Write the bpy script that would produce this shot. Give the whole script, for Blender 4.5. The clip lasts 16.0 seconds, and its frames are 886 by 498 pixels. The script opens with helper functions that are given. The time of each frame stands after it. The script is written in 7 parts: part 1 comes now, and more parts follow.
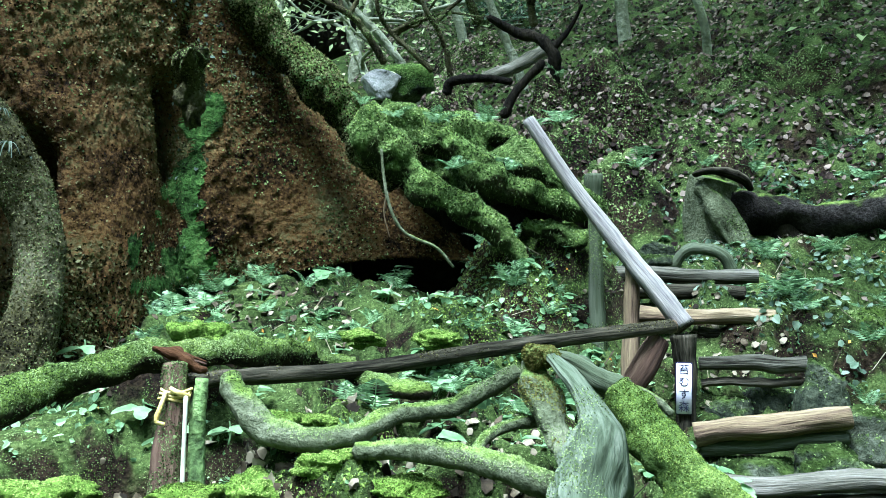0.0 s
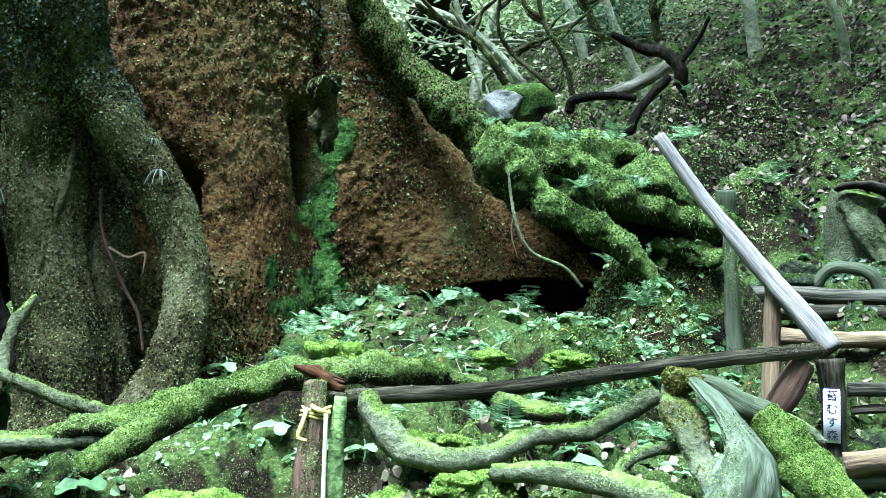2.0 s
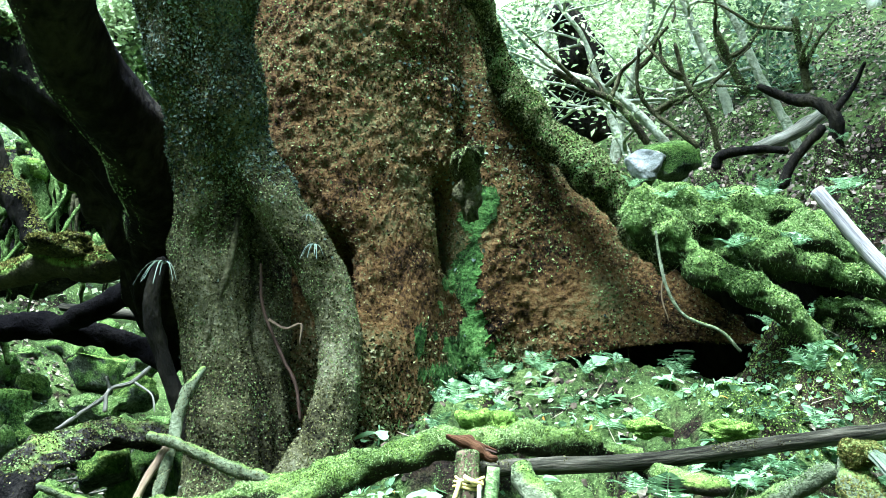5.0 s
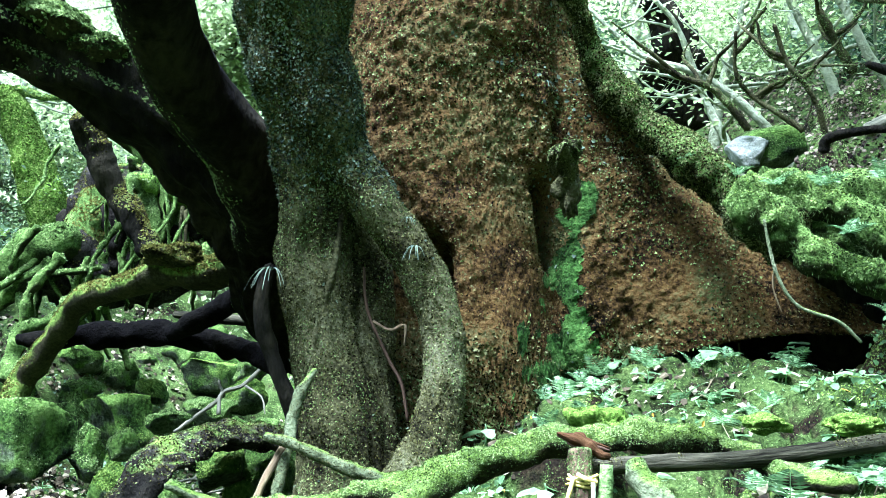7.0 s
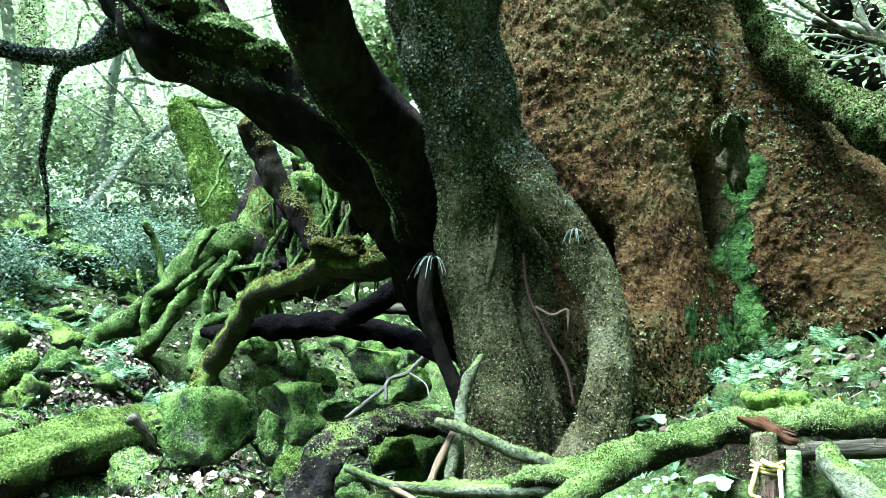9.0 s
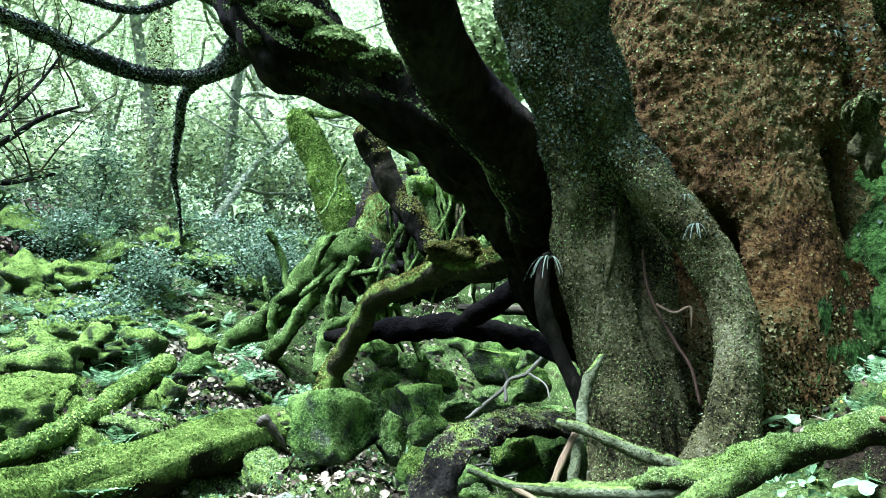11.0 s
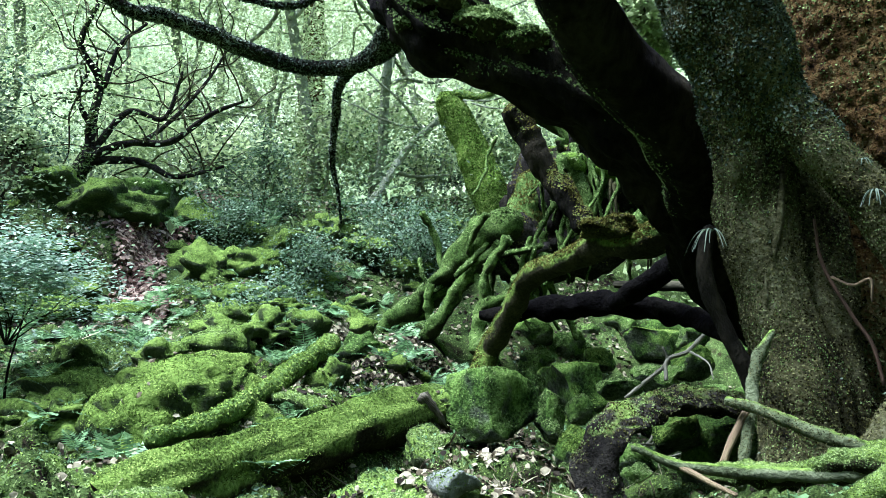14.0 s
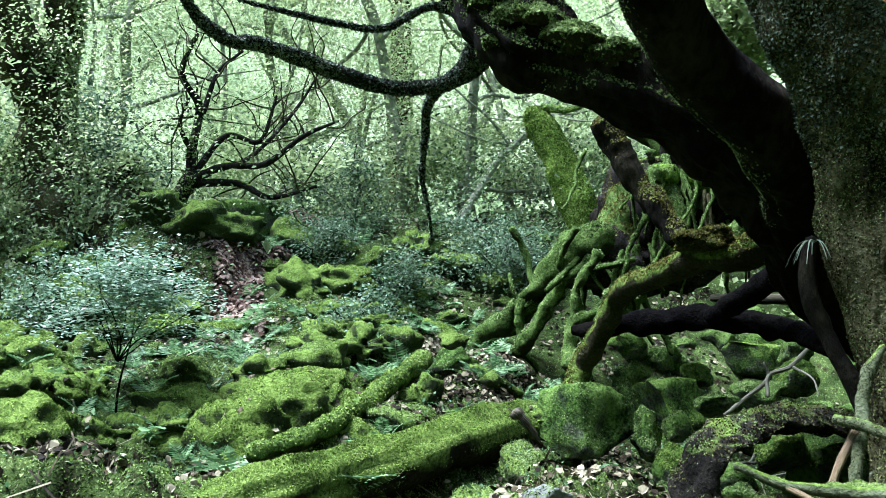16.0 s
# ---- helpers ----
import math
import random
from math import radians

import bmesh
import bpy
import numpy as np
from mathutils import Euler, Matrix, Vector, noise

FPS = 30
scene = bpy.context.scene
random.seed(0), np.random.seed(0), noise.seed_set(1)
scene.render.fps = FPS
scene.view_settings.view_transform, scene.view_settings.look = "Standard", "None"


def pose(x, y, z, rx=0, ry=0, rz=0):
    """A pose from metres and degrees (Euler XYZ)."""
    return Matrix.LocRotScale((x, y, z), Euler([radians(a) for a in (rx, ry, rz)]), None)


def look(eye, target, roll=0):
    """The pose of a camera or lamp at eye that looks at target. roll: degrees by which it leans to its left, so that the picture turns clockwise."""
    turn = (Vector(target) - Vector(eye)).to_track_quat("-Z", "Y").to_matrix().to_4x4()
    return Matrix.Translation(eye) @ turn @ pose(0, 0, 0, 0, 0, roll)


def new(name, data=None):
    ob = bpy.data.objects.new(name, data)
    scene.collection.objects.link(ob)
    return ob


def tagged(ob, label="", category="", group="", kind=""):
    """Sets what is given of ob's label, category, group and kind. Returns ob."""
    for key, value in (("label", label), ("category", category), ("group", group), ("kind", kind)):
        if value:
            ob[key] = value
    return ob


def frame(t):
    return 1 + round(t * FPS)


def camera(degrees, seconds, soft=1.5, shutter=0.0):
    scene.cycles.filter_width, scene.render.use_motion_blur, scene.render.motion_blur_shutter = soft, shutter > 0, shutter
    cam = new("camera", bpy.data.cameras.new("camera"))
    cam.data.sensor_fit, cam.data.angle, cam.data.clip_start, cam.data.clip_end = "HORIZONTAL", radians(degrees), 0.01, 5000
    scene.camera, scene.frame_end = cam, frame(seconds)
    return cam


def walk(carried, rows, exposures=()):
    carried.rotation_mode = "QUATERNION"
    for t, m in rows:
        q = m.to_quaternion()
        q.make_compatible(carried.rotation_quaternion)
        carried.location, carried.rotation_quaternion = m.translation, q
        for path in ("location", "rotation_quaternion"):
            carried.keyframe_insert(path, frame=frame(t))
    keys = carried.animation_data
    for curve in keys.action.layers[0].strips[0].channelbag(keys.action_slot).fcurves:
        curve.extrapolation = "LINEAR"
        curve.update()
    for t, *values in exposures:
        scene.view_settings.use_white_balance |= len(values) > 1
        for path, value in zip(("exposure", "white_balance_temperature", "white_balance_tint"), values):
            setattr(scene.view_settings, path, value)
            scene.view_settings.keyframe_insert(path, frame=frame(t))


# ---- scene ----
# ---------------- camera ----------------
cam = camera(55.88, 16.0, soft=0.75)
PATH = [
    (0.0, look((0.001, 0.000, 1.600), (2.908, 9.541, 2.324), 1.32)),
    (0.5, look((-0.004, 0.001, 1.600), (2.768, 9.579, 2.361), 1.29)),
    (1.0, look((-0.012, 0.001, 1.603), (2.441, 9.661, 2.428), 1.34)),
    (1.5, look((-0.027, 0.006, 1.599), (1.937, 9.773, 2.461), 1.42)),
    (2.0, look((-0.037, 0.012, 1.601), (1.473, 9.854, 2.524), 1.67)),
    (2.5, look((-0.038, 0.018, 1.604), (1.126, 9.895, 2.648), 1.71)),
    (3.0, look((-0.038, 0.015, 1.608), (0.713, 9.906, 2.869), 1.45)),
    (3.5, look((-0.042, 0.010, 1.613), (0.329, 9.898, 3.063), 1.28)),
    (4.0, look((-0.047, 0.005, 1.614), (0.092, 9.873, 3.227), 1.34)),
    (6.5, look((-0.066, 0.004, 1.609), (-1.033, 9.821, 3.249), 0.77)),
    (7.0, look((-0.079, -0.001, 1.610), (-1.410, 9.779, 3.219), 0.40)),
    (7.5, look((-0.095, -0.006, 1.609), (-1.707, 9.736, 3.190), -0.05)),
    (8.0, look((-0.108, -0.020, 1.603), (-2.080, 9.663, 3.137), -0.37)),
    (8.5, look((-0.109, -0.008, 1.604), (-2.669, 9.544, 3.090), -0.34)),
    (9.0, look((-0.110, 0.002, 1.605), (-3.222, 9.394, 3.058), -0.31)),
    (11.5, look((-0.110, -0.001, 1.606), (-4.736, 8.743, 3.070), -0.95)),
    (12.0, look((-0.116, 0.003, 1.604), (-4.991, 8.617, 3.026), -0.95)),
    (12.5, look((-0.119, 0.000, 1.603), (-5.219, 8.495, 2.953), -0.83)),
    (13.0, look((-0.124, 0.000, 1.602), (-5.513, 8.325, 2.891), -0.67)),
    (13.5, look((-0.126, -0.009, 1.602), (-5.829, 8.107, 2.870), -0.87)),
    (14.0, look((-0.125, -0.015, 1.600), (-6.058, 7.935, 2.862), -1.02)),
    (14.5, look((-0.123, -0.021, 1.600), (-6.266, 7.760, 2.907), -1.08)),
    (15.0, look((-0.119, -0.036, 1.603), (-6.485, 7.552, 2.980), -0.99)),
    (15.5, look((-0.121, -0.042, 1.603), (-6.685, 7.366, 3.027), -1.02)),
    (16.0, look((-0.120, -0.041, 1.604), (-6.848, 7.212, 3.062), -1.06)),
]
walk(cam, PATH, [(0.0, 2.75, 4880, 25), (2.0, 3.05, 4850, 24), (4.0, 3.45, 4850, 24), (7.0, 3.55, 4850, 25), (9.0, 3.5, 4850, 26), (11.5, 3.05, 4950, 28), (13.0, 2.75, 5030, 28), (16.0, 2.5, 5130, 29)])

# ---------------- sky and light ----------------
sky = bpy.data.worlds.new("sky")
scene.world = sky
sky.use_nodes = True
sn, sl = sky.node_tree.nodes, sky.node_tree.links
tex = sn.new("ShaderNodeTexSky")
tex.sky_type, tex.sun_disc = "NISHITA", False
tex.sun_elevation, tex.sun_rotation = radians(70), radians(-142)
tex.air_density, tex.dust_density = 1.0, 4.0
sl.new(tex.outputs["Color"], sn["Background"].inputs["Color"])
sn["Background"].inputs["Strength"].default_value = 0.098
sun_data = bpy.data.lights.new("overcast_sun", "SUN")
sun_data.energy, sun_data.angle, sun_data.color = 3.3, radians(28), (1.0, 0.98, 0.92)
sun = new("overcast_sun", sun_data)
sun.matrix_world = look((-2.1, -2.7, 9.4), (0, 0, 0))


# ---------------- noise and mesh tools ----------------
RNG = np.random.default_rng(7)
DENSE = 0.95  # share of the moss blades that are built


def lattice(i, j, k, seed):
    n = (i * 374761393 + j * 668265263 + k * 2147483647 + seed * 974711) & 0xFFFFFFFF
    n = ((n ^ (n >> 13)) * 1274126177) & 0xFFFFFFFF
    n = ((n ^ (n >> 16)) * 2246822519) & 0xFFFFFFFF
    return ((n >> 8) & 0xFFFF) / 32767.5 - 1.0


def value_noise(p, size, seed=0):
    """Smooth noise in -1..1 at points p (n x 3), with cells of that size in metres."""
    q = np.asarray(p, float) / size
    b = np.floor(q).astype(np.int64)
    f = q - b
    f = f * f * (3 - 2 * f)
    out = np.zeros(len(q))
    for dx in (0, 1):
        wx = f[:, 0] if dx else 1 - f[:, 0]
        for dy in (0, 1):
            wy = f[:, 1] if dy else 1 - f[:, 1]
            for dz in (0, 1):
                wz = f[:, 2] if dz else 1 - f[:, 2]
                out += wx * wy * wz * lattice(b[:, 0] + dx, b[:, 1] + dy, b[:, 2] + dz, seed)
    return out


def fbm(p, size, octaves=3, seed=0):
    out, amp = 0, 1.0
    for o in range(octaves):
        out = out + amp * value_noise(p, size / 2**o, seed + 17 * o)
        amp *= 0.5
    return out


def step(a, b, x):
    t = np.clip((x - a) / (b - a), 0, 1)
    return t * t * (3 - 2 * t)


ALONG = {}


def mesh(name, verts, faces, material, smooth=True):
    """A mesh from arrays; faces is an array, or a list of arrays, of equal-sided polygons."""
    me = bpy.data.meshes.new(name)
    blocks = faces if isinstance(faces, list) else [faces]
    blocks = [np.asarray(b, np.int32) for b in blocks if len(b)]
    me.vertices.add(len(verts))
    me.vertices.foreach_set("co", np.asarray(verts, np.float32).ravel())
    loops = np.concatenate([b.ravel() for b in blocks])
    sizes = np.concatenate([np.full(len(b), b.shape[1], np.int32) for b in blocks])
    me.loops.add(len(loops))
    me.loops.foreach_set("vertex_index", loops)
    me.polygons.add(len(sizes))
    me.polygons.foreach_set("loop_start", np.concatenate([[0], np.cumsum(sizes)[:-1]]).astype(np.int32))
    me.polygons.foreach_set("use_smooth", np.full(len(sizes), smooth))
    me.update(calc_edges=True)
    me.validate()
    me.materials.append(material)
    if id(verts) in ALONG:
        lie = me.attributes.new("along", "FLOAT_VECTOR", "POINT")
        lie.data.foreach_set("vector", ALONG[id(verts)][1].astype(np.float32).ravel())
    return me


def part(name, geo, material, parent=None, label="", kind="", smooth=True):
    """One mesh object, under its thing where there is one."""
    me = geo if isinstance(geo, bpy.types.Mesh) else mesh(name, geo[0], geo[1], material, smooth)
    ob = new(name, me)
    if parent is not None:
        ob.parent = parent
        ob.matrix_parent_inverse = Matrix.Translation(parent.location).inverted() if parent.parent is None else Matrix()
    if label or kind:
        tagged(ob, label, kind=kind)
    return ob


def thing(name, at, label, category, group="", kind=""):
    """An Empty at the base of a thing that has parts."""
    ob = new(name)
    ob.location = at
    ob.empty_display_size = 0.1
    return tagged(ob, label, category, group, kind)


def spline(points, per=8):
    """Catmull-Rom through rows of x, y, z, radius."""
    p = np.array([(*q[0], q[1]) for q in points], float)
    p = np.vstack([2 * p[0] - p[1], p, 2 * p[-1] - p[-2]])
    out = []
    for a, b, c, d in zip(p[:-3], p[1:-2], p[2:-1], p[3:]):
        t = np.linspace(0, 1, per, endpoint=False)[:, None]
        out.append(0.5 * (2 * b + (c - a) * t + (2 * a - 5 * b + 4 * c - d) * t**2 + (3 * b - a - 3 * c + d) * t**3))
    return np.vstack(out + [p[-2:-1]])


def tube(points, sides=14, per=8, rough=0.18, grain=0.0, flat=1.0, seed=0, cap=0.6, twist=0.0):
    """A limb, root or log: a tapered tube through rows of (place, radius), with lumps and lengthwise grain."""
    s = spline(points, per)
    path, rad = s[:, :3], np.maximum(s[:, 3], 0.002)
    tang = np.gradient(path, axis=0)
    tang /= np.linalg.norm(tang, axis=1)[:, None] + 1e-9
    ref = np.array([0.0, 0, 1]) if abs(tang[0, 2]) < 0.9 else np.array([1.0, 0, 0])
    side = np.cross(tang[0], ref)
    sides_, ups = [], []
    for t in tang:
        side = side - t * (side @ t)
        side /= np.linalg.norm(side) + 1e-9
        sides_.append(side)
        ups.append(np.cross(side, t))
    sides_, ups = np.array(sides_), np.array(ups)
    a = np.linspace(0, 2 * np.pi, sides, endpoint=False)
    n = len(path)
    aa = a[None] + np.linspace(0, twist, n)[:, None]
    unit = np.cos(aa)[..., None] * sides_[:, None] + flat * np.sin(aa)[..., None] * ups[:, None]
    base = path[:, None] + unit * rad[:, None, None]
    flatp = base.reshape(-1, 3) + seed * 3.1
    size = max(float(rad.mean()), 0.01)
    bump = rough * fbm(flatp, size * 1.8, 3, seed)
    if grain:
        ring = np.stack([np.cos(aa) * 3, np.sin(aa) * 3, np.repeat(np.arange(n)[:, None] * 0.05, sides, 1)], -1).reshape(-1, 3)
        bump = bump + grain * value_noise(ring, 0.5, seed + 5)
    verts = (base + unit * rad[:, None, None] * bump.reshape(n, sides)[..., None]).reshape(-1, 3)
    i, j = np.arange(n - 1)[:, None] * sides, np.arange(sides)[None]
    k = (j + 1) % sides
    quads = np.stack([i + j, i + k, i + sides + k, i + sides + j], -1).reshape(-1, 4)
    v0 = path[0] - tang[0] * rad[0] * cap
    v1 = path[-1] + tang[-1] * rad[-1] * cap
    verts = np.vstack([verts, v0, v1])
    run = np.concatenate([[0], np.cumsum(np.linalg.norm(np.diff(path, axis=0), axis=1))])
    lie = np.stack([np.cos(aa) * rad[:, None], np.sin(aa) * rad[:, None], np.repeat(run[:, None], sides, 1)], -1).reshape(-1, 3) + seed * 0.37
    ALONG[id(verts)] = (verts, np.vstack([lie, lie[:1], lie[-1:]]))
    e = len(verts) - 2
    jj = np.arange(sides)
    kk = (jj + 1) % sides
    last = (n - 1) * sides
    tris = np.vstack([np.stack([kk, jj, 0 * jj + e], -1), np.stack([last + jj, last + kk, 0 * jj + e + 1], -1)])
    return verts, [quads[:, ::-1], tris[:, ::-1]]


def join(geos):
    verts, quads, tris, n = [], [], [], 0
    for v, blocks in geos:
        for b in blocks if isinstance(blocks, list) else [blocks]:
            (quads if b.shape[1] == 4 else tris).append(b + n)
        verts.append(v)
        n += len(v)
    return np.vstack(verts), [np.vstack(g) for g in (quads, tris) if g]


def ico(level):
    bm = bmesh.new()
    bmesh.ops.create_icosphere(bm, subdivisions=level, radius=1.0)
    v = np.array([q.co[:] for q in bm.verts])
    f = np.array([[q.index for q in g.verts] for g in bm.faces])
    bm.free()
    return v, f


BALL = {n: ico(n) for n in (2, 3, 4, 5)}


def stone(at, size, seed, level=4, rough=0.16, facets=7, turn=0.0, tilt=0.0, skirt=1.0):
    """A boulder: a ball cut by random planes, then roughened."""
    v, f = BALL[level]
    v = v.copy()
    r = np.random.default_rng(seed)
    for _ in range(facets):
        d = r.normal(size=3)
        d /= np.linalg.norm(d)
        h = r.uniform(0.55, 0.85)
        over = np.maximum(v @ d - h, 0)
        v -= 0.9 * over[:, None] * d
    v += v * (rough * fbm(v + seed, 0.7, 3, seed) + rough * 0.25 * fbm(v + seed, 0.16, 2, seed))[:, None]
    if skirt > 1:
        # the lower half flares out and sinks into the ground
        low = np.clip(-v[:, 2], 0, 1)
        out = np.linalg.norm(v[:, :2], axis=1)
        wide = np.where(v[:, 2] < 0, np.maximum(out, np.minimum(1.0, out * 6) * (0.95 + 0.3 * low)), out)
        v[:, :2] *= (wide / (out + 1e-6))[:, None]
        v[:, 2] = np.where(v[:, 2] < 0, v[:, 2] * skirt, v[:, 2])
    m = np.array((Euler((tilt, 0, turn)).to_matrix()))
    return (v * np.array(size)) @ m.T + np.array(at), f


def block(at, size, seed, level=4, rough=0.1, turn=0.0, tilt=0.0):
    """A blocky rock: a ball cut flat on six uneven sides and at some corners, with a rough skin."""
    v, f = BALL[level]
    r = np.random.default_rng(seed)
    v = v * 1.3
    for d, h in [((1, 0, 0), 0.8), ((-1, 0, 0), 0.85), ((0, 1, 0), 0.85), ((0, -1, 0), 0.8), ((0, 0, 1), 0.72), ((0, 0, -1), 0.9)] + [(None, 1.0)] * 3:
        d = np.array(d, float) + 0.16 * r.normal(size=3) if d else r.normal(size=3)
        d /= np.linalg.norm(d)
        over = np.maximum(v @ d - h * r.uniform(0.85, 1.08), 0)
        v = v - 0.97 * over[:, None] * d
    v = v + v * (rough * fbm(v + seed, 0.9, 3, seed) + rough * 0.5 * np.abs(fbm(v + seed, 0.22, 3, seed)))[:, None]
    m = np.array(Euler((tilt, tilt * 0.6, turn)).to_matrix())
    return (v * np.array(size)) @ m.T + np.array(at), f


def triangles(geo):
    v, blocks = geo
    out = []
    for b in blocks if isinstance(blocks, list) else [blocks]:
        out += [b[:, [0, 1, 2]]] + ([b[:, [0, 2, 3]]] if b.shape[1] == 4 else [])
    return np.asarray(v), np.vstack(out)


def scatter(geo, count, keep=None, rng=None):
    """Random places and normals on a surface; keep(p, n) gives a chance for each."""
    rng = rng or RNG
    v, t = triangles(geo)
    a, b, c = v[t[:, 0]], v[t[:, 1]], v[t[:, 2]]
    cr = np.cross(b - a, c - a)
    area = np.linalg.norm(cr, axis=1)
    pick = rng.choice(len(t), count, p=area / area.sum())
    u, w = rng.random(count), rng.random(count)
    flip = u + w > 1
    u[flip], w[flip] = 1 - u[flip], 1 - w[flip]
    p = a[pick] + u[:, None] * (b - a)[pick] + w[:, None] * (c - a)[pick]
    n = cr[pick] / (area[pick, None] + 1e-12)
    if keep is not None:
        ok = rng.random(count) < keep(p, n)
        p, n = p[ok], n[ok]
    return p, n


def plant(template, p, n, size, rng=None, lean=0.35, lift=0.0):
    """Copies of a small template (verts with z outwards, faces) joined into one mesh."""
    rng = rng or RNG
    tv, tf = template
    k = len(p)
    n = n + lean * rng.normal(size=(k, 3))
    n /= np.linalg.norm(n, axis=1)[:, None] + 1e-9
    x = np.cross(n, rng.normal(size=(k, 3)))
    x /= np.linalg.norm(x, axis=1)[:, None] + 1e-9
    y = np.cross(n, x)
    s = rng.uniform(*size, k)[:, None, None]
    v = p[:, None] + s * (tv[None, :, :1] * x[:, None] + tv[None, :, 1:2] * y[:, None] + (tv[None, :, 2:] + lift) * n[:, None])
    f = tf[None] + (np.arange(k) * len(tv))[:, None, None]
    return v.reshape(-1, 3), f.reshape(-1, tf.shape[1])


# moss sprig: one small leaf; leaf: a folded diamond; dead leaf: a curled lobed leaf
SPRIG = (np.array([[-0.3, -0.12, 0.0], [0.3, -0.12, 0.02], [0.0, 0.42, 0.3]], float), np.array([[0, 1, 2]]))
LEAF = (np.array([[0, 0, 0], [0.3, 0.45, 0.12], [0, 1.0, 0.05], [-0.3, 0.45, 0.12]]), np.array([[0, 1, 2], [0, 2, 3]]))
DEAD = (np.array([[0, -0.5, 0.0], [0.42, -0.2, 0.16], [0.34, 0.3, 0.2], [0, 0.62, 0.06], [-0.42, 0.25, 0.1], [-0.36, -0.25, 0.22]]),
        np.array([[0, 1, 5], [1, 2, 3], [3, 4, 5], [1, 3, 5]]))
IVY = (np.array([[0, 0, 0.1], [0.4, 0.25, 0.22], [0.3, 0.75, 0.2], [0, 1.0, 0.12], [-0.3, 0.75, 0.2], [-0.4, 0.25, 0.22]]),
       np.array([[0, 1, 2], [0, 2, 3], [0, 3, 4], [0, 4, 5]]))


# ---------------- materials ----------------
def material(name, colours, size=0.05, coarse=0.6, rough=0.9, bump=0.5, bump_size=None, specular=0.03, island=0.0, stretch=(1, 1, 1), metal=0.0, sub=0.0, along=False, broad_share=1.3, over=None):
    """Colours (dark to light) laid by two scales of noise, with relief. island: how far each leaf differs; over:
    colours of a growth on faces that look up, and how far they must; a dark base then paints shade on the rest.
    """
    m = bpy.data.materials.new(name)
    m.use_nodes = True
    nt = m.node_tree
    b = nt.nodes["Principled BSDF"]
    geo = nt.nodes.new("ShaderNodeNewGeometry")
    mapping = nt.nodes.new("ShaderNodeMapping")
    mapping.inputs["Scale"].default_value = stretch
    if along:
        lie = nt.nodes.new("ShaderNodeAttribute")
        lie.attribute_name = "along"
        mapping.inputs["Scale"].default_value = (1, 1, 0.07)
        nt.links.new(lie.outputs["Vector"], mapping.inputs["Vector"])
    else:
        nt.links.new(geo.outputs["Position"], mapping.inputs["Vector"])

    def noise_node(scale, detail=6.0):
        n = nt.nodes.new("ShaderNodeTexNoise")
        n.inputs["Scale"].default_value, n.inputs["Detail"].default_value, n.inputs["Roughness"].default_value = 1 / scale, detail, 0.62
        nt.links.new(mapping.outputs["Vector"], n.inputs["Vector"])
        return n

    fine, broad = noise_node(size), noise_node(coarse, 3.0)
    mix = nt.nodes.new("ShaderNodeMath")
    mix.operation = "MULTIPLY_ADD"
    nt.links.new(fine.outputs["Fac"], mix.inputs[0])
    mix.inputs[1].default_value = 0.95
    off = nt.nodes.new("ShaderNodeMath")
    off.operation = "MULTIPLY_ADD"
    nt.links.new(broad.outputs["Fac"], off.inputs[0])
    off.inputs[1].default_value, off.inputs[2].default_value = broad_share, 0.03 - broad_share / 2
    nt.links.new(off.outputs[0], mix.inputs[2])
    value = mix.outputs[0]
    if island:
        r = nt.nodes.new("ShaderNodeMath")
        r.operation = "MULTIPLY_ADD"
        nt.links.new(geo.outputs["Random Per Island"], r.inputs[0])
        r.inputs[1].default_value = island
        add = nt.nodes.new("ShaderNodeMath")
        add.operation = "SUBTRACT"
        nt.links.new(value, add.inputs[0])
        add.inputs[1].default_value = island / 2
        nt.links.new(add.outputs[0], r.inputs[2])
        value = r.outputs[0]
    ramp = nt.nodes.new("ShaderNodeValToRGB")
    e = ramp.color_ramp.elements
    while len(e) < len(colours):
        e.new(0.5)
    for k, c in enumerate(colours):
        e[k].position = 0.22 + 0.56 * k / (len(colours) - 1)
        e[k].color = (*c, 1)
    nt.links.new(value, ramp.inputs["Fac"])
    colour = ramp.outputs["Color"]
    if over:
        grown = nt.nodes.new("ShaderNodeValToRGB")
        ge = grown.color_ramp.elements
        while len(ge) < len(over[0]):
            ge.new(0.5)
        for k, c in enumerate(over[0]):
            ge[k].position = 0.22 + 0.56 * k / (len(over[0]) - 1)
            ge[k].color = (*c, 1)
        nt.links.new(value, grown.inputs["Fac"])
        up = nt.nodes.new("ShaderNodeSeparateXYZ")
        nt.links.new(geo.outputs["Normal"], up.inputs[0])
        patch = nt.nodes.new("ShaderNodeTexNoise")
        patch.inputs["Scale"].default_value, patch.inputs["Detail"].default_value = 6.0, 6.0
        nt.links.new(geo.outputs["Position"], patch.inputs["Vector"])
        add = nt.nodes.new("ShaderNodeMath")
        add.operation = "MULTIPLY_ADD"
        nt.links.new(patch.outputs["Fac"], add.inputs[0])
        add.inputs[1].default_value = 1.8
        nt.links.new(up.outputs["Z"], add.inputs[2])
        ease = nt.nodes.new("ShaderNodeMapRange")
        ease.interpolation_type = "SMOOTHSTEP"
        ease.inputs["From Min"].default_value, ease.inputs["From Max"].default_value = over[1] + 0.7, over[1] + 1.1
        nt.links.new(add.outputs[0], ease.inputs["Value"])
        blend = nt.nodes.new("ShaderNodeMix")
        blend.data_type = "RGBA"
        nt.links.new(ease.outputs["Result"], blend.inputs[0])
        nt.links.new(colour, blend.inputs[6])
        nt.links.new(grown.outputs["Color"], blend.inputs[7])
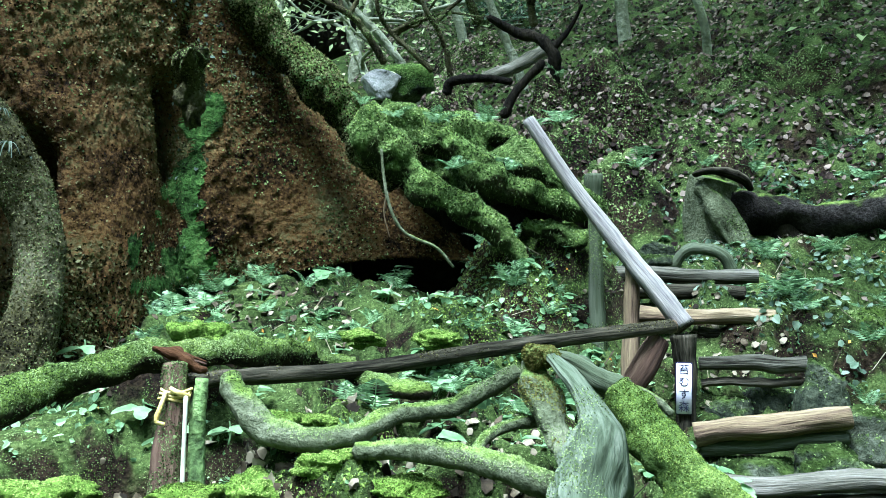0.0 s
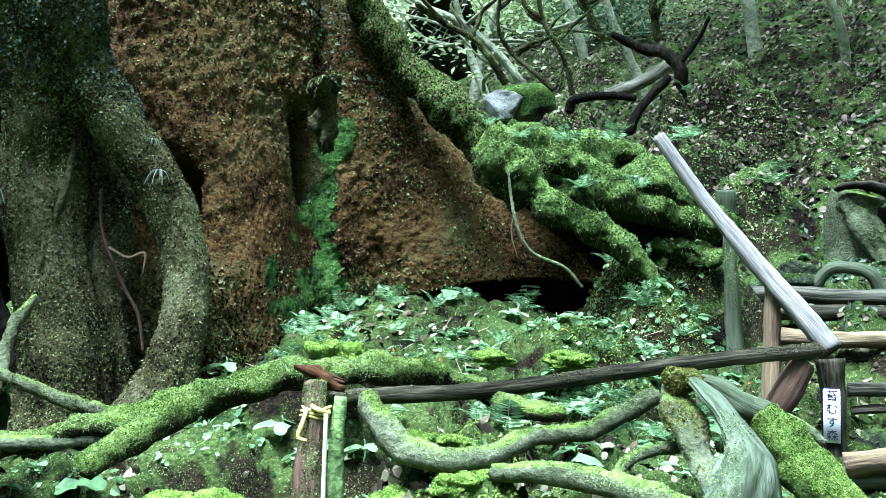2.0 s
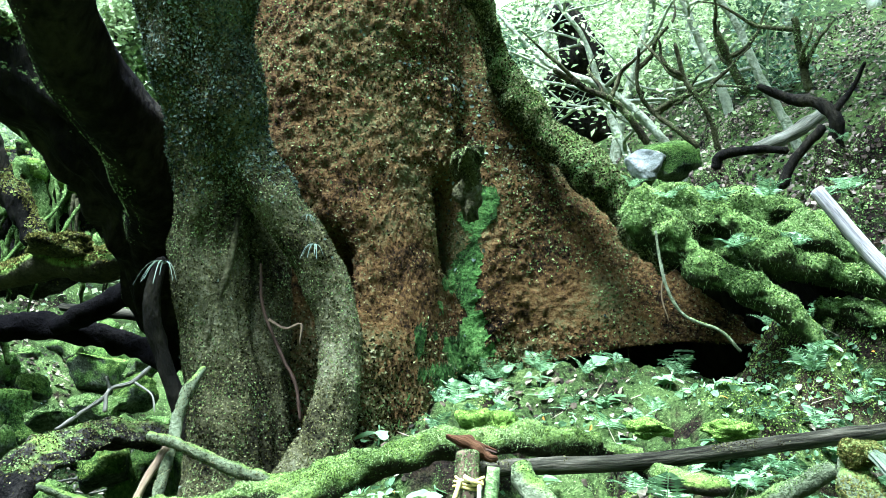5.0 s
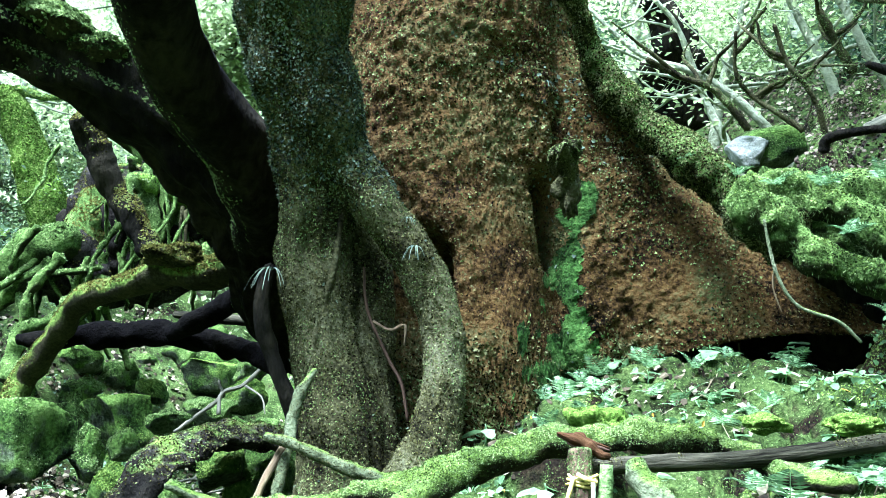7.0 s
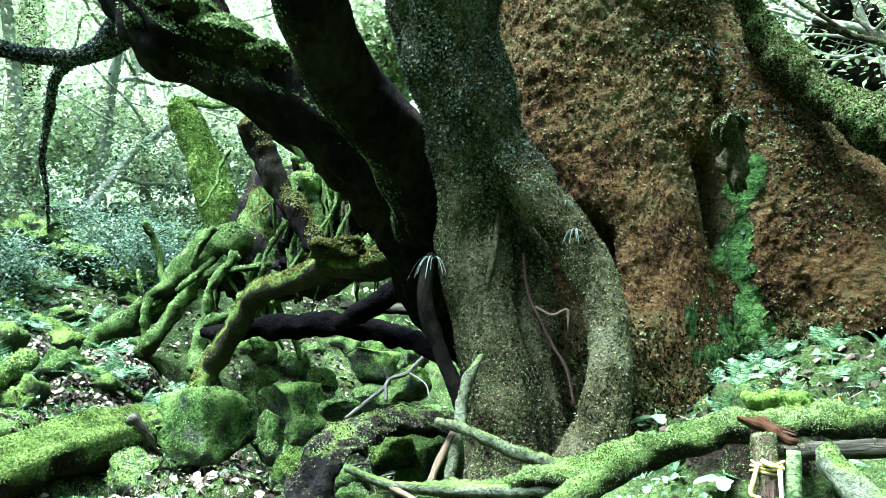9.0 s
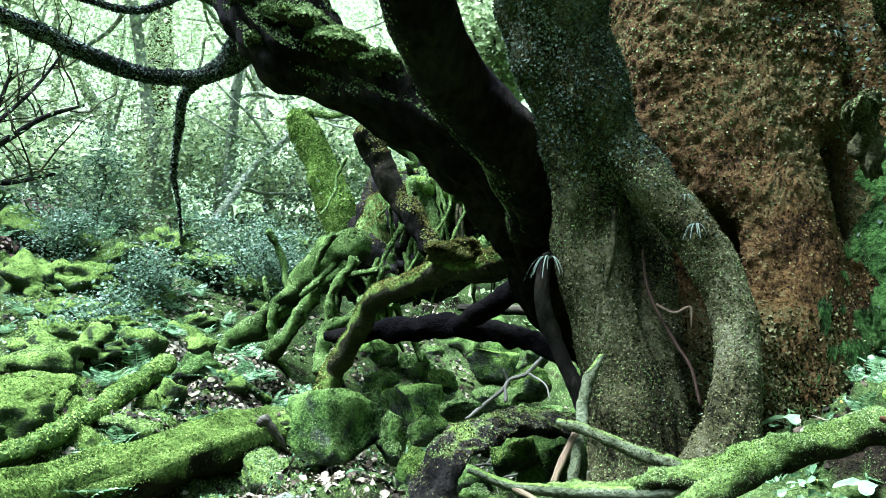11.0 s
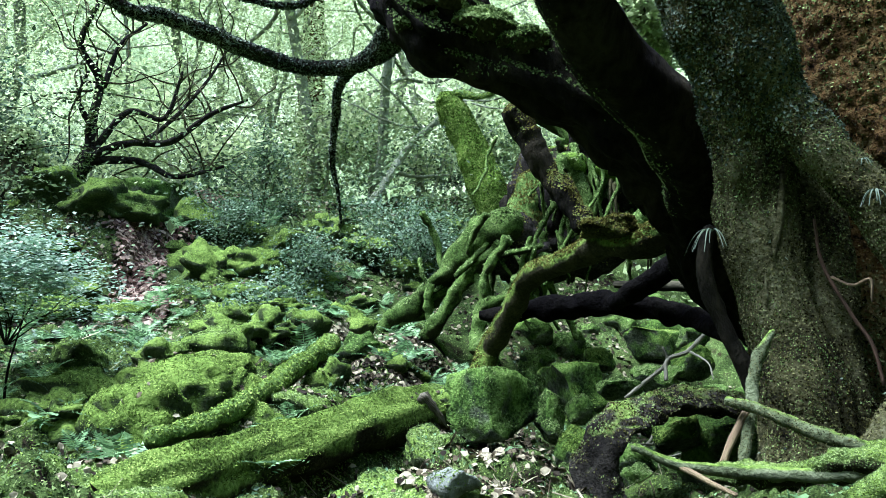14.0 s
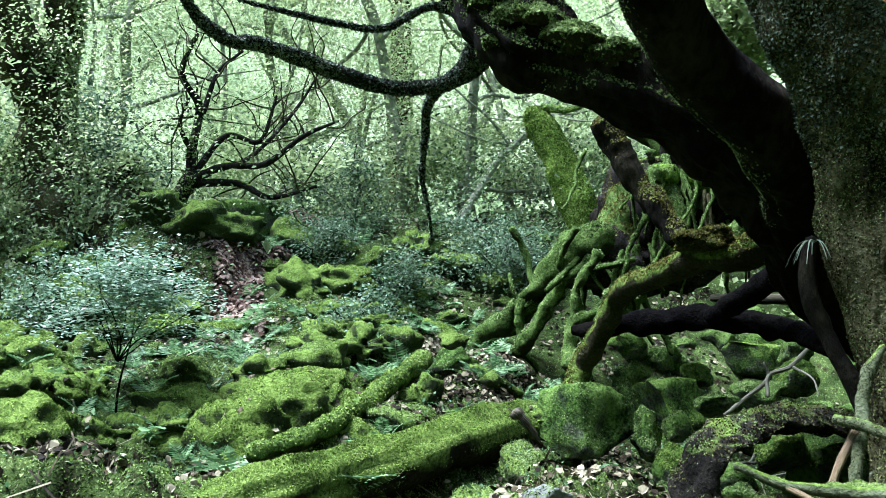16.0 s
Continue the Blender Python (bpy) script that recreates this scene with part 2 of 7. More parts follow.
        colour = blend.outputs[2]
    nt.links.new(colour, b.inputs["Base Color"])
    b.inputs["Roughness"].default_value, b.inputs["Specular IOR Level"].default_value, b.inputs["Metallic"].default_value = rough, specular, metal
    if bump:
        h = noise_node(bump_size or size, 8.0)
        bn = nt.nodes.new("ShaderNodeBump")
        bn.inputs["Strength"].default_value, bn.inputs["Distance"].default_value = bump, (bump_size or size) * 1.3
        nt.links.new(h.outputs["Fac"], bn.inputs["Height"])
        nt.links.new(bn.outputs["Normal"], b.inputs["Normal"])
    if sub:
        t = nt.nodes.new("ShaderNodeBsdfTranslucent")
        nt.links.new(ramp.outputs["Color"], t.inputs["Color"])
        ms = nt.nodes.new("ShaderNodeMixShader")
        ms.inputs["Fac"].default_value = sub
        nt.links.new(b.outputs[0], ms.inputs[1])
        nt.links.new(t.outputs[0], ms.inputs[2])
        nt.links.new(ms.outputs[0], nt.nodes["Material Output"].inputs["Surface"])
    return m


MOSS = material("moss", [(0.0122, 0.0219, 0.0084), (0.0571, 0.1003, 0.0292), (0.1326, 0.2279, 0.0624), (0.2242, 0.3463, 0.104)], 0.022, 0.3, bump=1.0, broad_share=0.75)
MOSS_BRIGHT = material("bright_moss", [(0.008, 0.016, 0.002), (0.05, 0.1, 0.01), (0.12, 0.22, 0.025), (0.2, 0.32, 0.045)], 0.022, 0.3, bump=1.0, broad_share=0.75)
MOSS_BLADE = material("moss_blades", [(0.012, 0.022, 0.005), (0.072, 0.118, 0.03), (0.19, 0.268, 0.088)], 0.03, 0.4, bump=0, island=0.5, sub=0.2, rough=1.0, specular=0.0)
MOSS_BLADE_BRIGHT = material("bright_moss_blades", [(0.02, 0.036, 0.005), (0.09, 0.155, 0.021), (0.205, 0.295, 0.062)], 0.03, 0.4, bump=0, island=0.5, sub=0.2, rough=1.0, specular=0.0)
# near-black base: shade of the crevices is put into the soil colour
SOIL = material("forest_floor", [(0.0012, 0.001, 0.0006), (0.006, 0.005, 0.0025), (0.016, 0.013, 0.006), (0.032, 0.026, 0.012)], 0.016, 0.4, bump=1.0, bump_size=0.02, broad_share=1.0, over=([(0.004, 0.008, 0.002), (0.017, 0.031, 0.006), (0.04, 0.068, 0.014), (0.085, 0.125, 0.03)], 0.6))
BARK_RED = material("red_bark", [(0.003, 0.0027, 0.001), (0.027, 0.017, 0.005), (0.066, 0.042, 0.011), (0.068, 0.061, 0.019), (0.048, 0.066, 0.018)], 0.022, 0.55, bump=1.0, bump_size=0.03)
BARK_MOSSY = material("mossy_bark", [(0.004, 0.004, 0.0018), (0.02, 0.021, 0.008), (0.046, 0.049, 0.018), (0.085, 0.092, 0.043)], 0.022, 0.35, bump=1.0)
# dark bark, lowered further to hold the arching limb's underside shade
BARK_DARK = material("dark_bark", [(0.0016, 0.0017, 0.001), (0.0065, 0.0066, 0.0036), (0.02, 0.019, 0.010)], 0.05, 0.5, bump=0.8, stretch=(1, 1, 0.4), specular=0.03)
WOOD_GREY = material("weathered_wood", [(0.010, 0.010, 0.006), (0.055, 0.06, 0.036), (0.11, 0.116, 0.075), (0.19, 0.195, 0.14)], 0.012, 0.12, bump=0.9, along=True)
WOOD_SMOOTH = material("bare_grey_green_wood", [(0.02, 0.03, 0.014), (0.05, 0.072, 0.036), (0.09, 0.118, 0.068), (0.13, 0.16, 0.1)], 0.014, 0.12, bump=0.6, along=True)
WOOD_PALE = material("barkless_pole_wood", [(0.045, 0.047, 0.036), (0.14, 0.145, 0.115), (0.21, 0.22, 0.16), (0.29, 0.30, 0.225)], 0.012, 0.12, bump=0.7, along=True)
WOOD_TAN = material("split_log_wood", [(0.02, 0.016, 0.009), (0.09, 0.07, 0.038), (0.155, 0.132, 0.062), (0.235, 0.21, 0.11)], 0.012, 0.15, bump=1.0, along=True)
WOOD_DARK = material("wet_dark_wood", [(0.004, 0.004, 0.002), (0.018, 0.019, 0.010), (0.05, 0.05, 0.028), (0.12, 0.118, 0.075)], 0.01, 0.12, bump=0.9, along=True)
WOOD_GREEN = material("algae_wood", [(0.022, 0.03, 0.014), (0.052, 0.072, 0.034), (0.105, 0.13, 0.075)], 0.03, 0.2, bump=0.7, along=True)
WOOD_RED = material("rotten_red_wood", [(0.012, 0.007, 0.003), (0.05, 0.027, 0.010), (0.10, 0.06, 0.024)], 0.012, 0.2, bump=0.9, along=True)
MOSS_OLIVE = material("olive_moss", [(0.004, 0.004, 0.001), (0.023, 0.024, 0.006), (0.058, 0.062, 0.018), (0.11, 0.12, 0.048)], 0.02, 0.35, bump=0, island=0.8, rough=1.0, specular=0.0)
# far bark, paled so that its colour carries the haze
BARK_FAR = material("hazed_far_bark", [(0.10, 0.12, 0.065), (0.19, 0.225, 0.13), (0.29, 0.34, 0.21)], 0.08, 0.7, bump=0.8)
# bark blackened to paint the shade beneath the arch
BARK_SHADED = material("shaded_black_bark", [(0.0006, 0.0006, 0.0004), (0.0016, 0.0016, 0.001), (0.004, 0.004, 0.0024)], 0.05, 0.5, bump=0.8, specular=0.02)
BARK_TUFT = material("bark_fibre", [(0.005, 0.004, 0.002), (0.04, 0.026, 0.008), (0.086, 0.056, 0.015), (0.076, 0.074, 0.022), (0.10, 0.105, 0.042)], 0.02, 0.45, bump=0, island=0.7)
ROCK_PALE = material("pale_stone", [(0.05, 0.06, 0.04), (0.12, 0.14, 0.105), (0.2, 0.22, 0.175)], 0.06, 0.5, bump=0.6)
LEAF_FERN = material("fern_leaf", [(0.036, 0.078, 0.026), (0.09, 0.185, 0.062), (0.20, 0.34, 0.135)], 0.05, 0.8, rough=0.5, bump=0, specular=0.12, island=0.6, sub=0.3)
LEAF_SHRUB = material("shrub_leaf", [(0.024, 0.055, 0.02), (0.072, 0.14, 0.06), (0.175, 0.265, 0.145)], 0.05, 0.8, rough=0.6, bump=0, specular=0.25, island=0.8, sub=0.3)
# leaf greens lightened to paint in the mist of the background
LEAF_CANOPY = material("hazed_canopy_leaf", [(0.2, 0.28, 0.105), (0.29, 0.385, 0.155), (0.38, 0.47, 0.22)], 0.2, 2.0, rough=0.7, bump=0, specular=0.05, island=0.7, sub=0.6)
# dark leaf green that includes the deep shade of the wood
LEAF_SHADE = material("shaded_undergrowth_leaf", [(0.02, 0.04, 0.014), (0.07, 0.12, 0.04), (0.17, 0.25, 0.1)], 0.1, 1.0, rough=0.6, bump=0, specular=0.1, island=0.7, sub=0.3)
LEAF_IVY = material("creeper_leaf", [(0.008, 0.015, 0.008), (0.048, 0.075, 0.043), (0.13, 0.17, 0.105)], 0.05, 0.5, rough=0.8, bump=0, specular=0.1, island=0.6)
LEAF_DEAD = material("dead_leaf", [(0.012, 0.011, 0.006), (0.06, 0.053, 0.027), (0.2, 0.195, 0.11)], 0.05, 0.8, rough=0.7, bump=0, island=0.9)
LEAF_RUST = material("rust_leaf", [(0.03, 0.018, 0.011), (0.092, 0.062, 0.04), (0.2, 0.165, 0.11)], 0.05, 0.8, rough=0.7, bump=0, island=0.9)
LEAF_YELLOW = material("yellow_leaf", [(0.3, 0.16, 0.02), (0.5, 0.32, 0.05)], 0.05, 0.8, rough=0.6, bump=0, island=0.9)
ROPE = material("yellow_rope", [(0.225, 0.18, 0.03), (0.4125, 0.36, 0.09), (0.51, 0.465, 0.1875)], 0.006, 0.1, bump=0.6)
POLE_PALE = material("pale_cane", [(0.18, 0.216, 0.12), (0.3, 0.348, 0.216), (0.372, 0.408, 0.3)], 0.03, 0.3, bump=0.2)
SIGN_WHITE = material("sign_white", [(0.62, 0.66, 0.66), (0.78, 0.8, 0.8)], 0.05, 0.2, rough=0.4, bump=0)
SIGN_INK = material("sign_ink", [(0.008, 0.01, 0.02), (0.015, 0.018, 0.03)], 0.05, 0.2, rough=0.5, bump=0)
MOSS_DEEP = material("deep_green_moss", [(0.003, 0.006, 0.001), (0.012, 0.03, 0.005), (0.03, 0.073, 0.012), (0.062, 0.125, 0.024)], 0.02, 0.2, bump=1.0)
MOSS_GOLD = material("golden_brown_moss", [(0.016, 0.016, 0.004), (0.05, 0.05, 0.010), (0.095, 0.10, 0.02), (0.10, 0.14, 0.035)], 0.03, 0.3, bump=0, island=0.4, sub=0.2, rough=1.0, specular=0.0)
# dark stone for the rocks wedged beside the steps
ROCK_DARK = material("dark_step_stone", [(0.005, 0.007, 0.004), (0.02, 0.028, 0.015), (0.045, 0.06, 0.03), (0.085, 0.105, 0.06)], 0.025, 0.25, bump=1.0, over=([(0.006, 0.012, 0.002), (0.026, 0.048, 0.008), (0.06, 0.10, 0.02)], 0.6))
WOOD_BROWN = material("brown_stake_wood", [(0.016, 0.012, 0.008), (0.06, 0.042, 0.024), (0.12, 0.09, 0.05)], 0.018, 0.2, bump=0.9, along=True)
LEAF_PALE = material("pale_sapling_leaf", [(0.075, 0.1495, 0.077), (0.1875, 0.299, 0.176), (0.375, 0.483, 0.33)], 0.05, 0.5, rough=0.5, bump=0, specular=0.3, island=0.7, sub=0.3)
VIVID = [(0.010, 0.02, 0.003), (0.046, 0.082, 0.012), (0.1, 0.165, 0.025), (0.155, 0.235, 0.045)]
# moss on top; shade of sides and undersides is put into the base
MOSS_SHADE_ROCK = material("moss_over_shaded_stone", [(0.006, 0.01, 0.004), (0.026, 0.04, 0.013), (0.055, 0.075, 0.028)], 0.022, 0.3, bump=1.0, broad_share=0.9, over=(VIVID, 0.2))
MOSS_SHADE_LIMB = material("moss_over_shaded_bark", [(0.006, 0.006, 0.003), (0.02, 0.02, 0.009), (0.042, 0.044, 0.018)], 0.022, 0.3, bump=1.0, broad_share=0.9, over=(VIVID, -0.1))
MOSS_SHADE_PAD = material("shaded_moss_pad", [(0.004, 0.005, 0.002), (0.014, 0.018, 0.006), (0.03, 0.038, 0.012)], 0.018, 0.25, bump=1.0, broad_share=0.9, over=([(0.008, 0.017, 0.003), (0.034, 0.066, 0.011), (0.08, 0.14, 0.028), (0.15, 0.22, 0.055)], -0.35))
MOSSY_WOOD = material("moss_over_grey_wood", [(0.022, 0.03, 0.012), (0.06, 0.078, 0.034), (0.12, 0.145, 0.075)], 0.02, 0.2, bump=0.9, broad_share=0.9, over=(VIVID, 0.75))
# hillside dead leaves, a little darker than LEAF_DEAD
LEAF_HILL = material("hillside_dead_leaf", [(0.010, 0.008, 0.005), (0.055, 0.044, 0.028), (0.17, 0.15, 0.10)], 0.05, 0.8, rough=0.7, bump=0, island=0.9)
# deep green moss on top; darker stone on the sides paints their shade
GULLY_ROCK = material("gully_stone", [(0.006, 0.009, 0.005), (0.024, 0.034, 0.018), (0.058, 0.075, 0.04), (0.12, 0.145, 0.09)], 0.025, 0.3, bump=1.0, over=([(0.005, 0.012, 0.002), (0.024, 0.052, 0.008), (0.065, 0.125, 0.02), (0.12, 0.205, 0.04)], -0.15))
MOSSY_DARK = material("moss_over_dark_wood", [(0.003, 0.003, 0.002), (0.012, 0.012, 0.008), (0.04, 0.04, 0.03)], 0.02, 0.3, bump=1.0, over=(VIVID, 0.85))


# ---------------- ground ----------------
def ground_z(x, y):
    """The lie of the land: a hollow under the path, a bank to the giant tree, a hillside to the right, a gully and
    slope to the left, and an unseen steep bank added behind the path to block light.
    """
    x, y = np.asarray(x, float), np.asarray(y, float)
    r = np.hypot(x, y)
    z = 0.2 + 0.8 * step(0.9, 2.5, r)
    hill = 0.75 * (x - 1.6) + 0.66 * (y - 3.8) - 1.2
    z = z + 0.67 * np.log1p(np.exp(2.2 * np.clip(hill, -20, 60))) / 2.2
    left = -0.8 * (x + 3.8) + 0.6 * (y - 4.2)
    for slope, start in ((0.24, 0.0), (0.28, 4.0), (-0.40, 8.5)):
        z = z + slope * np.log1p(np.exp(1.5 * np.clip(left - start, -20, 60))) / 1.5
    z = z + 0.75 * np.exp(-(((x - 0.6) / 1.3) ** 2 + ((y - 4.6) / 1.5) ** 2))
    z = z - 0.35 * np.exp(-(((x + 3.2) / 1.6) ** 2 + ((y - 5.6) / 1.6) ** 2))
    along, aside = 0.37 * (x - 2.2) + 0.93 * (y - 2.7), 0.93 * (x - 2.4) - 0.37 * (y - 2.9)
    z = z - 0.13 * np.exp(-(((y - 4.5 - 0.1 * x) / 0.16) ** 2)) * step(-0.25, 0.0, x) * step(1.6, 1.2, x)
    z = z - 0.3 * np.exp(-(((x - 2.4) / 0.7) ** 2 + ((y - 2.5) / 0.7) ** 2))
    z = z + 0.42 * np.exp(-((aside / 1.2) ** 2)) * step(0.2, 1.5, along) * step(4.0, 2.2, along)
    # unseen bank, added to keep low sky light off the front
    z = z + 0.85 * np.log1p(np.exp(1.5 * np.clip(-y - 4.0, -20, 40))) / 1.5
    z = z - 0.42 * np.exp(-(((x + 2.75) / 1.25) ** 2 + ((y - 3.5) / 1.15) ** 2)) - 0.22 * np.exp(-(((x + 4.1) / 0.9) ** 2 + ((y - 2.2) / 0.9) ** 2))
    z = z - 1.0 * np.exp(-(((x + 3.6) / 1.9) ** 2 + ((y - 9.0) / 3.2) ** 2))
    return z


# hummocks: the place of each top and the radius in metres
HUMMOCKS = [
    ((-7.61, 4.17, 1.86), 0.6), ((-9.98, 5.54, 3.57), 0.9), ((-8.87, 3.59, 2.36), 0.7),
    ((-7.54, 5.85, 2.34), 0.8), ((-6.25, 5.84, 2.00), 0.6), ((-5.11, 4.87, 1.49), 0.6), ((-4.67, 5.28, 1.45), 0.5), ((-4.60, 3.92, 1.18), 0.4),
    ((-2.64, 3.80, 0.99), 0.5), ((-4.16, 1.65, 1.17), 0.6),
    ((1.64, 4.17, 1.97), 0.26), ((1.94, 4.25, 2.08), 0.26), ((1.61, 3.87, 1.80), 0.22), ((1.19, 3.50, 1.57), 0.26), ((-0.04, 3.30, 1.55), 0.2),
    ((0.18, 2.20, 1.18), 0.16), ((0.40, 2.02, 1.20), 0.18), ((0.46, 2.65, 1.32), 0.18), ((-0.25, 2.20, 1.17), 0.2), ((3.09, 3.41, 1.61), 0.35)]
MOUNDS = [((3.51, 7.89, 4.15), 0.35), ((4.14, 7.97, 4.39), 0.45), ((4.25, 7.56, 3.99), 0.35), ((5.76, 7.65, 4.47), 0.35), ((6.35, 7.16, 4.51), 0.38),
          ((3.16, 6.60, 3.27), 0.35), ((4.37, 12.53, 6.08), 0.6), ((2.88, 9.71, 4.37), 0.4), ((4.39, 6.47, 3.30), 0.35), ((3.21, 5.87, 2.81), 0.35)]


# hollows under the roots: place, radius and depth in metres
HOLLOWS = [((-0.31, 2.51, 1.27), 0.36, 0.55), ((-0.10, 2.5, 1.28), 0.24, 0.4), ((0.38, 2.76, 1.33), 0.2, 0.1), ((0.24, 2.35, 1.20), 0.16, 0.08), ((0.79, 2.46, 1.34), 0.2, 0.12), ((0.84, 2.00, 1.24), 0.2, 0.14), ((-3.62, 3.75, 0.9), 0.42, 0.4), ((-3.3, 4.9, 1.0), 0.4, 0.35)]


def ground_full(x, y):
    p = np.stack([x, y, 0 * x], -1)
    r = np.hypot(x, y)
    base = ground_z(x, y)
    z = base + (0.08 * fbm(p, 0.9, 3, 3) + 0.05 * np.abs(fbm(p, 0.22, 3, 5)) + 0.12 * fbm(p, 0.55, 2, 6) * step(5.0, 7.0, r) + 0.16 * np.abs(fbm(p, 1.1, 2, 16)) * step(5.0, 7.0, r) + 0.2 * np.abs(fbm(p, 0.8, 3, 18)) * step(6.0, 8.0, r) * step(1.0, 2.5, x)) * step(0.5, 2.2, r) + 0.25 * fbm(p, 4.0, 2, 9) * step(12, 20, r)
    warp = 1 + 0.35 * fbm(p, 0.5, 3, 31)
    for (hx, hy, top), s in HUMMOCKS + MOUNDS:
        amp = min(max(top - float(ground_z(hx, hy)), 0.05), 1.1)
        z = np.maximum(z, base + amp * np.exp(-((np.hypot(x - hx, y - hy) / s * warp) ** 3)) * (1 + 0.12 * fbm(p, 0.2, 2, 7)))
    for (hx, hy, _), s, deep in HOLLOWS:
        z = z - deep * np.exp(-((np.hypot(x - hx, y - hy) / s * warp) ** 4))
    lump = step(1.5, 1.9, r) * step(9.0, 6.5, r)
    z = z + lump * (0.03 * np.abs(fbm(p, 0.11, 3, 43)) - 0.075 * np.exp(-((fbm(p, 0.24, 2, 44) / 0.13) ** 2)) - 0.05 * np.exp(-((fbm(p, 0.13, 2, 45) / 0.14) ** 2)) + 0.03)
    return z + 0.010 * fbm(p, 0.07, 2, 41) * step(9, 6, r) + 0.07 * np.abs(fbm(p, 0.26, 3, 47)) * step(-1.9, -3.0, x) * step(12, 9, r)


def on_ground(x, y):
    return float(ground_full(np.array([x]), np.array([y]))[0])


rings = np.concatenate([[0.25], np.geomspace(0.5, 1.75, 16), np.geomspace(1.8, 7, 150), np.geomspace(7.1, 14, 70), np.geomspace(14.5, 90, 50)])
turns = np.radians(np.concatenate([np.linspace(42, 170, 420, endpoint=False), np.linspace(172, 400, 90, endpoint=False)]))
spokes = len(turns)
ra, aa = np.meshgrid(rings, turns, indexing="ij")
gx, gy = (ra * np.cos(aa)).ravel(), (ra * np.sin(aa)).ravel()
gv = np.stack([gx, gy, ground_full(gx, gy)], -1)
gi, gj = np.arange(len(rings) - 1)[:, None] * spokes, np.arange(spokes)[None]
gk = (gj + 1) % spokes
GROUND = (np.vstack([gv, [0, 0, on_ground(0, 0)]]),
          [np.stack([gi + gj, gi + spokes + gj, gi + spokes + gk, gi + gk], -1).reshape(-1, 4),
           np.stack([0 * gj[0] + len(gv), gj[0], gk[0]], -1)])
ground = part("ground", GROUND, SOIL)
tagged(ground, "mossy forest floor on a slope, crevice shade put into its dark soil", "ground", kind="structure")


def region(x0, x1, y0, y1, keep_faces=None):
    """The stretch of the ground within a plan rectangle."""
    v, t = triangles(GROUND)
    c = v[t].mean(1)
    ok = (c[:, 0] > x0) & (c[:, 0] < x1) & (c[:, 1] > y0) & (c[:, 1] < y1)
    return v, t[ok]


# ---------------- the giant cedar ----------------
def loop_curve(points, n=340):
    p = np.array(points, float)
    k = len(p)
    out = []
    for i in range(k):
        a, b, c, d = p[i - 1], p[i], p[(i + 1) % k], p[(i + 2) % k]
        t = np.linspace(0, 1, 24, endpoint=False)[:, None]
        out.append(0.5 * (2 * b + (c - a) * t + (2 * a - 5 * b + 4 * c - d) * t**2 + (3 * b - a - 3 * c + d) * t**3))
    q = np.vstack(out)
    qq = np.vstack([q, q[:1]])
    gap = np.linalg.norm(np.diff(qq, axis=0), axis=1) * (0.25 + 0.75 * step(5.6, 5.1, qq[1:, 1]))
    s = np.concatenate([[0], np.cumsum(gap)])
    u = np.linspace(0, s[-1], n, endpoint=False)
    return np.stack([np.interp(u, s, qq[:, 0]), np.interp(u, s, qq[:, 1])], -1)


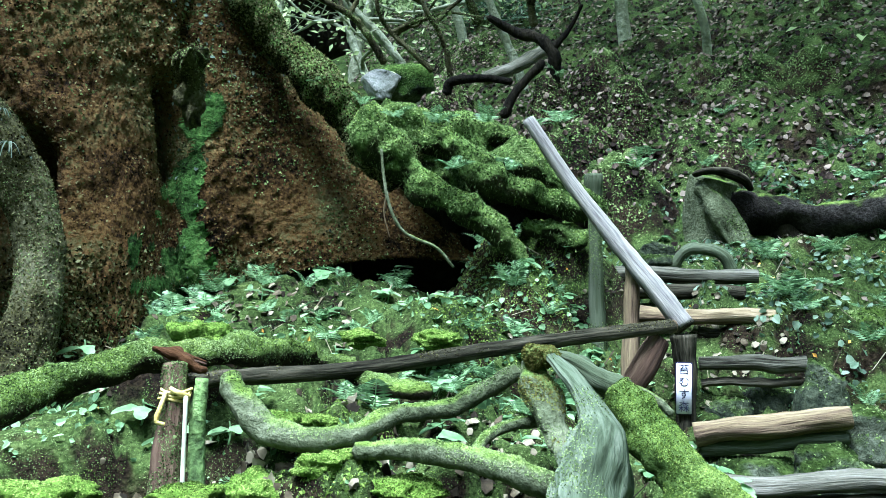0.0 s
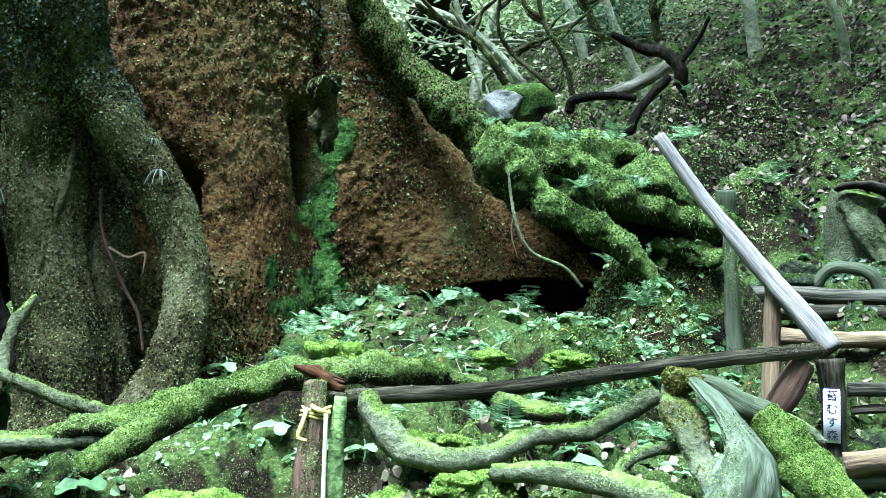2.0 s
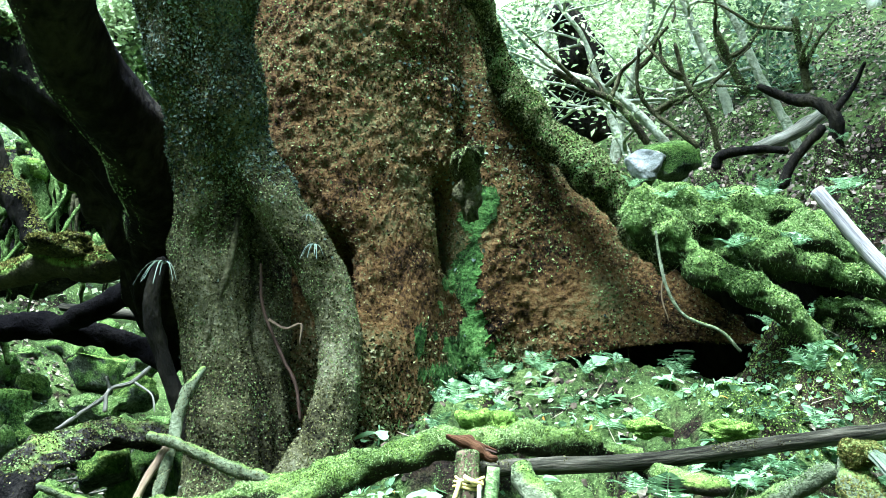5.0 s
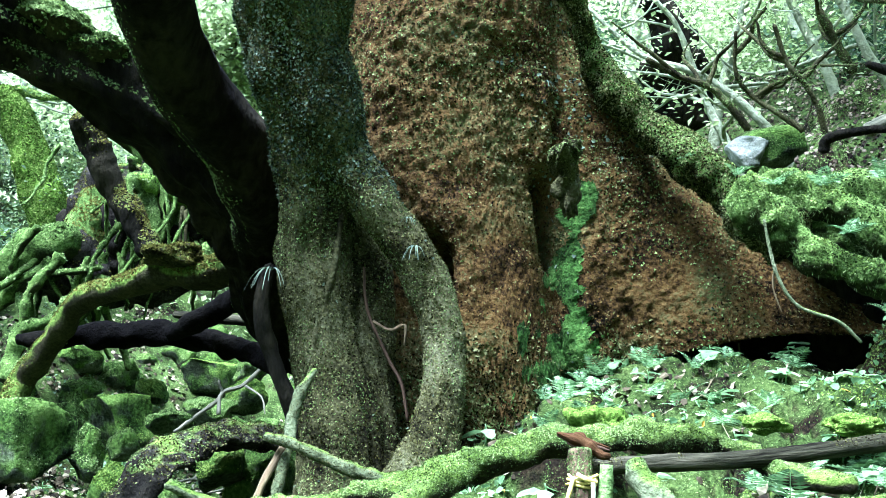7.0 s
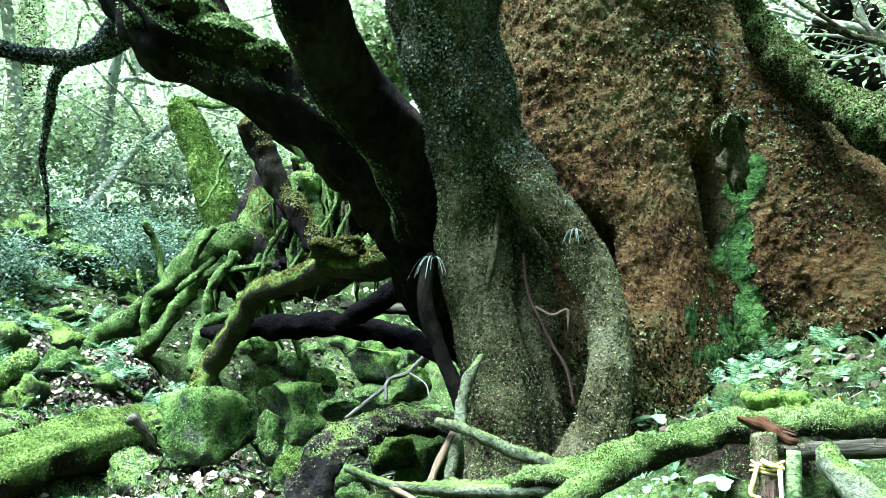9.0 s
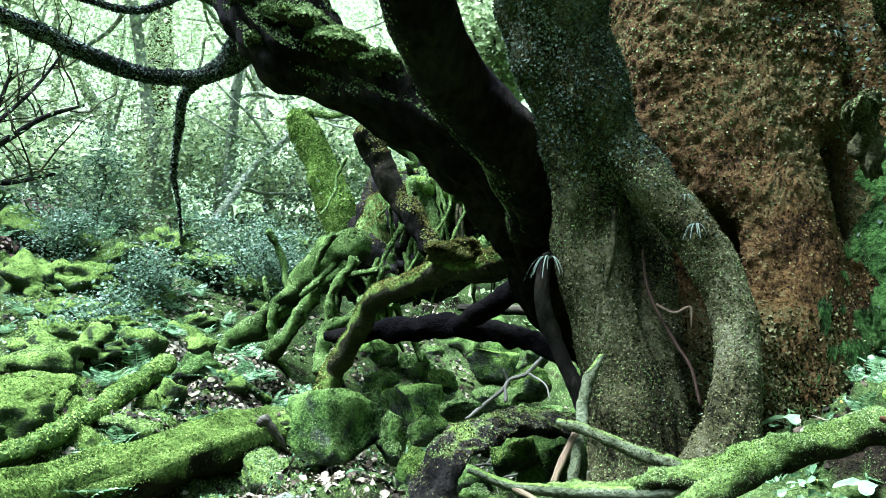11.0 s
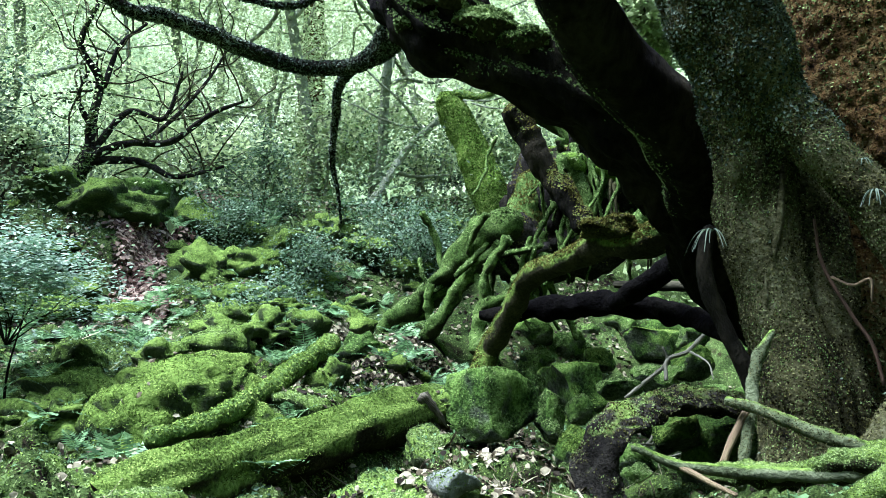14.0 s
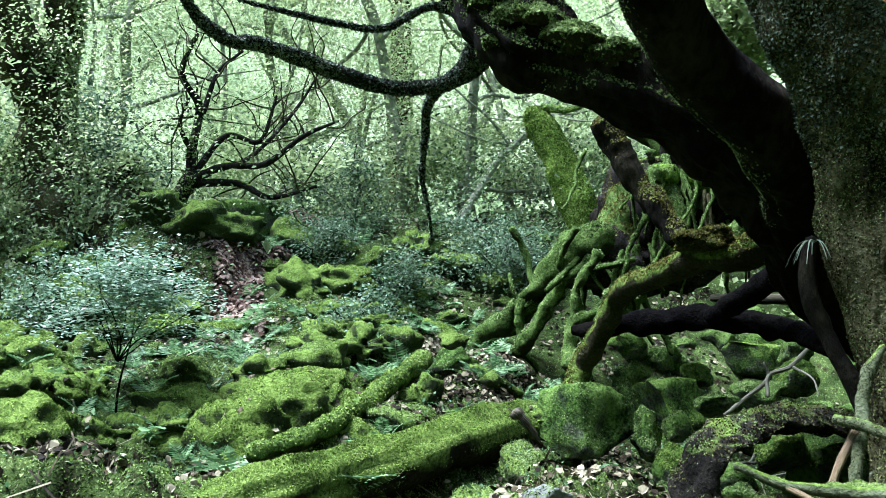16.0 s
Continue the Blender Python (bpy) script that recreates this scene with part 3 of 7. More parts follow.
def cedar_trunk():
    foot = [(-1.25, 4.3), (-0.85, 4.1), (-0.42, 3.82), (-0.2, 4.05), (-0.05, 4.32), (0.12, 4.3), (0.55, 4.42), (1.0, 4.46), (1.5, 4.5), (1.9, 4.9), (1.95, 5.5), (0.9, 6.3), (-0.6, 6.4), (-1.55, 5.8), (-1.55, 4.9)]
    crown = [(-0.76 + 0.86 * math.cos(q), 4.95 + 0.86 * math.sin(q)) for q in [radians(233 + 360 * k / 14) for k in (0, 1, 2, 3, 4, 5, 6, 7, 8, 8.6, 9.2, 10, 11, 12, 13)]]
    lower, upper = loop_curve(foot), loop_curve(crown)
    n = len(lower)
    heights = np.concatenate([np.linspace(0, 1, 155), np.linspace(1.02, 2.2, 16)])
    rings_ = []
    for h in heights:
        w = (max(0.0, 1 - h) ** (1.45 - 0.42 * step(0.1, 0.9, lower[:, 0]) * step(5.9, 5.3, lower[:, 1])))[:, None]
        plan = lower * w + upper * (1 - w)
        low = 0.9 + 0.78 * step(-0.3, -0.1, lower[:, 0]) + 0.2 * step(-0.1, 1.2, lower[:, 0])
        low = 0.9 + (low - 0.9) * step(6.2, 5.2, lower[:, 1])
        z = low + (3.6 - low) * h
        rings_.append(np.column_stack([plan, z]))
    v = np.array(rings_)
    cen = v.mean(1, keepdims=True)
    d = v - cen
    d[..., 2] = 0
    d /= np.linalg.norm(d, axis=-1, keepdims=True)
    flatv = v.reshape(-1, 3)
    flute = value_noise(flatv * [1, 1, 0.18], 0.28, 4) * 0.05 + fbm(flatv, 0.35, 4, 8) * 0.035 + fbm(flatv, 0.05, 2, 12) * 0.009
    front = step(5.3, 4.9, flatv[:, 1])
    groove = -0.3 * np.exp(-(((flatv[:, 0] + 0.08 - 0.03 * np.sin(6 * flatv[:, 2])) / 0.085) ** 2)) * (0.45 + 0.55 * step(2.15, 2.3, flatv[:, 2])) * step(2.8, 2.6, flatv[:, 2]) * front
    groove = groove - 0.32 * np.exp(-(((flatv[:, 0] + 0.075) / 0.05) ** 2 + ((flatv[:, 2] - 2.43) / 0.16) ** 2)) * front
    groove = groove - 0.42 * np.exp(-(((flatv[:, 0] + 0.76) / 0.13) ** 2)) * step(2.45, 2.15, flatv[:, 2]) * front
    lobes = 0.10 * np.exp(-(((flatv[:, 0] + 0.02) / 0.06) ** 2)) * step(2.6, 2.9, flatv[:, 2]) * front
    clump = (np.abs(fbm(flatv, 0.035, 2, 15)) - 0.3) * 0.024
    flute = flute + groove - lobes + clump
    v = v + d * flute.reshape(v.shape[:2])[..., None]
    # the lower lip curls inwards under the hollow side
    lips = []
    for k in range(1, 6):
        lip = v[0] - d[0] * 0.07 * k
        lip[:, 2] = v[0][:, 2] + (-0.03 + 0.03 * k)
        lips.append(lip)
    allv = np.concatenate([np.array(lips[::-1]), v])
    m = len(allv)
    i, j = np.arange(m - 1)[:, None] * n, np.arange(n)[None]
    k = (j + 1) % n
    top = len(allv.reshape(-1, 3))
    rim = (m - 1) * n + np.arange(n)
    lid = np.stack([rim, np.roll(rim, -1), np.full(n, top)], -1)
    return np.vstack([allv.reshape(-1, 3), allv[-1].mean(0) + [0, 0, 0.2]]), [np.stack([i + j, i + k, i + n + k, i + n + j], -1).reshape(-1, 4), lid]


cedar = thing("giant_cedar", (-0.6, 4.6, 1.2), "huge old cedar with red-brown bark and mossy buttress roots", "tree")
TRUNK = cedar_trunk()
part("trunk", TRUNK, BARK_RED, cedar, "red-brown fibrous bark with green patches")

def wander(start, way, length, r0, r1, rng, bend=0.35, rise=0.1, n=6):
    p, d = np.array(start, float), np.array(way, float)
    d /= np.linalg.norm(d)
    rows = [(tuple(p), r0)]
    for k in range(1, n):
        d = d + bend * rng.normal(size=3) * [1, 1, 0.6] + [0, 0, rise]
        d /= np.linalg.norm(d)
        p = p + d * length / (n - 1)
        rows.append((tuple(p), r0 + (r1 - r0) * k / (n - 1)))
    return rows


BRAID, ROOTS = [], []


def root(name, pts, mat, owner, label="", **kw):
    g = tube(pts, **kw)
    ROOTS.append(part(name, g, mat, owner, label))
    return g


g = root("braided_root", [((-1.36, 3.33, 4.00), 0.320), ((-1.31, 3.52, 3.55), 0.284), ((-1.27, 3.65, 3.18), 0.258), ((-1.21, 3.75, 2.82), 0.227), ((-1.21, 3.79, 2.47), 0.197), ((-1.22, 3.80, 2.14), 0.168), ((-1.15, 3.80, 1.77), 0.155), ((-1.06, 3.77, 1.41), 0.185), ((-1.04, 3.74, 1.07), 0.211)], BARK_MOSSY, cedar, "thick mossy root grown down the trunk", sides=36, per=12, rough=0.22, grain=0.12, seed=3)
BRAID.append(g)
g = root("braided_root", [((-1.20, 3.74, 2.87), 0.166), ((-1.04, 3.75, 2.62), 0.135), ((-0.84, 3.75, 2.35), 0.106), ((-0.67, 3.77, 2.10), 0.099), ((-0.59, 3.76, 1.84), 0.093), ((-0.57, 3.72, 1.62), 0.101), ((-0.61, 3.66, 1.40), 0.115), ((-0.69, 3.57, 1.19), 0.123)], BARK_MOSSY, cedar, "mossy root crossing the trunk slantwise", sides=28, per=12, rough=0.2, grain=0.1, seed=5)
BRAID.append(g)
g = root("braided_root", [((-1.14, 4.0, 2.58), 0.11), ((-1.06, 4.06, 2.19), 0.15), ((-1.02, 4.05, 1.83), 0.16), ((-0.97, 3.95, 1.46), 0.152), ((-0.92, 3.86, 1.11), 0.17)], BARK_MOSSY, cedar, "recessed grey-green root", sides=28, per=12, rough=0.2, grain=0.12, seed=8)
BRAID.append(g)
root("aerial_root", [((-1.39, 3.69, 2.15), 0.027), ((-1.41, 3.65, 1.94), 0.040), ((-1.36, 3.68, 1.74), 0.037), ((-1.28, 3.71, 1.53), 0.040), ((-1.22, 3.72, 1.34), 0.037)], BARK_DARK, cedar, sides=12, seed=2)
root("creeper_stem", [((-1.07, 3.74, 2.40), 0.013), ((-1.09, 3.71, 2.15), 0.016), ((-1.15, 3.69, 1.89), 0.016), ((-1.18, 3.69, 1.71), 0.013)], BARK_MOSSY, cedar, sides=8)
root("creeper_stem", [((-0.98, 3.84, 2.16), 0.006), ((-0.96, 3.84, 1.96), 0.008), ((-0.86, 3.84, 1.74), 0.008), ((-0.79, 3.84, 1.61), 0.008), ((-0.76, 3.84, 1.45), 0.007)], WOOD_BROWN, cedar, sides=8)
root("creeper_stem", [((-0.92, 3.80, 1.90), 0.007), ((-0.84, 3.80, 1.86), 0.007), ((-0.77, 3.79, 1.88), 0.007), ((-0.77, 3.79, 1.79), 0.005)], WOOD_TAN, cedar, sides=6)
# buttress roots on the right flank
BUTT = []
for pts in ([((-0.02, 4.16, 3.80), 0.07), ((0.17, 4.36, 3.31), 0.08), ((0.42, 4.39, 3.0), 0.085), ((0.69, 4.31, 2.67), 0.095), ((0.88, 4.19, 2.47), 0.12), ((1.04, 4.09, 2.33), 0.13)],
            [((0.87, 4.19, 2.58), 0.095), ((1.09, 4.11, 2.51), 0.100), ((1.25, 4.03, 2.45), 0.093), ((1.45, 3.99, 2.27), 0.076), ((1.65, 4.03, 2.23), 0.071), ((1.85, 4.06, 2.17), 0.067), ((2.02, 4.04, 2.13), 0.055)],
            [((1.0, 4.49, 2.64), 0.10), ((1.27, 4.49, 2.63), 0.11), ((1.50, 4.48, 2.6), 0.11), ((1.74, 4.51, 2.57), 0.105), ((1.97, 4.59, 2.57), 0.10)],
            [((0.81, 4.12, 2.51), 0.099), ((0.94, 4.02, 2.38), 0.091), ((1.07, 3.96, 2.23), 0.079), ((1.22, 3.93, 2.15), 0.073), ((1.37, 3.94, 2.07), 0.065), ((1.51, 3.95, 1.98), 0.058), ((1.64, 3.97, 1.84), 0.052)],
            [((1.55, 4.41, 2.44), 0.096), ((1.75, 4.39, 2.43), 0.097), ((1.93, 4.33, 2.37), 0.097), ((2.11, 4.31, 2.27), 0.085), ((2.25, 4.32, 2.17), 0.066)],
            [((1.08, 4.23, 2.48), 0.120), ((1.23, 4.16, 2.33), 0.107), ((1.34, 4.15, 2.20), 0.077), ((1.40, 4.14, 2.13), 0.048)],
            [((1.70, 4.09, 2.05), 0.042), ((1.87, 4.07, 2.03), 0.055), ((2.00, 4.02, 1.97), 0.049)]):
    g = root("buttress_root", pts, MOSS_SHADE_PAD, cedar, "root ridge thick with green moss", sides=36, per=16, rough=0.62, seed=11 + len(BUTT))
    BUTT.append(g)
# dark lumps added to stand for the black shade inside the hollow
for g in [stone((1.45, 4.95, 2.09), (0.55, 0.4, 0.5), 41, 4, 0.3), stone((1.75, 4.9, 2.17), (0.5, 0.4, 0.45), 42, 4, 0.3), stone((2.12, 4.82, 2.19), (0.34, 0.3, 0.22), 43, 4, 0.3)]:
    part("hollow_filler", g, BARK_DARK, cedar, "dark lump added to put shade into the hollow")
BURL = join([stone((-0.04, 3.82, 2.66), (0.092, 0.26, 0.072), 4, 4, 0.35), stone((-0.02, 3.84, 2.53), (0.062, 0.18, 0.13), 5, 4, 0.45), stone((0.0, 3.8, 2.45), (0.035, 0.06, 0.08), 6, 4, 0.5)])
burl = part("burl", BURL, BARK_MOSSY, cedar, "knobbly burl with a moss cap")
root("hanging_root", [((0.86, 3.87, 2.36), 0.006), ((0.87, 3.84, 2.22), 0.008), ((0.90, 3.83, 2.08), 0.008), ((0.97, 3.81, 1.96), 0.008), ((1.11, 3.75, 1.89), 0.008), ((1.19, 3.73, 1.80), 0.008)], MOSSY_WOOD, cedar, "thin pale root hanging free", sides=8)
root("hanging_root", [((0.89, 3.84, 2.15), 0.006), ((0.88, 3.86, 2.05), 0.004), ((0.91, 3.86, 1.94), 0.003)], WOOD_TAN, cedar, sides=6)


def fuzz(owner, geos, count, keep, size, mat, name="moss", template=SPRIG, lean=0.5, label=""):
    geo = join(geos) if isinstance(geos, list) else geos
    if template is SPRIG:
        count, size = int(count * DENSE), (size[0] * 1.25, size[1] * 1.25)
    p, n = scatter(geo, count, keep)
    if len(p):
        return part(name, plant(template, p, n, size, lean=lean), mat, owner, label, kind="stuff", smooth=False)


def shell(geo, mask, off, upward=None):
    """The stretch of a surface where mask(p) > 0, lifted off it by that many metres."""
    v, t = triangles(geo)
    nrm = np.zeros_like(v)
    fn = np.cross(v[t[:, 1]] - v[t[:, 0]], v[t[:, 2]] - v[t[:, 0]])
    for k in range(3):
        np.add.at(nrm, t[:, k], fn)
    nrm /= np.linalg.norm(nrm, axis=1)[:, None] + 1e-12
    if upward is None:
        t = t[mask(v[t].mean(1)) > 0]
    else:
        up = fn[:, 2] / (np.linalg.norm(fn, axis=1) + 1e-12)
        t = t[up + mask(v[t].mean(1)) > upward]
    used, inv = np.unique(t, return_inverse=True)
    q = v[used]
    q = q + nrm[used] * (off * (1 + 0.8 * fbm(q, 0.06, 2, 5)))[:, None]
    return q, inv.reshape(-1, 3)


def patchy(size, seed, low=-0.1, high=0.35, up=None):
    """A chance by noise patches and, if given, by how far a face looks up."""
    def chance(p, n):
        c = step(low, high, fbm(p, size, 2, seed))
        return c if up is None else c * step(up - 0.35, up + 0.35, n[:, 2])
    return chance


def in_cleft(p):
    """Where the green moss grows: a strip beside the groove that widens towards the ground."""
    mid = np.interp(p[:, 2], [1.6, 1.85, 2.1, 2.3, 2.55], [-0.06, -0.06, -0.03, -0.01, 0.06])
    half = np.interp(p[:, 2], [1.6, 1.85, 2.1, 2.3, 2.55, 2.75], [0.2, 0.17, 0.11, 0.09, 0.09, 0.05])
    return 0.62 - np.abs((p[:, 0] - mid) / half) + 0.8 * fbm(p, 0.12, 3, 71) - 5 * (p[:, 2] > 2.68) - 5 * (p[:, 1] > 5.2)


cleft = shell(TRUNK, in_cleft, 0.006)
part("moss_patch", cleft, MOSS_DEEP, cedar, "deep green moss in the cleft", kind="stuff")
def within(geo, keep):
    v, t = triangles(geo)
    return v, t[keep(v[t].mean(1))]


FRONT = within(TRUNK, lambda c: (c[:, 1] < 5.2) & (c[:, 2] < 3.8))
LOW = within(TRUNK, lambda c: (c[:, 1] < 5.2) & (c[:, 2] < 1.95))
fuzz(cedar, [cleft], 1500, patchy(0.1, 4, 0.0, 0.5), (0.004, 0.010), MOSS_BLADE)
fuzz(cedar, LOW, 45000, lambda p, n: step(1.95, 1.35, p[:, 2] + 0.3 * fbm(p, 0.25, 2, 75)), (0.012, 0.03), MOSS_OLIVE, label="olive moss low on the bark")
fuzz(cedar, LOW, 45000, lambda p, n: step(1.95, 1.45, p[:, 2] + 0.25 * fbm(p, 0.2, 2, 72)) * step(-0.5, 0.3, fbm(p, 0.07, 2, 73)) * step(5.2, 4.8, p[:, 1]), (0.009, 0.022), MOSS_BLADE, label="green moss along the foot of the trunk")
fuzz(cedar, FRONT, 60000, lambda p, n: (0.05 + step(2.3, 3.2, p[:, 2])) * step(-0.4, 0.3, fbm(p, 0.35, 2, 61)) * step(5.2, 4.8, p[:, 1]), (0.010, 0.024), MOSS_OLIVE, label="olive moss and lichen high on the bark")
fuzz(cedar, FRONT, 70000, lambda p, n: step(5.2, 4.8, p[:, 1]) * step(-0.9, 0.2, fbm(p, 0.3, 2, 31)), (0.008, 0.02), BARK_TUFT, "bark_fibre", SPRIG, 0.6, "red-brown tufts of fibrous bark")
for g in (stone((1.40, 4.45, 2.42), (0.34, 0.2, 0.14), 44, 4, 0.35), stone((1.82, 4.62, 2.47), (0.3, 0.2, 0.13), 45, 4, 0.35)):
    BUTT.append(g)
    part("moss_cushion", g, MOSS_SHADE_LIMB, cedar)
fuzz(cedar, BUTT, 110000, patchy(0.3, 3, -1.4, -0.3, up=-0.2), (0.006, 0.018), MOSS_BLADE, lean=0.9, label="shaggy green moss")
SPIKE = (np.array([[-0.07, 0, 0], [0.07, 0, 0], [0.02, 0.08, 1.0]], float), np.array([[0, 1, 2]]))
hang_p, hang_n = scatter(join(BUTT[1:]), 14000, lambda p, n: step(0.1, -0.4, n[:, 2]) * step(0.1, -0.4, n[:, 1]))
part("moss_fringe", plant(SPIKE, hang_p, hang_n * 0.3 + [0, 0, -1], (0.008, 0.03), lean=0.5), MOSS_BLADE, cedar, "fringe of hanging moss", kind="stuff", smooth=False)
fuzz(cedar, BUTT[:1], 26000, None, (0.008, 0.02), MOSS_OLIVE, label="olive moss on the upper ridge")
fuzz(cedar, BUTT, 90000, patchy(0.2, 7, -0.3, 0.4, up=0.2), (0.005, 0.014), MOSS_BLADE_BRIGHT, label="bright shaggy moss")
fuzz(cedar, BRAID, 90000, None, (0.007, 0.016), MOSS_OLIVE, label="olive-brown moss on the bark")
fuzz(cedar, BRAID, 52000, patchy(0.25, 5, -0.4, 0.4), (0.006, 0.014), MOSS_BLADE, label="thin moss on the bark")
fuzz(cedar, BRAID[:2], 70000, lambda p, n: (0.005 + step(2.3, 2.8, p[:, 2])) * step(0.5, 0.1, n[:, 1]), (0.011, 0.024), LEAF_IVY, "creeper_leaves", LEAF, 0.6, "small dark creeper leaves on the bark")
fuzz(cedar, FRONT, 42000, lambda p, n: np.maximum(0.7 * step(0.0, 0.6, fbm(p, 0.4, 2, 21)), 0.9 * step(2.7, 3.4, p[:, 2])) * step(5.2, 4.8, p[:, 1]), (0.008, 0.022), MOSS_BLADE, label="green film of moss on the bark")
fuzz(cedar, FRONT, 5000, lambda p, n: step(0.15, 0.6, fbm(p, 0.5, 2, 33)) * step(5.2, 4.8, p[:, 1]), (0.012, 0.03), LEAF_IVY, "creeper_leaves", IVY, 0.5, "small dark creeper leaves on the bark")
fuzz(cedar, BURL, 6000, lambda p, n: step(2.5, 2.56, p[:, 2]), (0.005, 0.012), MOSS_OLIVE, label="brown tufts under the burl")
fuzz(cedar, BURL, 9000, lambda p, n: step(-0.3, 0.3, n[:, 2]) * step(2.58, 2.64, p[:, 2]), (0.005, 0.012), MOSS_BLADE, label="moss cap on the burl")


def strap_fern(at, seed, size=0.16, count=9):
    """A tuft of long drooping strap leaves growing on bark."""
    rng = np.random.default_rng(seed)
    base = thing("strap_fern", at, "tuft of blue-green strap leaves growing on bark", "fern", "bark ferns")
    for k in range(count):
        a = rng.uniform(math.pi, 2 * math.pi)
        l = size * rng.uniform(0.6, 1.1)
        rows = [(tuple(np.array(at) + [math.cos(a) * l * s * 0.7, math.sin(a) * l * s * 0.7, l * (0.5 * s - 1.1 * s * s)]), 0.006 * (1 - 0.8 * s)) for s in (0, 0.35, 0.7, 1)]
        part("leaf", tube(rows, sides=6, per=4, rough=0.05, flat=0.25), LEAF_IVY, base)


strap_fern((-1.35, 3.60, 2.12), 1)
strap_fern((-0.70, 3.65, 2.22), 2, 0.12, 7)
strap_fern((-0.74, 3.67, 2.36), 3, 0.07, 5)
strap_fern((-0.11, 3.75, 3.01), 4, 0.08, 4)


# ---------------- the arching tree behind the cedar ----------------
arch = thing("arching_tree", (-2.1, 5.6, 1.2), "dark leaning tree whose limb arches over the gully", "tree")
ARCH = []
ARCH.append(root("trunk", [((-1.86, 6.16, 1.75), 0.173), ((-2.02, 5.78, 2.07), 0.206), ((-2.07, 5.40, 2.44), 0.251), ((-2.07, 5.00, 2.79), 0.260), ((-2.23, 4.77, 3.05), 0.25), ((-2.52, 4.56, 3.31), 0.235), ((-2.91, 4.37, 3.53), 0.235), ((-3.22, 4.19, 3.71), 0.285), ((-3.48, 4.16, 4.02), 0.25), ((-3.78, 4.10, 4.5), 0.2)], BARK_DARK, arch, "near-black bark with the underside shade in its colour, mossy on top", sides=48, per=20, rough=0.3, grain=0.26, seed=21))
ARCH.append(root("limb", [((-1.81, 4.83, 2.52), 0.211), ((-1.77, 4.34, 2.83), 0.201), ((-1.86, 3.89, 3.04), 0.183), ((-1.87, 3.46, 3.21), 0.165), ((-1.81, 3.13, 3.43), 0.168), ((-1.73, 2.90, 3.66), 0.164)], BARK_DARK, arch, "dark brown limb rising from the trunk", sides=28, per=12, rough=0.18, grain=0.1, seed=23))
ARCH.append(root("branch", [((-3.65, 4.19, 3.79), 0.104), ((-3.87, 4.21, 3.67), 0.065), ((-4.05, 4.07, 3.60), 0.049), ((-4.17, 3.82, 3.57), 0.048), ((-4.27, 3.52, 3.60), 0.051), ((-4.36, 3.20, 3.66), 0.050), ((-4.42, 2.90, 3.70), 0.045), ((-4.44, 2.70, 3.67), 0.041), ((-4.49, 2.50, 3.78), 0.037), ((-4.40, 2.30, 3.92), 0.029)], BARK_DARK, arch, "long thin branch fringed with moss", sides=12, seed=24))
ARCH.append(root("branch", [((-3.82, 4.21, 3.73), 0.057), ((-4.19, 4.24, 3.58), 0.036), ((-4.34, 4.33, 3.34), 0.028), ((-4.46, 4.42, 3.06), 0.02), ((-4.48, 4.50, 2.85), 0.013), ((-4.54, 4.60, 2.62), 0.007)], BARK_DARK, arch, "branch hanging straight down", sides=10, seed=25))
ARCH.append(root("branch", [((-3.81, 4.26, 4.11), 0.050), ((-4.00, 4.05, 4.18), 0.029), ((-4.21, 3.80, 4.01), 0.025), ((-4.41, 3.55, 4.03), 0.021), ((-4.55, 3.18, 4.05), 0.016), ((-4.70, 2.92, 4.10), 0.012)], BARK_DARK, arch, sides=8, seed=26))
ARCH.append(root("root", [((-2.08, 5.40, 2.40), 0.141), ((-2.40, 5.39, 2.36), 0.120), ((-2.74, 5.45, 2.40), 0.116), ((-3.15, 5.60, 2.29), 0.087), ((-3.64, 5.90, 2.24), 0.093), ((-3.93, 6.10, 2.00), 0.093), ((-4.28, 6.24, 1.67), 0.101), ((-4.39, 6.16, 1.37), 0.112)], MOSS_SHADE_LIMB, arch, "mossy root reaching across the gully", sides=18, rough=0.3, seed=27))
ARCH.append(root("root", [((-2.05, 5.85, 1.72), 0.07), ((-2.23, 6.02, 1.79), 0.085), ((-2.67, 6.28, 1.92), 0.10), ((-3.14, 6.39, 2.0), 0.105), ((-3.61, 6.38, 2.0), 0.10), ((-4.08, 6.22, 1.96), 0.075), ((-4.35, 6.2, 1.95), 0.04)], BARK_SHADED, arch, "horizontal root with shade put into its near-black colour", sides=24, per=12, rough=0.35, seed=28))
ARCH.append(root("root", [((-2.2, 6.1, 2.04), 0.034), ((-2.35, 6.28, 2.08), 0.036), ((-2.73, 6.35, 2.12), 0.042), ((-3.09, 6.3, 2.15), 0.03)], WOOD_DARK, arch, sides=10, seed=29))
ARCH.append(root("root", [((-2.2, 5.75, 2.3), 0.10), ((-2.5, 5.95, 2.2), 0.09), ((-2.85, 6.1, 2.06), 0.08), ((-3.1, 6.3, 2.0), 0.06)], BARK_SHADED, arch, sides=16, rough=0.3, seed=30))
fuzz(arch, ARCH[:1], 90000, lambda p, n: step(0.0, 0.5, n[:, 2] + 0.4 * fbm(p, 0.3, 2, 2)), (0.010, 0.028), MOSS_BLADE, label="moss along the upper side")
CUSH = [stone(q, (s, s, s * 0.6), 65 + k, 4, 0.35) for k, (q, s) in enumerate((((-3.22, 3.98, 3.83), 0.17), ((-3.05, 4.08, 3.75), 0.19), ((-2.86, 4.17, 3.65), 0.18), ((-3.36, 3.98, 4.02), 0.19), ((-2.68, 4.3, 3.52), 0.16), ((-3.3, 3.95, 3.68), 0.1), ((-3.5, 4.0, 4.2), 0.17)))]
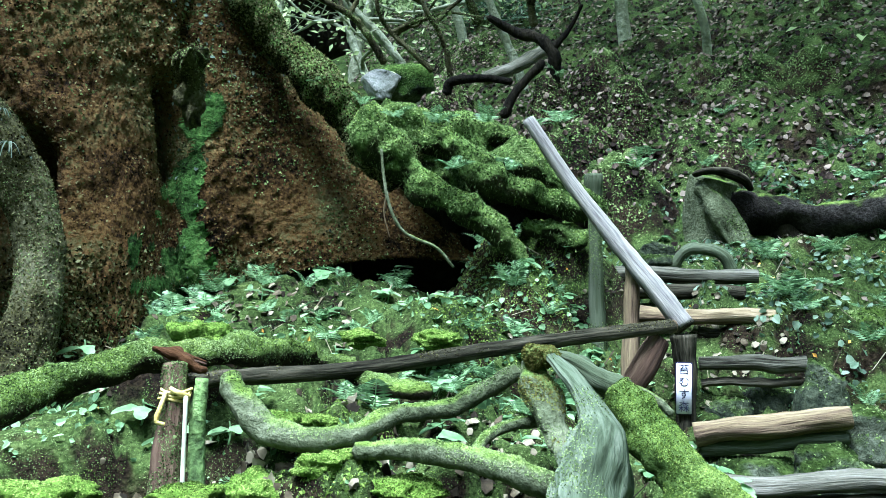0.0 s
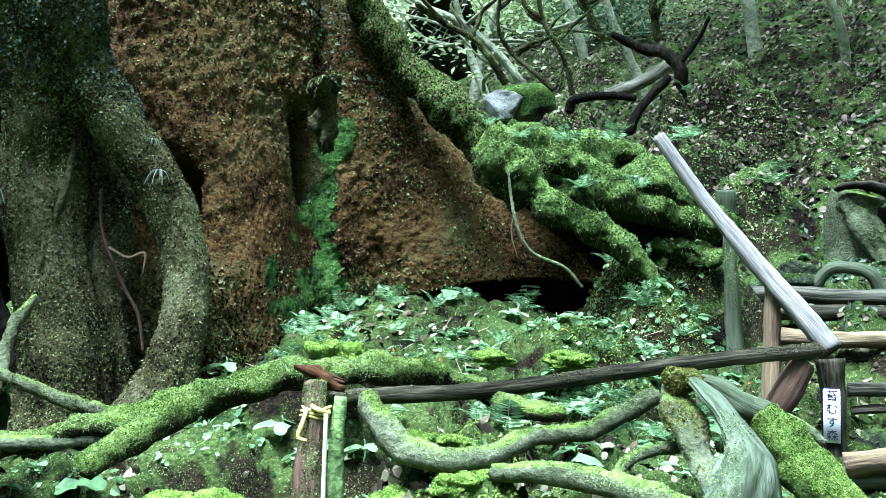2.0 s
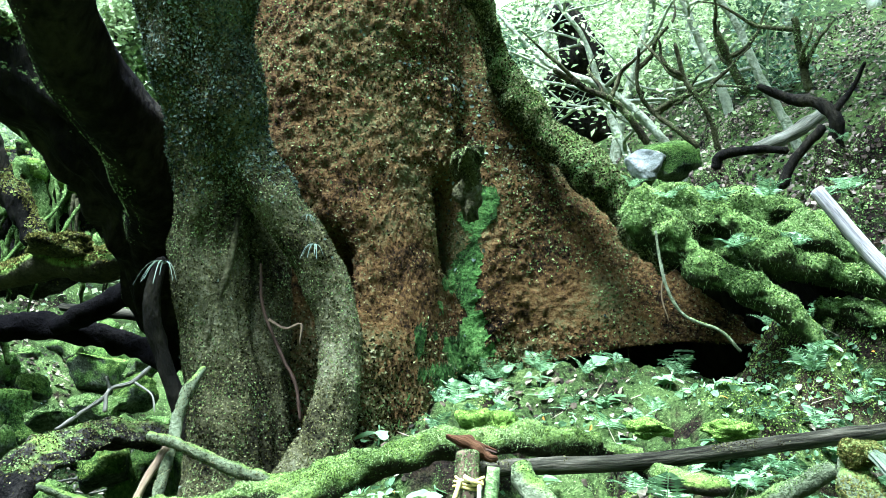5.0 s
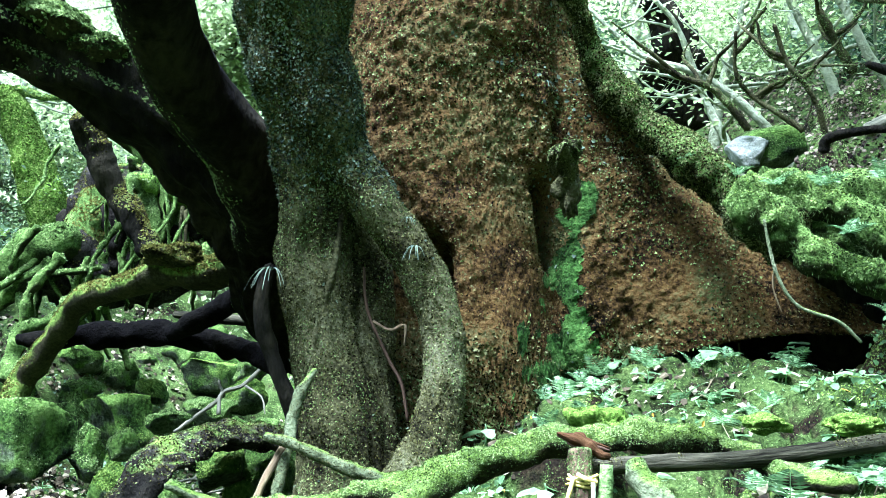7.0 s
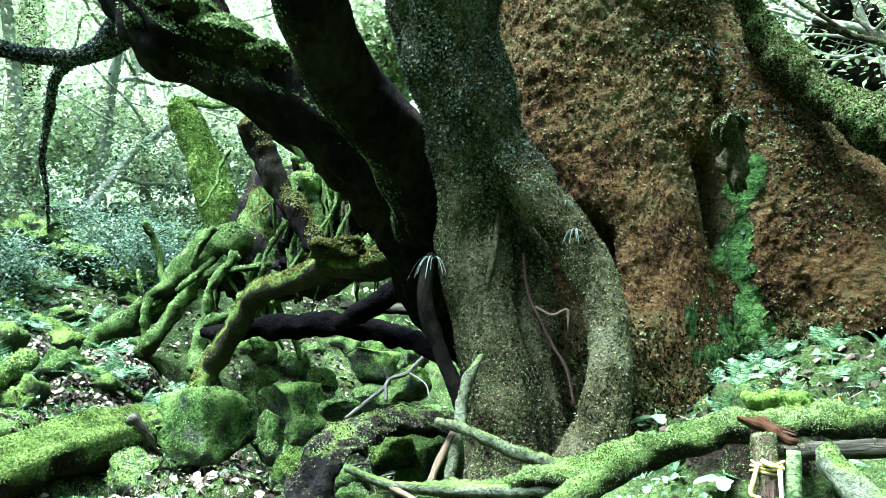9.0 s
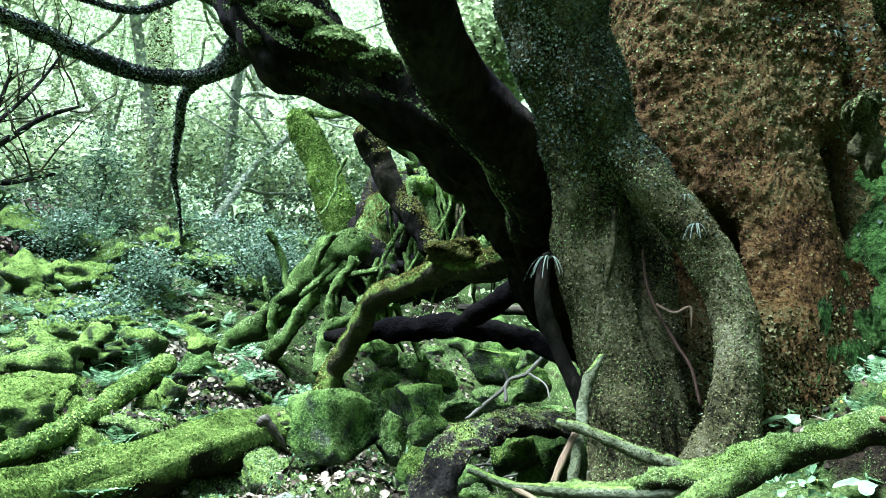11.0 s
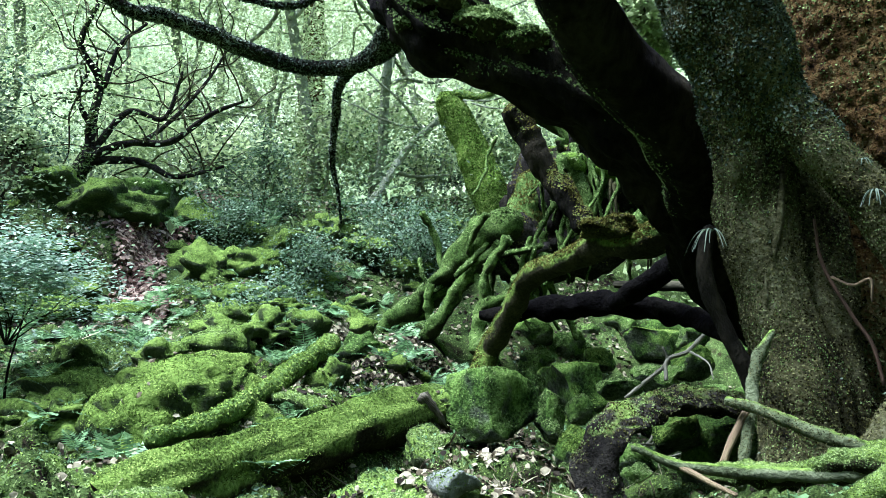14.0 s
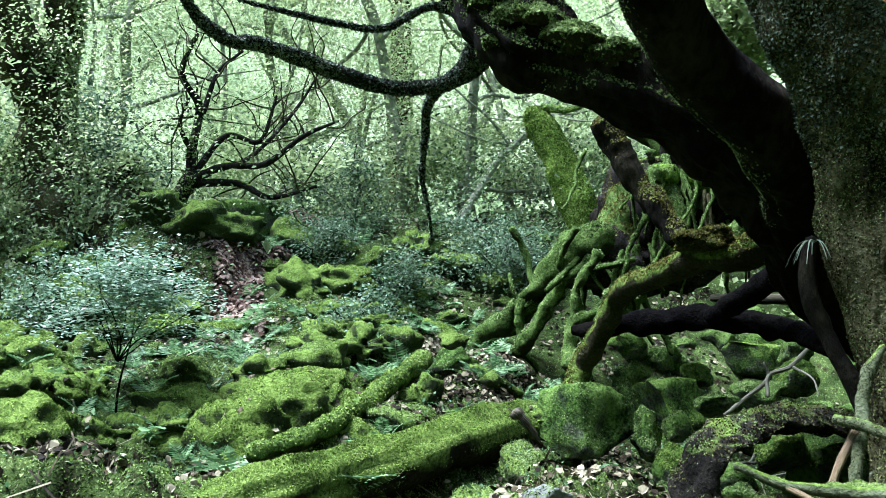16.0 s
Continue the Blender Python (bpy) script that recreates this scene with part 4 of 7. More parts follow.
for g in CUSH:
    part("moss_cushion", g, MOSS_SHADE_LIMB, arch)
fuzz(arch, ARCH[1], 12000, lambda p, n: step(0.2, 0.8, -n[:, 0] + 0.4 * fbm(p, 0.3, 2, 12)), (0.008, 0.022), MOSS_BLADE, label="moss on the flank of the limb")
fuzz(arch, CUSH, 40000, lambda p, n: step(-0.7, 0.2, n[:, 2]), (0.012, 0.035), MOSS_BLADE, label="hanging moss on the limb")
fuzz(arch, ARCH[2:5], 17000, None, (0.010, 0.028), LEAF_IVY, "moss_fringe", SPRIG, 0.8, "dark shaggy moss fringe")
fuzz(arch, [ARCH[5]], 26000, lambda p, n: step(-0.1, 0.5, n[:, 2] + 0.3 * fbm(p, 0.2, 2, 3)) * step(6.9, 6.3, p[:, 1]), (0.012, 0.03), MOSS_GOLD, label="golden-brown moss on the root")
fuzz(arch, [ARCH[5]], 26000, lambda p, n: step(-0.2, 0.5, n[:, 2] + 0.3 * fbm(p, 0.2, 2, 3)) * step(5.9, 6.6, p[:, 1]), (0.012, 0.03), MOSS_BLADE_BRIGHT, label="green moss on the root")
HUMP = stone((-2.69, 5.30, 2.47), (0.209, 0.161, 0.097), 58, 4, 0.4)
part("moss_cushion", HUMP, BARK_MOSSY, arch)
fuzz(arch, HUMP, 9000, lambda p, n: step(-0.3, 0.3, n[:, 2]), (0.012, 0.03), MOSS_GOLD, label="golden-brown moss cushion")

# ---------------- the root tangle of a fallen tree ----------------
tangle = thing("root_tangle", (-5.2, 7.4, 1.5), "upturned mossy stump with a tangle of stilt roots", "stump")
TANGLE = []
for name, pts in (
        ("snag", [((-4.47, 7.00, 4.06), 0.100), ((-4.41, 7.11, 3.85), 0.118), ((-4.25, 7.19, 3.49), 0.121), ((-4.04, 7.27, 3.13), 0.115), ((-3.80, 7.23, 2.81), 0.104)]),
        ("core", [((-4.71, 7.74, 3.52), 0.149), ((-4.76, 7.69, 3.08), 0.222), ((-4.66, 7.69, 2.70), 0.195), ((-4.67, 7.63, 2.09), 0.096)]),
        ("fallen_stem", [((-4.94, 8.02, 4.50), 0.155), ((-4.50, 8.16, 4.13), 0.183), ((-4.00, 8.28, 3.79), 0.198), ((-3.56, 8.33, 3.42), 0.213)]),
        ("stilt_root", [((-4.66, 7.41, 2.97), 0.167), ((-5.08, 7.29, 2.82), 0.160), ((-5.46, 7.19, 2.47), 0.133), ((-5.88, 7.15, 2.15), 0.116), ((-6.39, 7.13, 1.86), 0.130)]),
        ("stilt_root", [((-4.78, 7.26, 2.73), 0.110), ((-5.15, 7.17, 2.45), 0.088), ((-5.36, 7.05, 2.10), 0.083), ((-5.61, 7.00, 1.78), 0.094)]),
        ("stilt_root", [((-5.15, 7.27, 2.64), 0.075), ((-5.58, 7.25, 2.30), 0.072), ((-6.05, 7.16, 1.94), 0.088)]),
        ("stilt_root", [((-4.34, 7.43, 2.54), 0.118), ((-4.48, 7.15, 2.24), 0.098), ((-4.55, 6.89, 1.89), 0.087), ((-4.61, 6.62, 1.62), 0.101)]),
        ("stilt_root", [((-4.46, 7.28, 2.30), 0.063), ((-4.65, 7.05, 2.13), 0.066), ((-4.85, 6.93, 2.02), 0.071), ((-4.84, 6.82, 1.62), 0.075)]),
        ("stilt_root", [((-4.57, 7.03, 2.75), 0.053), ((-4.79, 6.93, 2.41), 0.044), ((-4.82, 6.95, 2.07), 0.040)]),
        ("stilt_root", [((-4.44, 6.93, 2.28), 0.060), ((-4.06, 6.93, 2.34), 0.055), ((-3.67, 6.89, 2.50), 0.062), ((-3.34, 6.81, 2.62), 0.072)]),
        ("stilt_root", [((-4.21, 7.53, 3.61), 0.093), ((-4.08, 7.66, 3.37), 0.074), ((-3.99, 7.66, 3.00), 0.059)]),
        ("stilt_root", [((-3.46, 7.72, 3.37), 0.073), ((-3.31, 7.63, 3.05), 0.066), ((-3.38, 7.43, 2.80), 0.069), ((-3.53, 7.15, 2.73), 0.076)])):
    TANGLE.append(root(name, pts, BARK_DARK if name == "snag" else MOSS_SHADE_PAD, tangle, sides=20, per=12, rough=0.5, seed=40 + len(TANGLE)))
for k in range(16):
    x0, y0 = RNG.uniform(-3.9, -3.0), RNG.uniform(7.6, 8.2)
    zt = 3.35 + RNG.uniform(-0.2, 0.2)
    zl = zt - RNG.uniform(0.4, 0.9)
    root("rootlet", [((x0, y0, zt), 0.02), ((x0 + RNG.uniform(-.08, .08), y0, (zt + zl) / 2), 0.016), ((x0 + RNG.uniform(-.1, .1), y0, zl), 0.01)], BARK_MOSSY, tangle, sides=6, per=4)
for k in range(15):
    x0, y0, z0 = RNG.uniform(-6.0, -4.3), RNG.uniform(7.0, 7.8), RNG.uniform(2.2, 3.2)
    rr = RNG.uniform(0.02, 0.05)
    TANGLE.append(root("stilt_root", wander((x0, y0, z0), (RNG.uniform(-0.8, 0.5), RNG.uniform(-0.4, 0.2), -0.8), RNG.uniform(0.6, 1.2), rr, rr * 0.6, RNG, 0.3, -0.03, 6), MOSS_SHADE_PAD, tangle, sides=10, per=6, rough=0.4, seed=k))
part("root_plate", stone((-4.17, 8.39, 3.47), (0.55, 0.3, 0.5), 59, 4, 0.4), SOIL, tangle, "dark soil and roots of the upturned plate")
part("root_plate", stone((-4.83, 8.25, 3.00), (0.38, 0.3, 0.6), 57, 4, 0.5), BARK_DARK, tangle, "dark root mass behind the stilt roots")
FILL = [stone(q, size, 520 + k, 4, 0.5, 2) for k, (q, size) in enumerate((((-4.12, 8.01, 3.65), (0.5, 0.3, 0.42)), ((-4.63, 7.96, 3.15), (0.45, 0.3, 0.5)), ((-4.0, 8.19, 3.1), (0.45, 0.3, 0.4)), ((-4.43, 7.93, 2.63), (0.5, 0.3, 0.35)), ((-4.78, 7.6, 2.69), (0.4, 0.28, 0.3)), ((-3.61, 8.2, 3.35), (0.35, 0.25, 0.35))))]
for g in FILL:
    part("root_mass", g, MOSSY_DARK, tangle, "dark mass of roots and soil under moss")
fuzz(tangle, FILL, 30000, lambda p, n: step(0.1, 0.6, n[:, 2] + 0.7 * fbm(p, 0.25, 2, 13)), (0.014, 0.034), MOSS_GOLD, label="olive moss on the root mass")
rz = np.random.default_rng(29)
for k in range(26):
    s = np.array((-4.18, 7.54, 3.34)) + rz.normal(size=3) * [0.3, 0.15, 0.25]
    rr = rz.uniform(0.014, 0.032)
    TANGLE.append(root("stilt_root", wander(s, (rz.uniform(-0.35, 0.2), rz.uniform(-0.2, 0.1), -1), rz.uniform(0.5, 1.0), rr, rr * 0.6, rz, 0.22, -0.05, 7), MOSS_SHADE_PAD, tangle, sides=8, per=5, rough=0.5, seed=900 + k))
for k in range(14):
    s = np.array((-4.33, 7.83, 3.97)) * (1 - k / 13) + np.array((-3.45, 8.07, 3.34)) * (k / 13)
    rr = rz.uniform(0.025, 0.05)
    TANGLE.append(root("hanging_root", wander(s + rz.normal(size=3) * 0.08, (rz.uniform(-0.3, 0.3), rz.uniform(-0.3, 0.0), -1), rz.uniform(0.5, 0.95), rr, rr * 0.5, rz, 0.3, -0.08, 6), MOSS_SHADE_PAD, tangle, sides=10, per=5, rough=0.5, seed=70 + k))
LUMPS = [stone(q, (s, s, s * 0.75), 60 + k, 3, 0.3) for k, (q, s) in enumerate((((-4.17, 7.67, 3.58), 0.181), ((-3.75, 7.79, 3.49), 0.179), ((-3.44, 7.82, 3.50), 0.141), ((-4.00, 7.93, 3.81), 0.172), ((-3.40, 6.88, 2.69), 0.167)))]
for g in LUMPS:
    part("moss_cushion", g, MOSS_BRIGHT, tangle)
fuzz(tangle, TANGLE[3:] + LUMPS, 90000, lambda p, n: step(0.0, 0.6, n[:, 2] + 0.4 * fbm(p, 0.2, 2, 3)), (0.012, 0.03), MOSS_BLADE, label="thick green moss")
fuzz(tangle, TANGLE[:3], 45000, lambda p, n: step(0.0, 0.7, n[:, 2] + 0.5 * fbm(p, 0.2, 2, 3)), (0.014, 0.034), MOSS_GOLD, label="olive-brown moss on the snag")

leaning = thing("leaning_tree", (-6.0, 11.0, 1.8), "leaning dead trunk wrapped in bright moss", "tree")
LEAN = [root("trunk", [((-6.23, 9.59, 3.32), 0.249), ((-6.42, 9.47, 3.88), 0.239), ((-6.62, 9.42, 4.46), 0.230), ((-6.87, 9.30, 5.04), 0.208), ((-6.94, 9.19, 5.23), 0.130)], MOSS_BRIGHT, leaning, sides=18, seed=71),
        root("branch", [((-6.96, 9.21, 5.12), 0.078), ((-6.77, 9.30, 5.25), 0.065), ((-6.50, 9.39, 5.18), 0.045), ((-6.24, 9.43, 5.19), 0.026)], MOSS, leaning, sides=10, seed=72)]
fuzz(leaning, LEAN, 20000, lambda p, n: step(-0.9, 0.2, n[:, 2] - n[:, 1] + 0.4 * fbm(p, 0.2, 2, 6)), (0.018, 0.04), MOSS_BLADE_BRIGHT, label="bright moss")


# ---------------- boulders ----------------
def boulder(q, size, seed, mat=GULLY_ROCK, moss=1500, label="moss-covered boulder in the gully", bright=False, level=4, facets=10, rough=0.27, category="boulder", blocky=False, **kw):
    x, y, z = q
    base = thing("boulder", (x, y, z - size[2]), label, category, "boulders")
    rr = random.Random(seed)
    fine = level if max(size) > 0.22 else 3
    g = block(q, size, seed, fine, 0.16, rr.uniform(-0.8, 0.8), rr.uniform(-0.3, 0.3)) if blocky else stone(q, size, seed, fine, rough, facets, **kw)
    rock = part("stone", g, MOSS_SHADE_ROCK if mat in (MOSS, MOSS_BRIGHT) else mat, base)
    if moss:
        fuzz(rock, g, moss, lambda p, n: step(0.0, 0.6, n[:, 2] + 0.45 * fbm(p, 0.2, 2, seed)), (0.008, 0.02), MOSS_BLADE_BRIGHT if bright else MOSS_BLADE)
    return base


for k, (q, sx, sz) in enumerate((
        ((-4.16, 7.59, 1.30), 0.337, 0.244), ((-3.98, 5.70, 1.14), 0.383, 0.308), ((-3.53, 5.97, 1.05), 0.168, 0.233),
        ((-5.36, 8.51, 1.79), 0.447, 0.284), ((-4.79, 7.93, 1.52), 0.261, 0.199), ((-4.99, 8.96, 1.65), 0.331, 0.262),
        ((-4.36, 8.61, 1.51), 0.234, 0.182), ((-5.24, 9.96, 1.82), 0.333, 0.197), ((-4.93, 10.55, 1.91), 0.361, 0.235),
        ((-4.20, 9.78, 1.70), 0.373, 0.244), ((-3.67, 9.56, 1.76), 0.248, 0.193), ((-3.57, 6.53, 1.10), 0.170, 0.140),
        ((-2.72, 4.91, 0.95), 0.197, 0.174), ((-2.51, 4.33, 0.90), 0.129, 0.081), ((-3.41, 7.72, 1.38), 0.341, 0.170),
        ((-3.15, 8.05, 1.48), 0.291, 0.198), ((-3.46, 7.04, 1.30), 0.211, 0.158), ((-4.48, 7.17, 1.28), 0.227, 0.227),
        ((-2.17, 5.19, 1.08), 0.227, 0.136))):
    boulder(q, (sx * 0.9, sx * 0.85, sz), 100 + k, moss=int(4000 + 20000 * sx), blocky=k in (1, 0, 9), facets=14, bright=k % 3 == 0)
rb = np.random.default_rng(77)
for k in range(46):
    x, y = rb.uniform(-5.4, -1.9), rb.uniform(5.2, 11.5)
    s = rb.uniform(0.12, 0.3)
    boulder((x, y, on_ground(x, y) + s * 0.25), (s, s * rb.uniform(0.8, 1.1), s * rb.uniform(0.6, 0.9)), 150 + k, moss=int(1000 + 8000 * s), label="small mossy boulder in the gully", blocky=k % 4 == 0, facets=14, bright=k % 4 == 0)
for k in range(46):
    x, y = rb.uniform(-10.5, -4.6), rb.uniform(2.4, 8.5)
    s = rb.uniform(0.12, 0.42) * (0.6 + 0.05 * math.hypot(x, y))
    if math.hypot(x, y) < 7.2 or abs(math.hypot(x + 6.0, y - 7.5)) < 1.0:
        continue
    br = rb.random() < 0.4
    boulder((x, y, on_ground(x, y) + s * 0.12), (s, s * rb.uniform(0.8, 1.2), s * rb.uniform(0.55, 0.8)), 800 + k, MOSS_BRIGHT if br else MOSS, moss=int(2500 + 16000 * s), label="rounded rock under bright green moss" if br else "rounded rock under dark green moss", bright=br, rough=0.4, facets=5)
for k, (q, sx, sz) in enumerate((((-5.16, 3.56, 1.36), 0.440, 0.277), ((-4.95, 3.14, 1.15), 0.314, 0.251), ((-5.41, 4.08, 1.49), 0.326, 0.199), ((-5.84, 3.24, 1.35), 0.375, 0.223), ((-6.79, 2.67, 1.44), 0.370, 0.214), ((-5.73, 2.05, 1.23), 0.386, 0.244), ((-7.58, 2.84, 1.73), 0.357, 0.238), ((-4.65, 3.86, 1.11), 0.244, 0.179), ((-5.17, 4.19, 1.27), 0.268, 0.179))):
    boulder(q, (sx, sx * 0.85, sz), 860 + k, MOSS_BRIGHT, moss=int(6000 + 24000 * sx), label="rounded rock under thick bright green moss", bright=True, rough=0.34, facets=4, skirt=1.35)
BARE = [((-5.54, 6.55, 1.63), (-4.72, 6.55, 1.62), 0.7), ((-7.61, 4.95, 1.75), (-9.31, 5.94, 2.50), 0.4), ((-9.31, 5.94, 2.50), (-10.83, 8.01, 3.28), 0.5), ((-7.94, 3.99, 1.93), (-7.59, 4.60, 1.87), 0.35), ((-4.69, 2.98, 1.06), (-5.38, 5.17, 1.62), 0.1), ((-4.06, 2.24, 0.88), (-4.11, 5.10, 1.25), 0.15)]
for k in range(130):
    az, dist = rb.uniform(37, 80), rb.uniform(5.6, 12.5)
    x, y = -dist * math.sin(radians(az)), dist * math.cos(radians(az))
    s = rb.uniform(0.10, 0.26) * (0.5 + 0.07 * dist)
    if math.hypot(x + 5.0, y - 7.4) < 1.2:
        continue
    near_path = False
    for (ax, ay, _), (bx, by, _), w in BARE:
        u = min(max(((x - ax) * (bx - ax) + (y - ay) * (by - ay)) / ((bx - ax) ** 2 + (by - ay) ** 2), 0), 1)
        near_path = near_path or math.hypot(x - ax - u * (bx - ax), y - ay - u * (by - ay)) < w + s
    if near_path:
        continue
    lump = boulder((x, y, on_ground(x, y) + s * 0.15), (s * rb.uniform(0.9, 1.6), s * rb.uniform(0.8, 1.2), s * rb.uniform(0.5, 0.9)), 2000 + k, MOSS, moss=int(900 + 4000 * s), label="low mossy lump on the bank", bright=k % 5 == 0, rough=0.6, facets=3, category="mound")
    g = stone((x, y, on_ground(x, y) + s * 0.15), (s * 1.2, s, s * 0.7), 2000 + k, 3, 0.6, 3)
    fuzz(lump, g, 14, lambda p, n: step(0.2, 0.6, n[:, 2]), (0.03, 0.06), LEAF_DEAD, "litter", DEAD, 0.5)
    fuzz(lump, g, 60 if k % 3 == 0 else 14, lambda p, n: step(0.0, 0.5, n[:, 2]), (0.03, 0.06), LEAF_SHRUB if k % 2 else LEAF_FERN, "low_growth", LEAF, 0.9)
boulder((-2.49, 3.2, 1.0), (0.13, 0.12, 0.11), 140, ROCK_PALE, 900, "pale grey stone at the edge of the bank")
for k, (q, size, litter, label) in enumerate((
        ((-2.78, 3.3, 0.84), (0.5, 0.42, 0.24), 420, "low rock under dead leaves and moss"),
        ((-3.95, 1.95, 0.9), (0.62, 0.5, 0.24), 700, "low mossy mound strewn with dead leaves"),
        ((-4.1, 2.45, 0.86), (0.4, 0.4, 0.2), 320, "low mossy mound strewn with dead leaves"),
        ((-5.02, 3.24, 1.2), (0.42, 0.36, 0.36), 20, "steep rock under vivid green moss"),
        ((-5.5, 4.0, 1.36), (0.5, 0.38, 0.27), 90, "rounded rock under vivid green moss"),
        ((-6.1, 3.3, 1.28), (0.5, 0.4, 0.24), 60, "low rock under vivid green moss"),
        ((-4.75, 4.35, 1.22), (0.42, 0.4, 0.22), 160, "mossy rock with dead leaves beside a branch"),
        ((-3.35, 4.2, 0.92), (0.24, 0.22, 0.22), 60, "dark rock at the broken end of the log"))):
    lump = boulder(q, size, 900 + k, MOSS, moss=int(9000 + 22000 * size[0]), label=label, bright=k in (3, 4, 5), level=4, rough=0.3, facets=6)
    g = stone(q, (size[0] * 1.02, size[1] * 1.02, size[2] * 1.04), 900 + k, 4, 0.3, 6)
    fuzz(lump, g, litter * 5, lambda p, n: step(0.2, 0.7, n[:, 2]) * step(-0.1, 0.3, fbm(p, 0.25, 2, 33)), (0.022, 0.055), LEAF_DEAD, "litter", DEAD, 0.5)
    fuzz(lump, g, 500, lambda p, n: step(0.2, 0.6, n[:, 2]) * step(0.0, 0.4, fbm(p, 0.3, 2, 35)), (0.016, 0.035), LEAF_FERN, "low_growth", LEAF, 0.9)

# ---------------- logs and sticks on the left ----------------
fallen = thing("fallen_log", (-4.0, 3.6, 0.9), "fallen log covered in moss with a broken end", "log")
FALL = [root("log", [((-4.06, 2.24, 0.85), 0.152), ((-4.08, 2.80, 0.94), 0.169), ((-4.18, 3.49, 0.97), 0.186), ((-4.18, 4.23, 1.07), 0.204), ((-4.11, 5.10, 1.20), 0.189)], MOSS_SHADE_LIMB, fallen, sides=28, per=14, rough=0.16, grain=0.34, seed=81)]
fallen_stem = ROOTS[-1]
rk = np.random.default_rng(14)
for k in range(9):
    s = np.array((-4.10, 4.92, 1.21))
    e = np.array((-3.98, 5.06, 1.07)) + rk.normal(size=3) * [0.06, 0.05, 0.06]
    o = rk.normal(size=3) * [0.06, 0.06, 0.07]
    root("splinter", [(tuple(s + o), 0.045), (tuple((s + e) / 2 + o * 0.8), 0.035), (tuple(e + o * 0.6), 0.008)], WOOD_RED if k % 4 == 0 else WOOD_DARK, fallen_stem, sides=8, per=5, rough=0.5, seed=300 + k)
fuzz(fallen, FALL, 60000, lambda p, n: step(-0.1, 0.6, n[:, 2]), (0.007, 0.018), MOSS_BLADE_BRIGHT, label="bright moss on top")
side_log = thing("mossy_branch", (-5, 4.2, 1.0), "mossy fallen branch on the bank", "branch")
SIDE = [root("stem", [((-4.5, 2.95, 1.14), 0.06), ((-4.58, 3.41, 1.2), 0.072), ((-4.68, 3.93, 1.34), 0.08), ((-4.9, 4.5, 1.52), 0.085), ((-5.15, 5.1, 1.72), 0.08)], MOSS_SHADE_PAD, side_log, sides=20, per=12, rough=0.3, seed=83)]
fuzz(side_log, SIDE, 7000, lambda p, n: step(-0.4, 0.4, n[:, 2]), (0.012, 0.03), MOSS_BLADE_BRIGHT)
def bark_shell(rows, up, wrap, thick, seed):
    """A rotted log that is only a shell: an arc swept along rows of (place, radius), open on the side away from up."""
    s = spline(rows, 14)
    path, rad = s[:, :3], s[:, 3]
    tang = np.gradient(path, axis=0)
    tang /= np.linalg.norm(tang, axis=1)[:, None]
    top = np.array(up) - tang * (tang @ np.array(up))[:, None]
    top /= np.linalg.norm(top, axis=1)[:, None]
    side = np.cross(tang, top)
    n, m = len(path), 30
    a = np.linspace(-1, 1, m)[None] * np.radians(wrap) * (1 + 0.22 * fbm(path + seed, 0.12, 3, seed))[:, None]
    out = np.cos(a)[..., None] * top[:, None] + np.sin(a)[..., None] * side[:, None]
    outer = path[:, None] + out * rad[:, None, None]
    bump = fbm(outer.reshape(-1, 3), 0.1, 4, seed).reshape(n, m)
    outer = outer + out * (0.035 * bump)[..., None]
    inner = path[:, None] + out * (rad[:, None] - thick * (1 + 0.5 * bump))[..., None]
    loop = np.concatenate([outer, inner[:, ::-1]], 1)
    w = 2 * m
    i, j = np.arange(n - 1)[:, None] * w, np.arange(w)[None]
    k = (j + 1) % w
    quads = [np.stack([i + j, i + k, i + w + k, i + w + j], -1).reshape(-1, 4)]
    for row, flip in ((0, 1), (n - 1, -1)):
        c = np.arange(m - 1) + row * w
        d = row * w + w - 1 - np.arange(m - 1)
        quads.append(np.stack([c, d, d - 1, c + 1], -1)[:, ::flip])
    return loop.reshape(-1, 3), [np.vstack(quads)]


hollow = thing("hollow_log", (-2.3, 4.6, 0.9), "dark rotting hollow log arched over the gully stones", "log")
HOL = bark_shell([((-2.24, 4.32, 0.7), 0.2), ((-2.28, 4.4, 0.92), 0.22), ((-2.22, 4.52, 1.08), 0.225), ((-2.08, 4.72, 1.16), 0.215), ((-1.9, 4.95, 1.18), 0.19), ((-1.7, 5.15, 1.2), 0.15)], (-0.5, -0.4, 1.0), 74, 0.06, 84)
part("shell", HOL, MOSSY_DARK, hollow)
fuzz(hollow, HOL, 16000, lambda p, n: step(0.1, 0.7, n[:, 2] + 0.8 * fbm(p, 0.15, 2, 3)), (0.008, 0.02), MOSS_OLIVE, label="olive moss along the shell")
fuzz(hollow, HOL, 14000, lambda p, n: step(0.5, 0.9, n[:, 2] + 0.6 * fbm(p, 0.12, 2, 9)), (0.008, 0.018), MOSS_BLADE, label="green moss on top of the shell")
stick = thing("dead_branch", (-0.95, 2.85, 1.2), "forked dead branch, bare and lichen-pale", "branch")
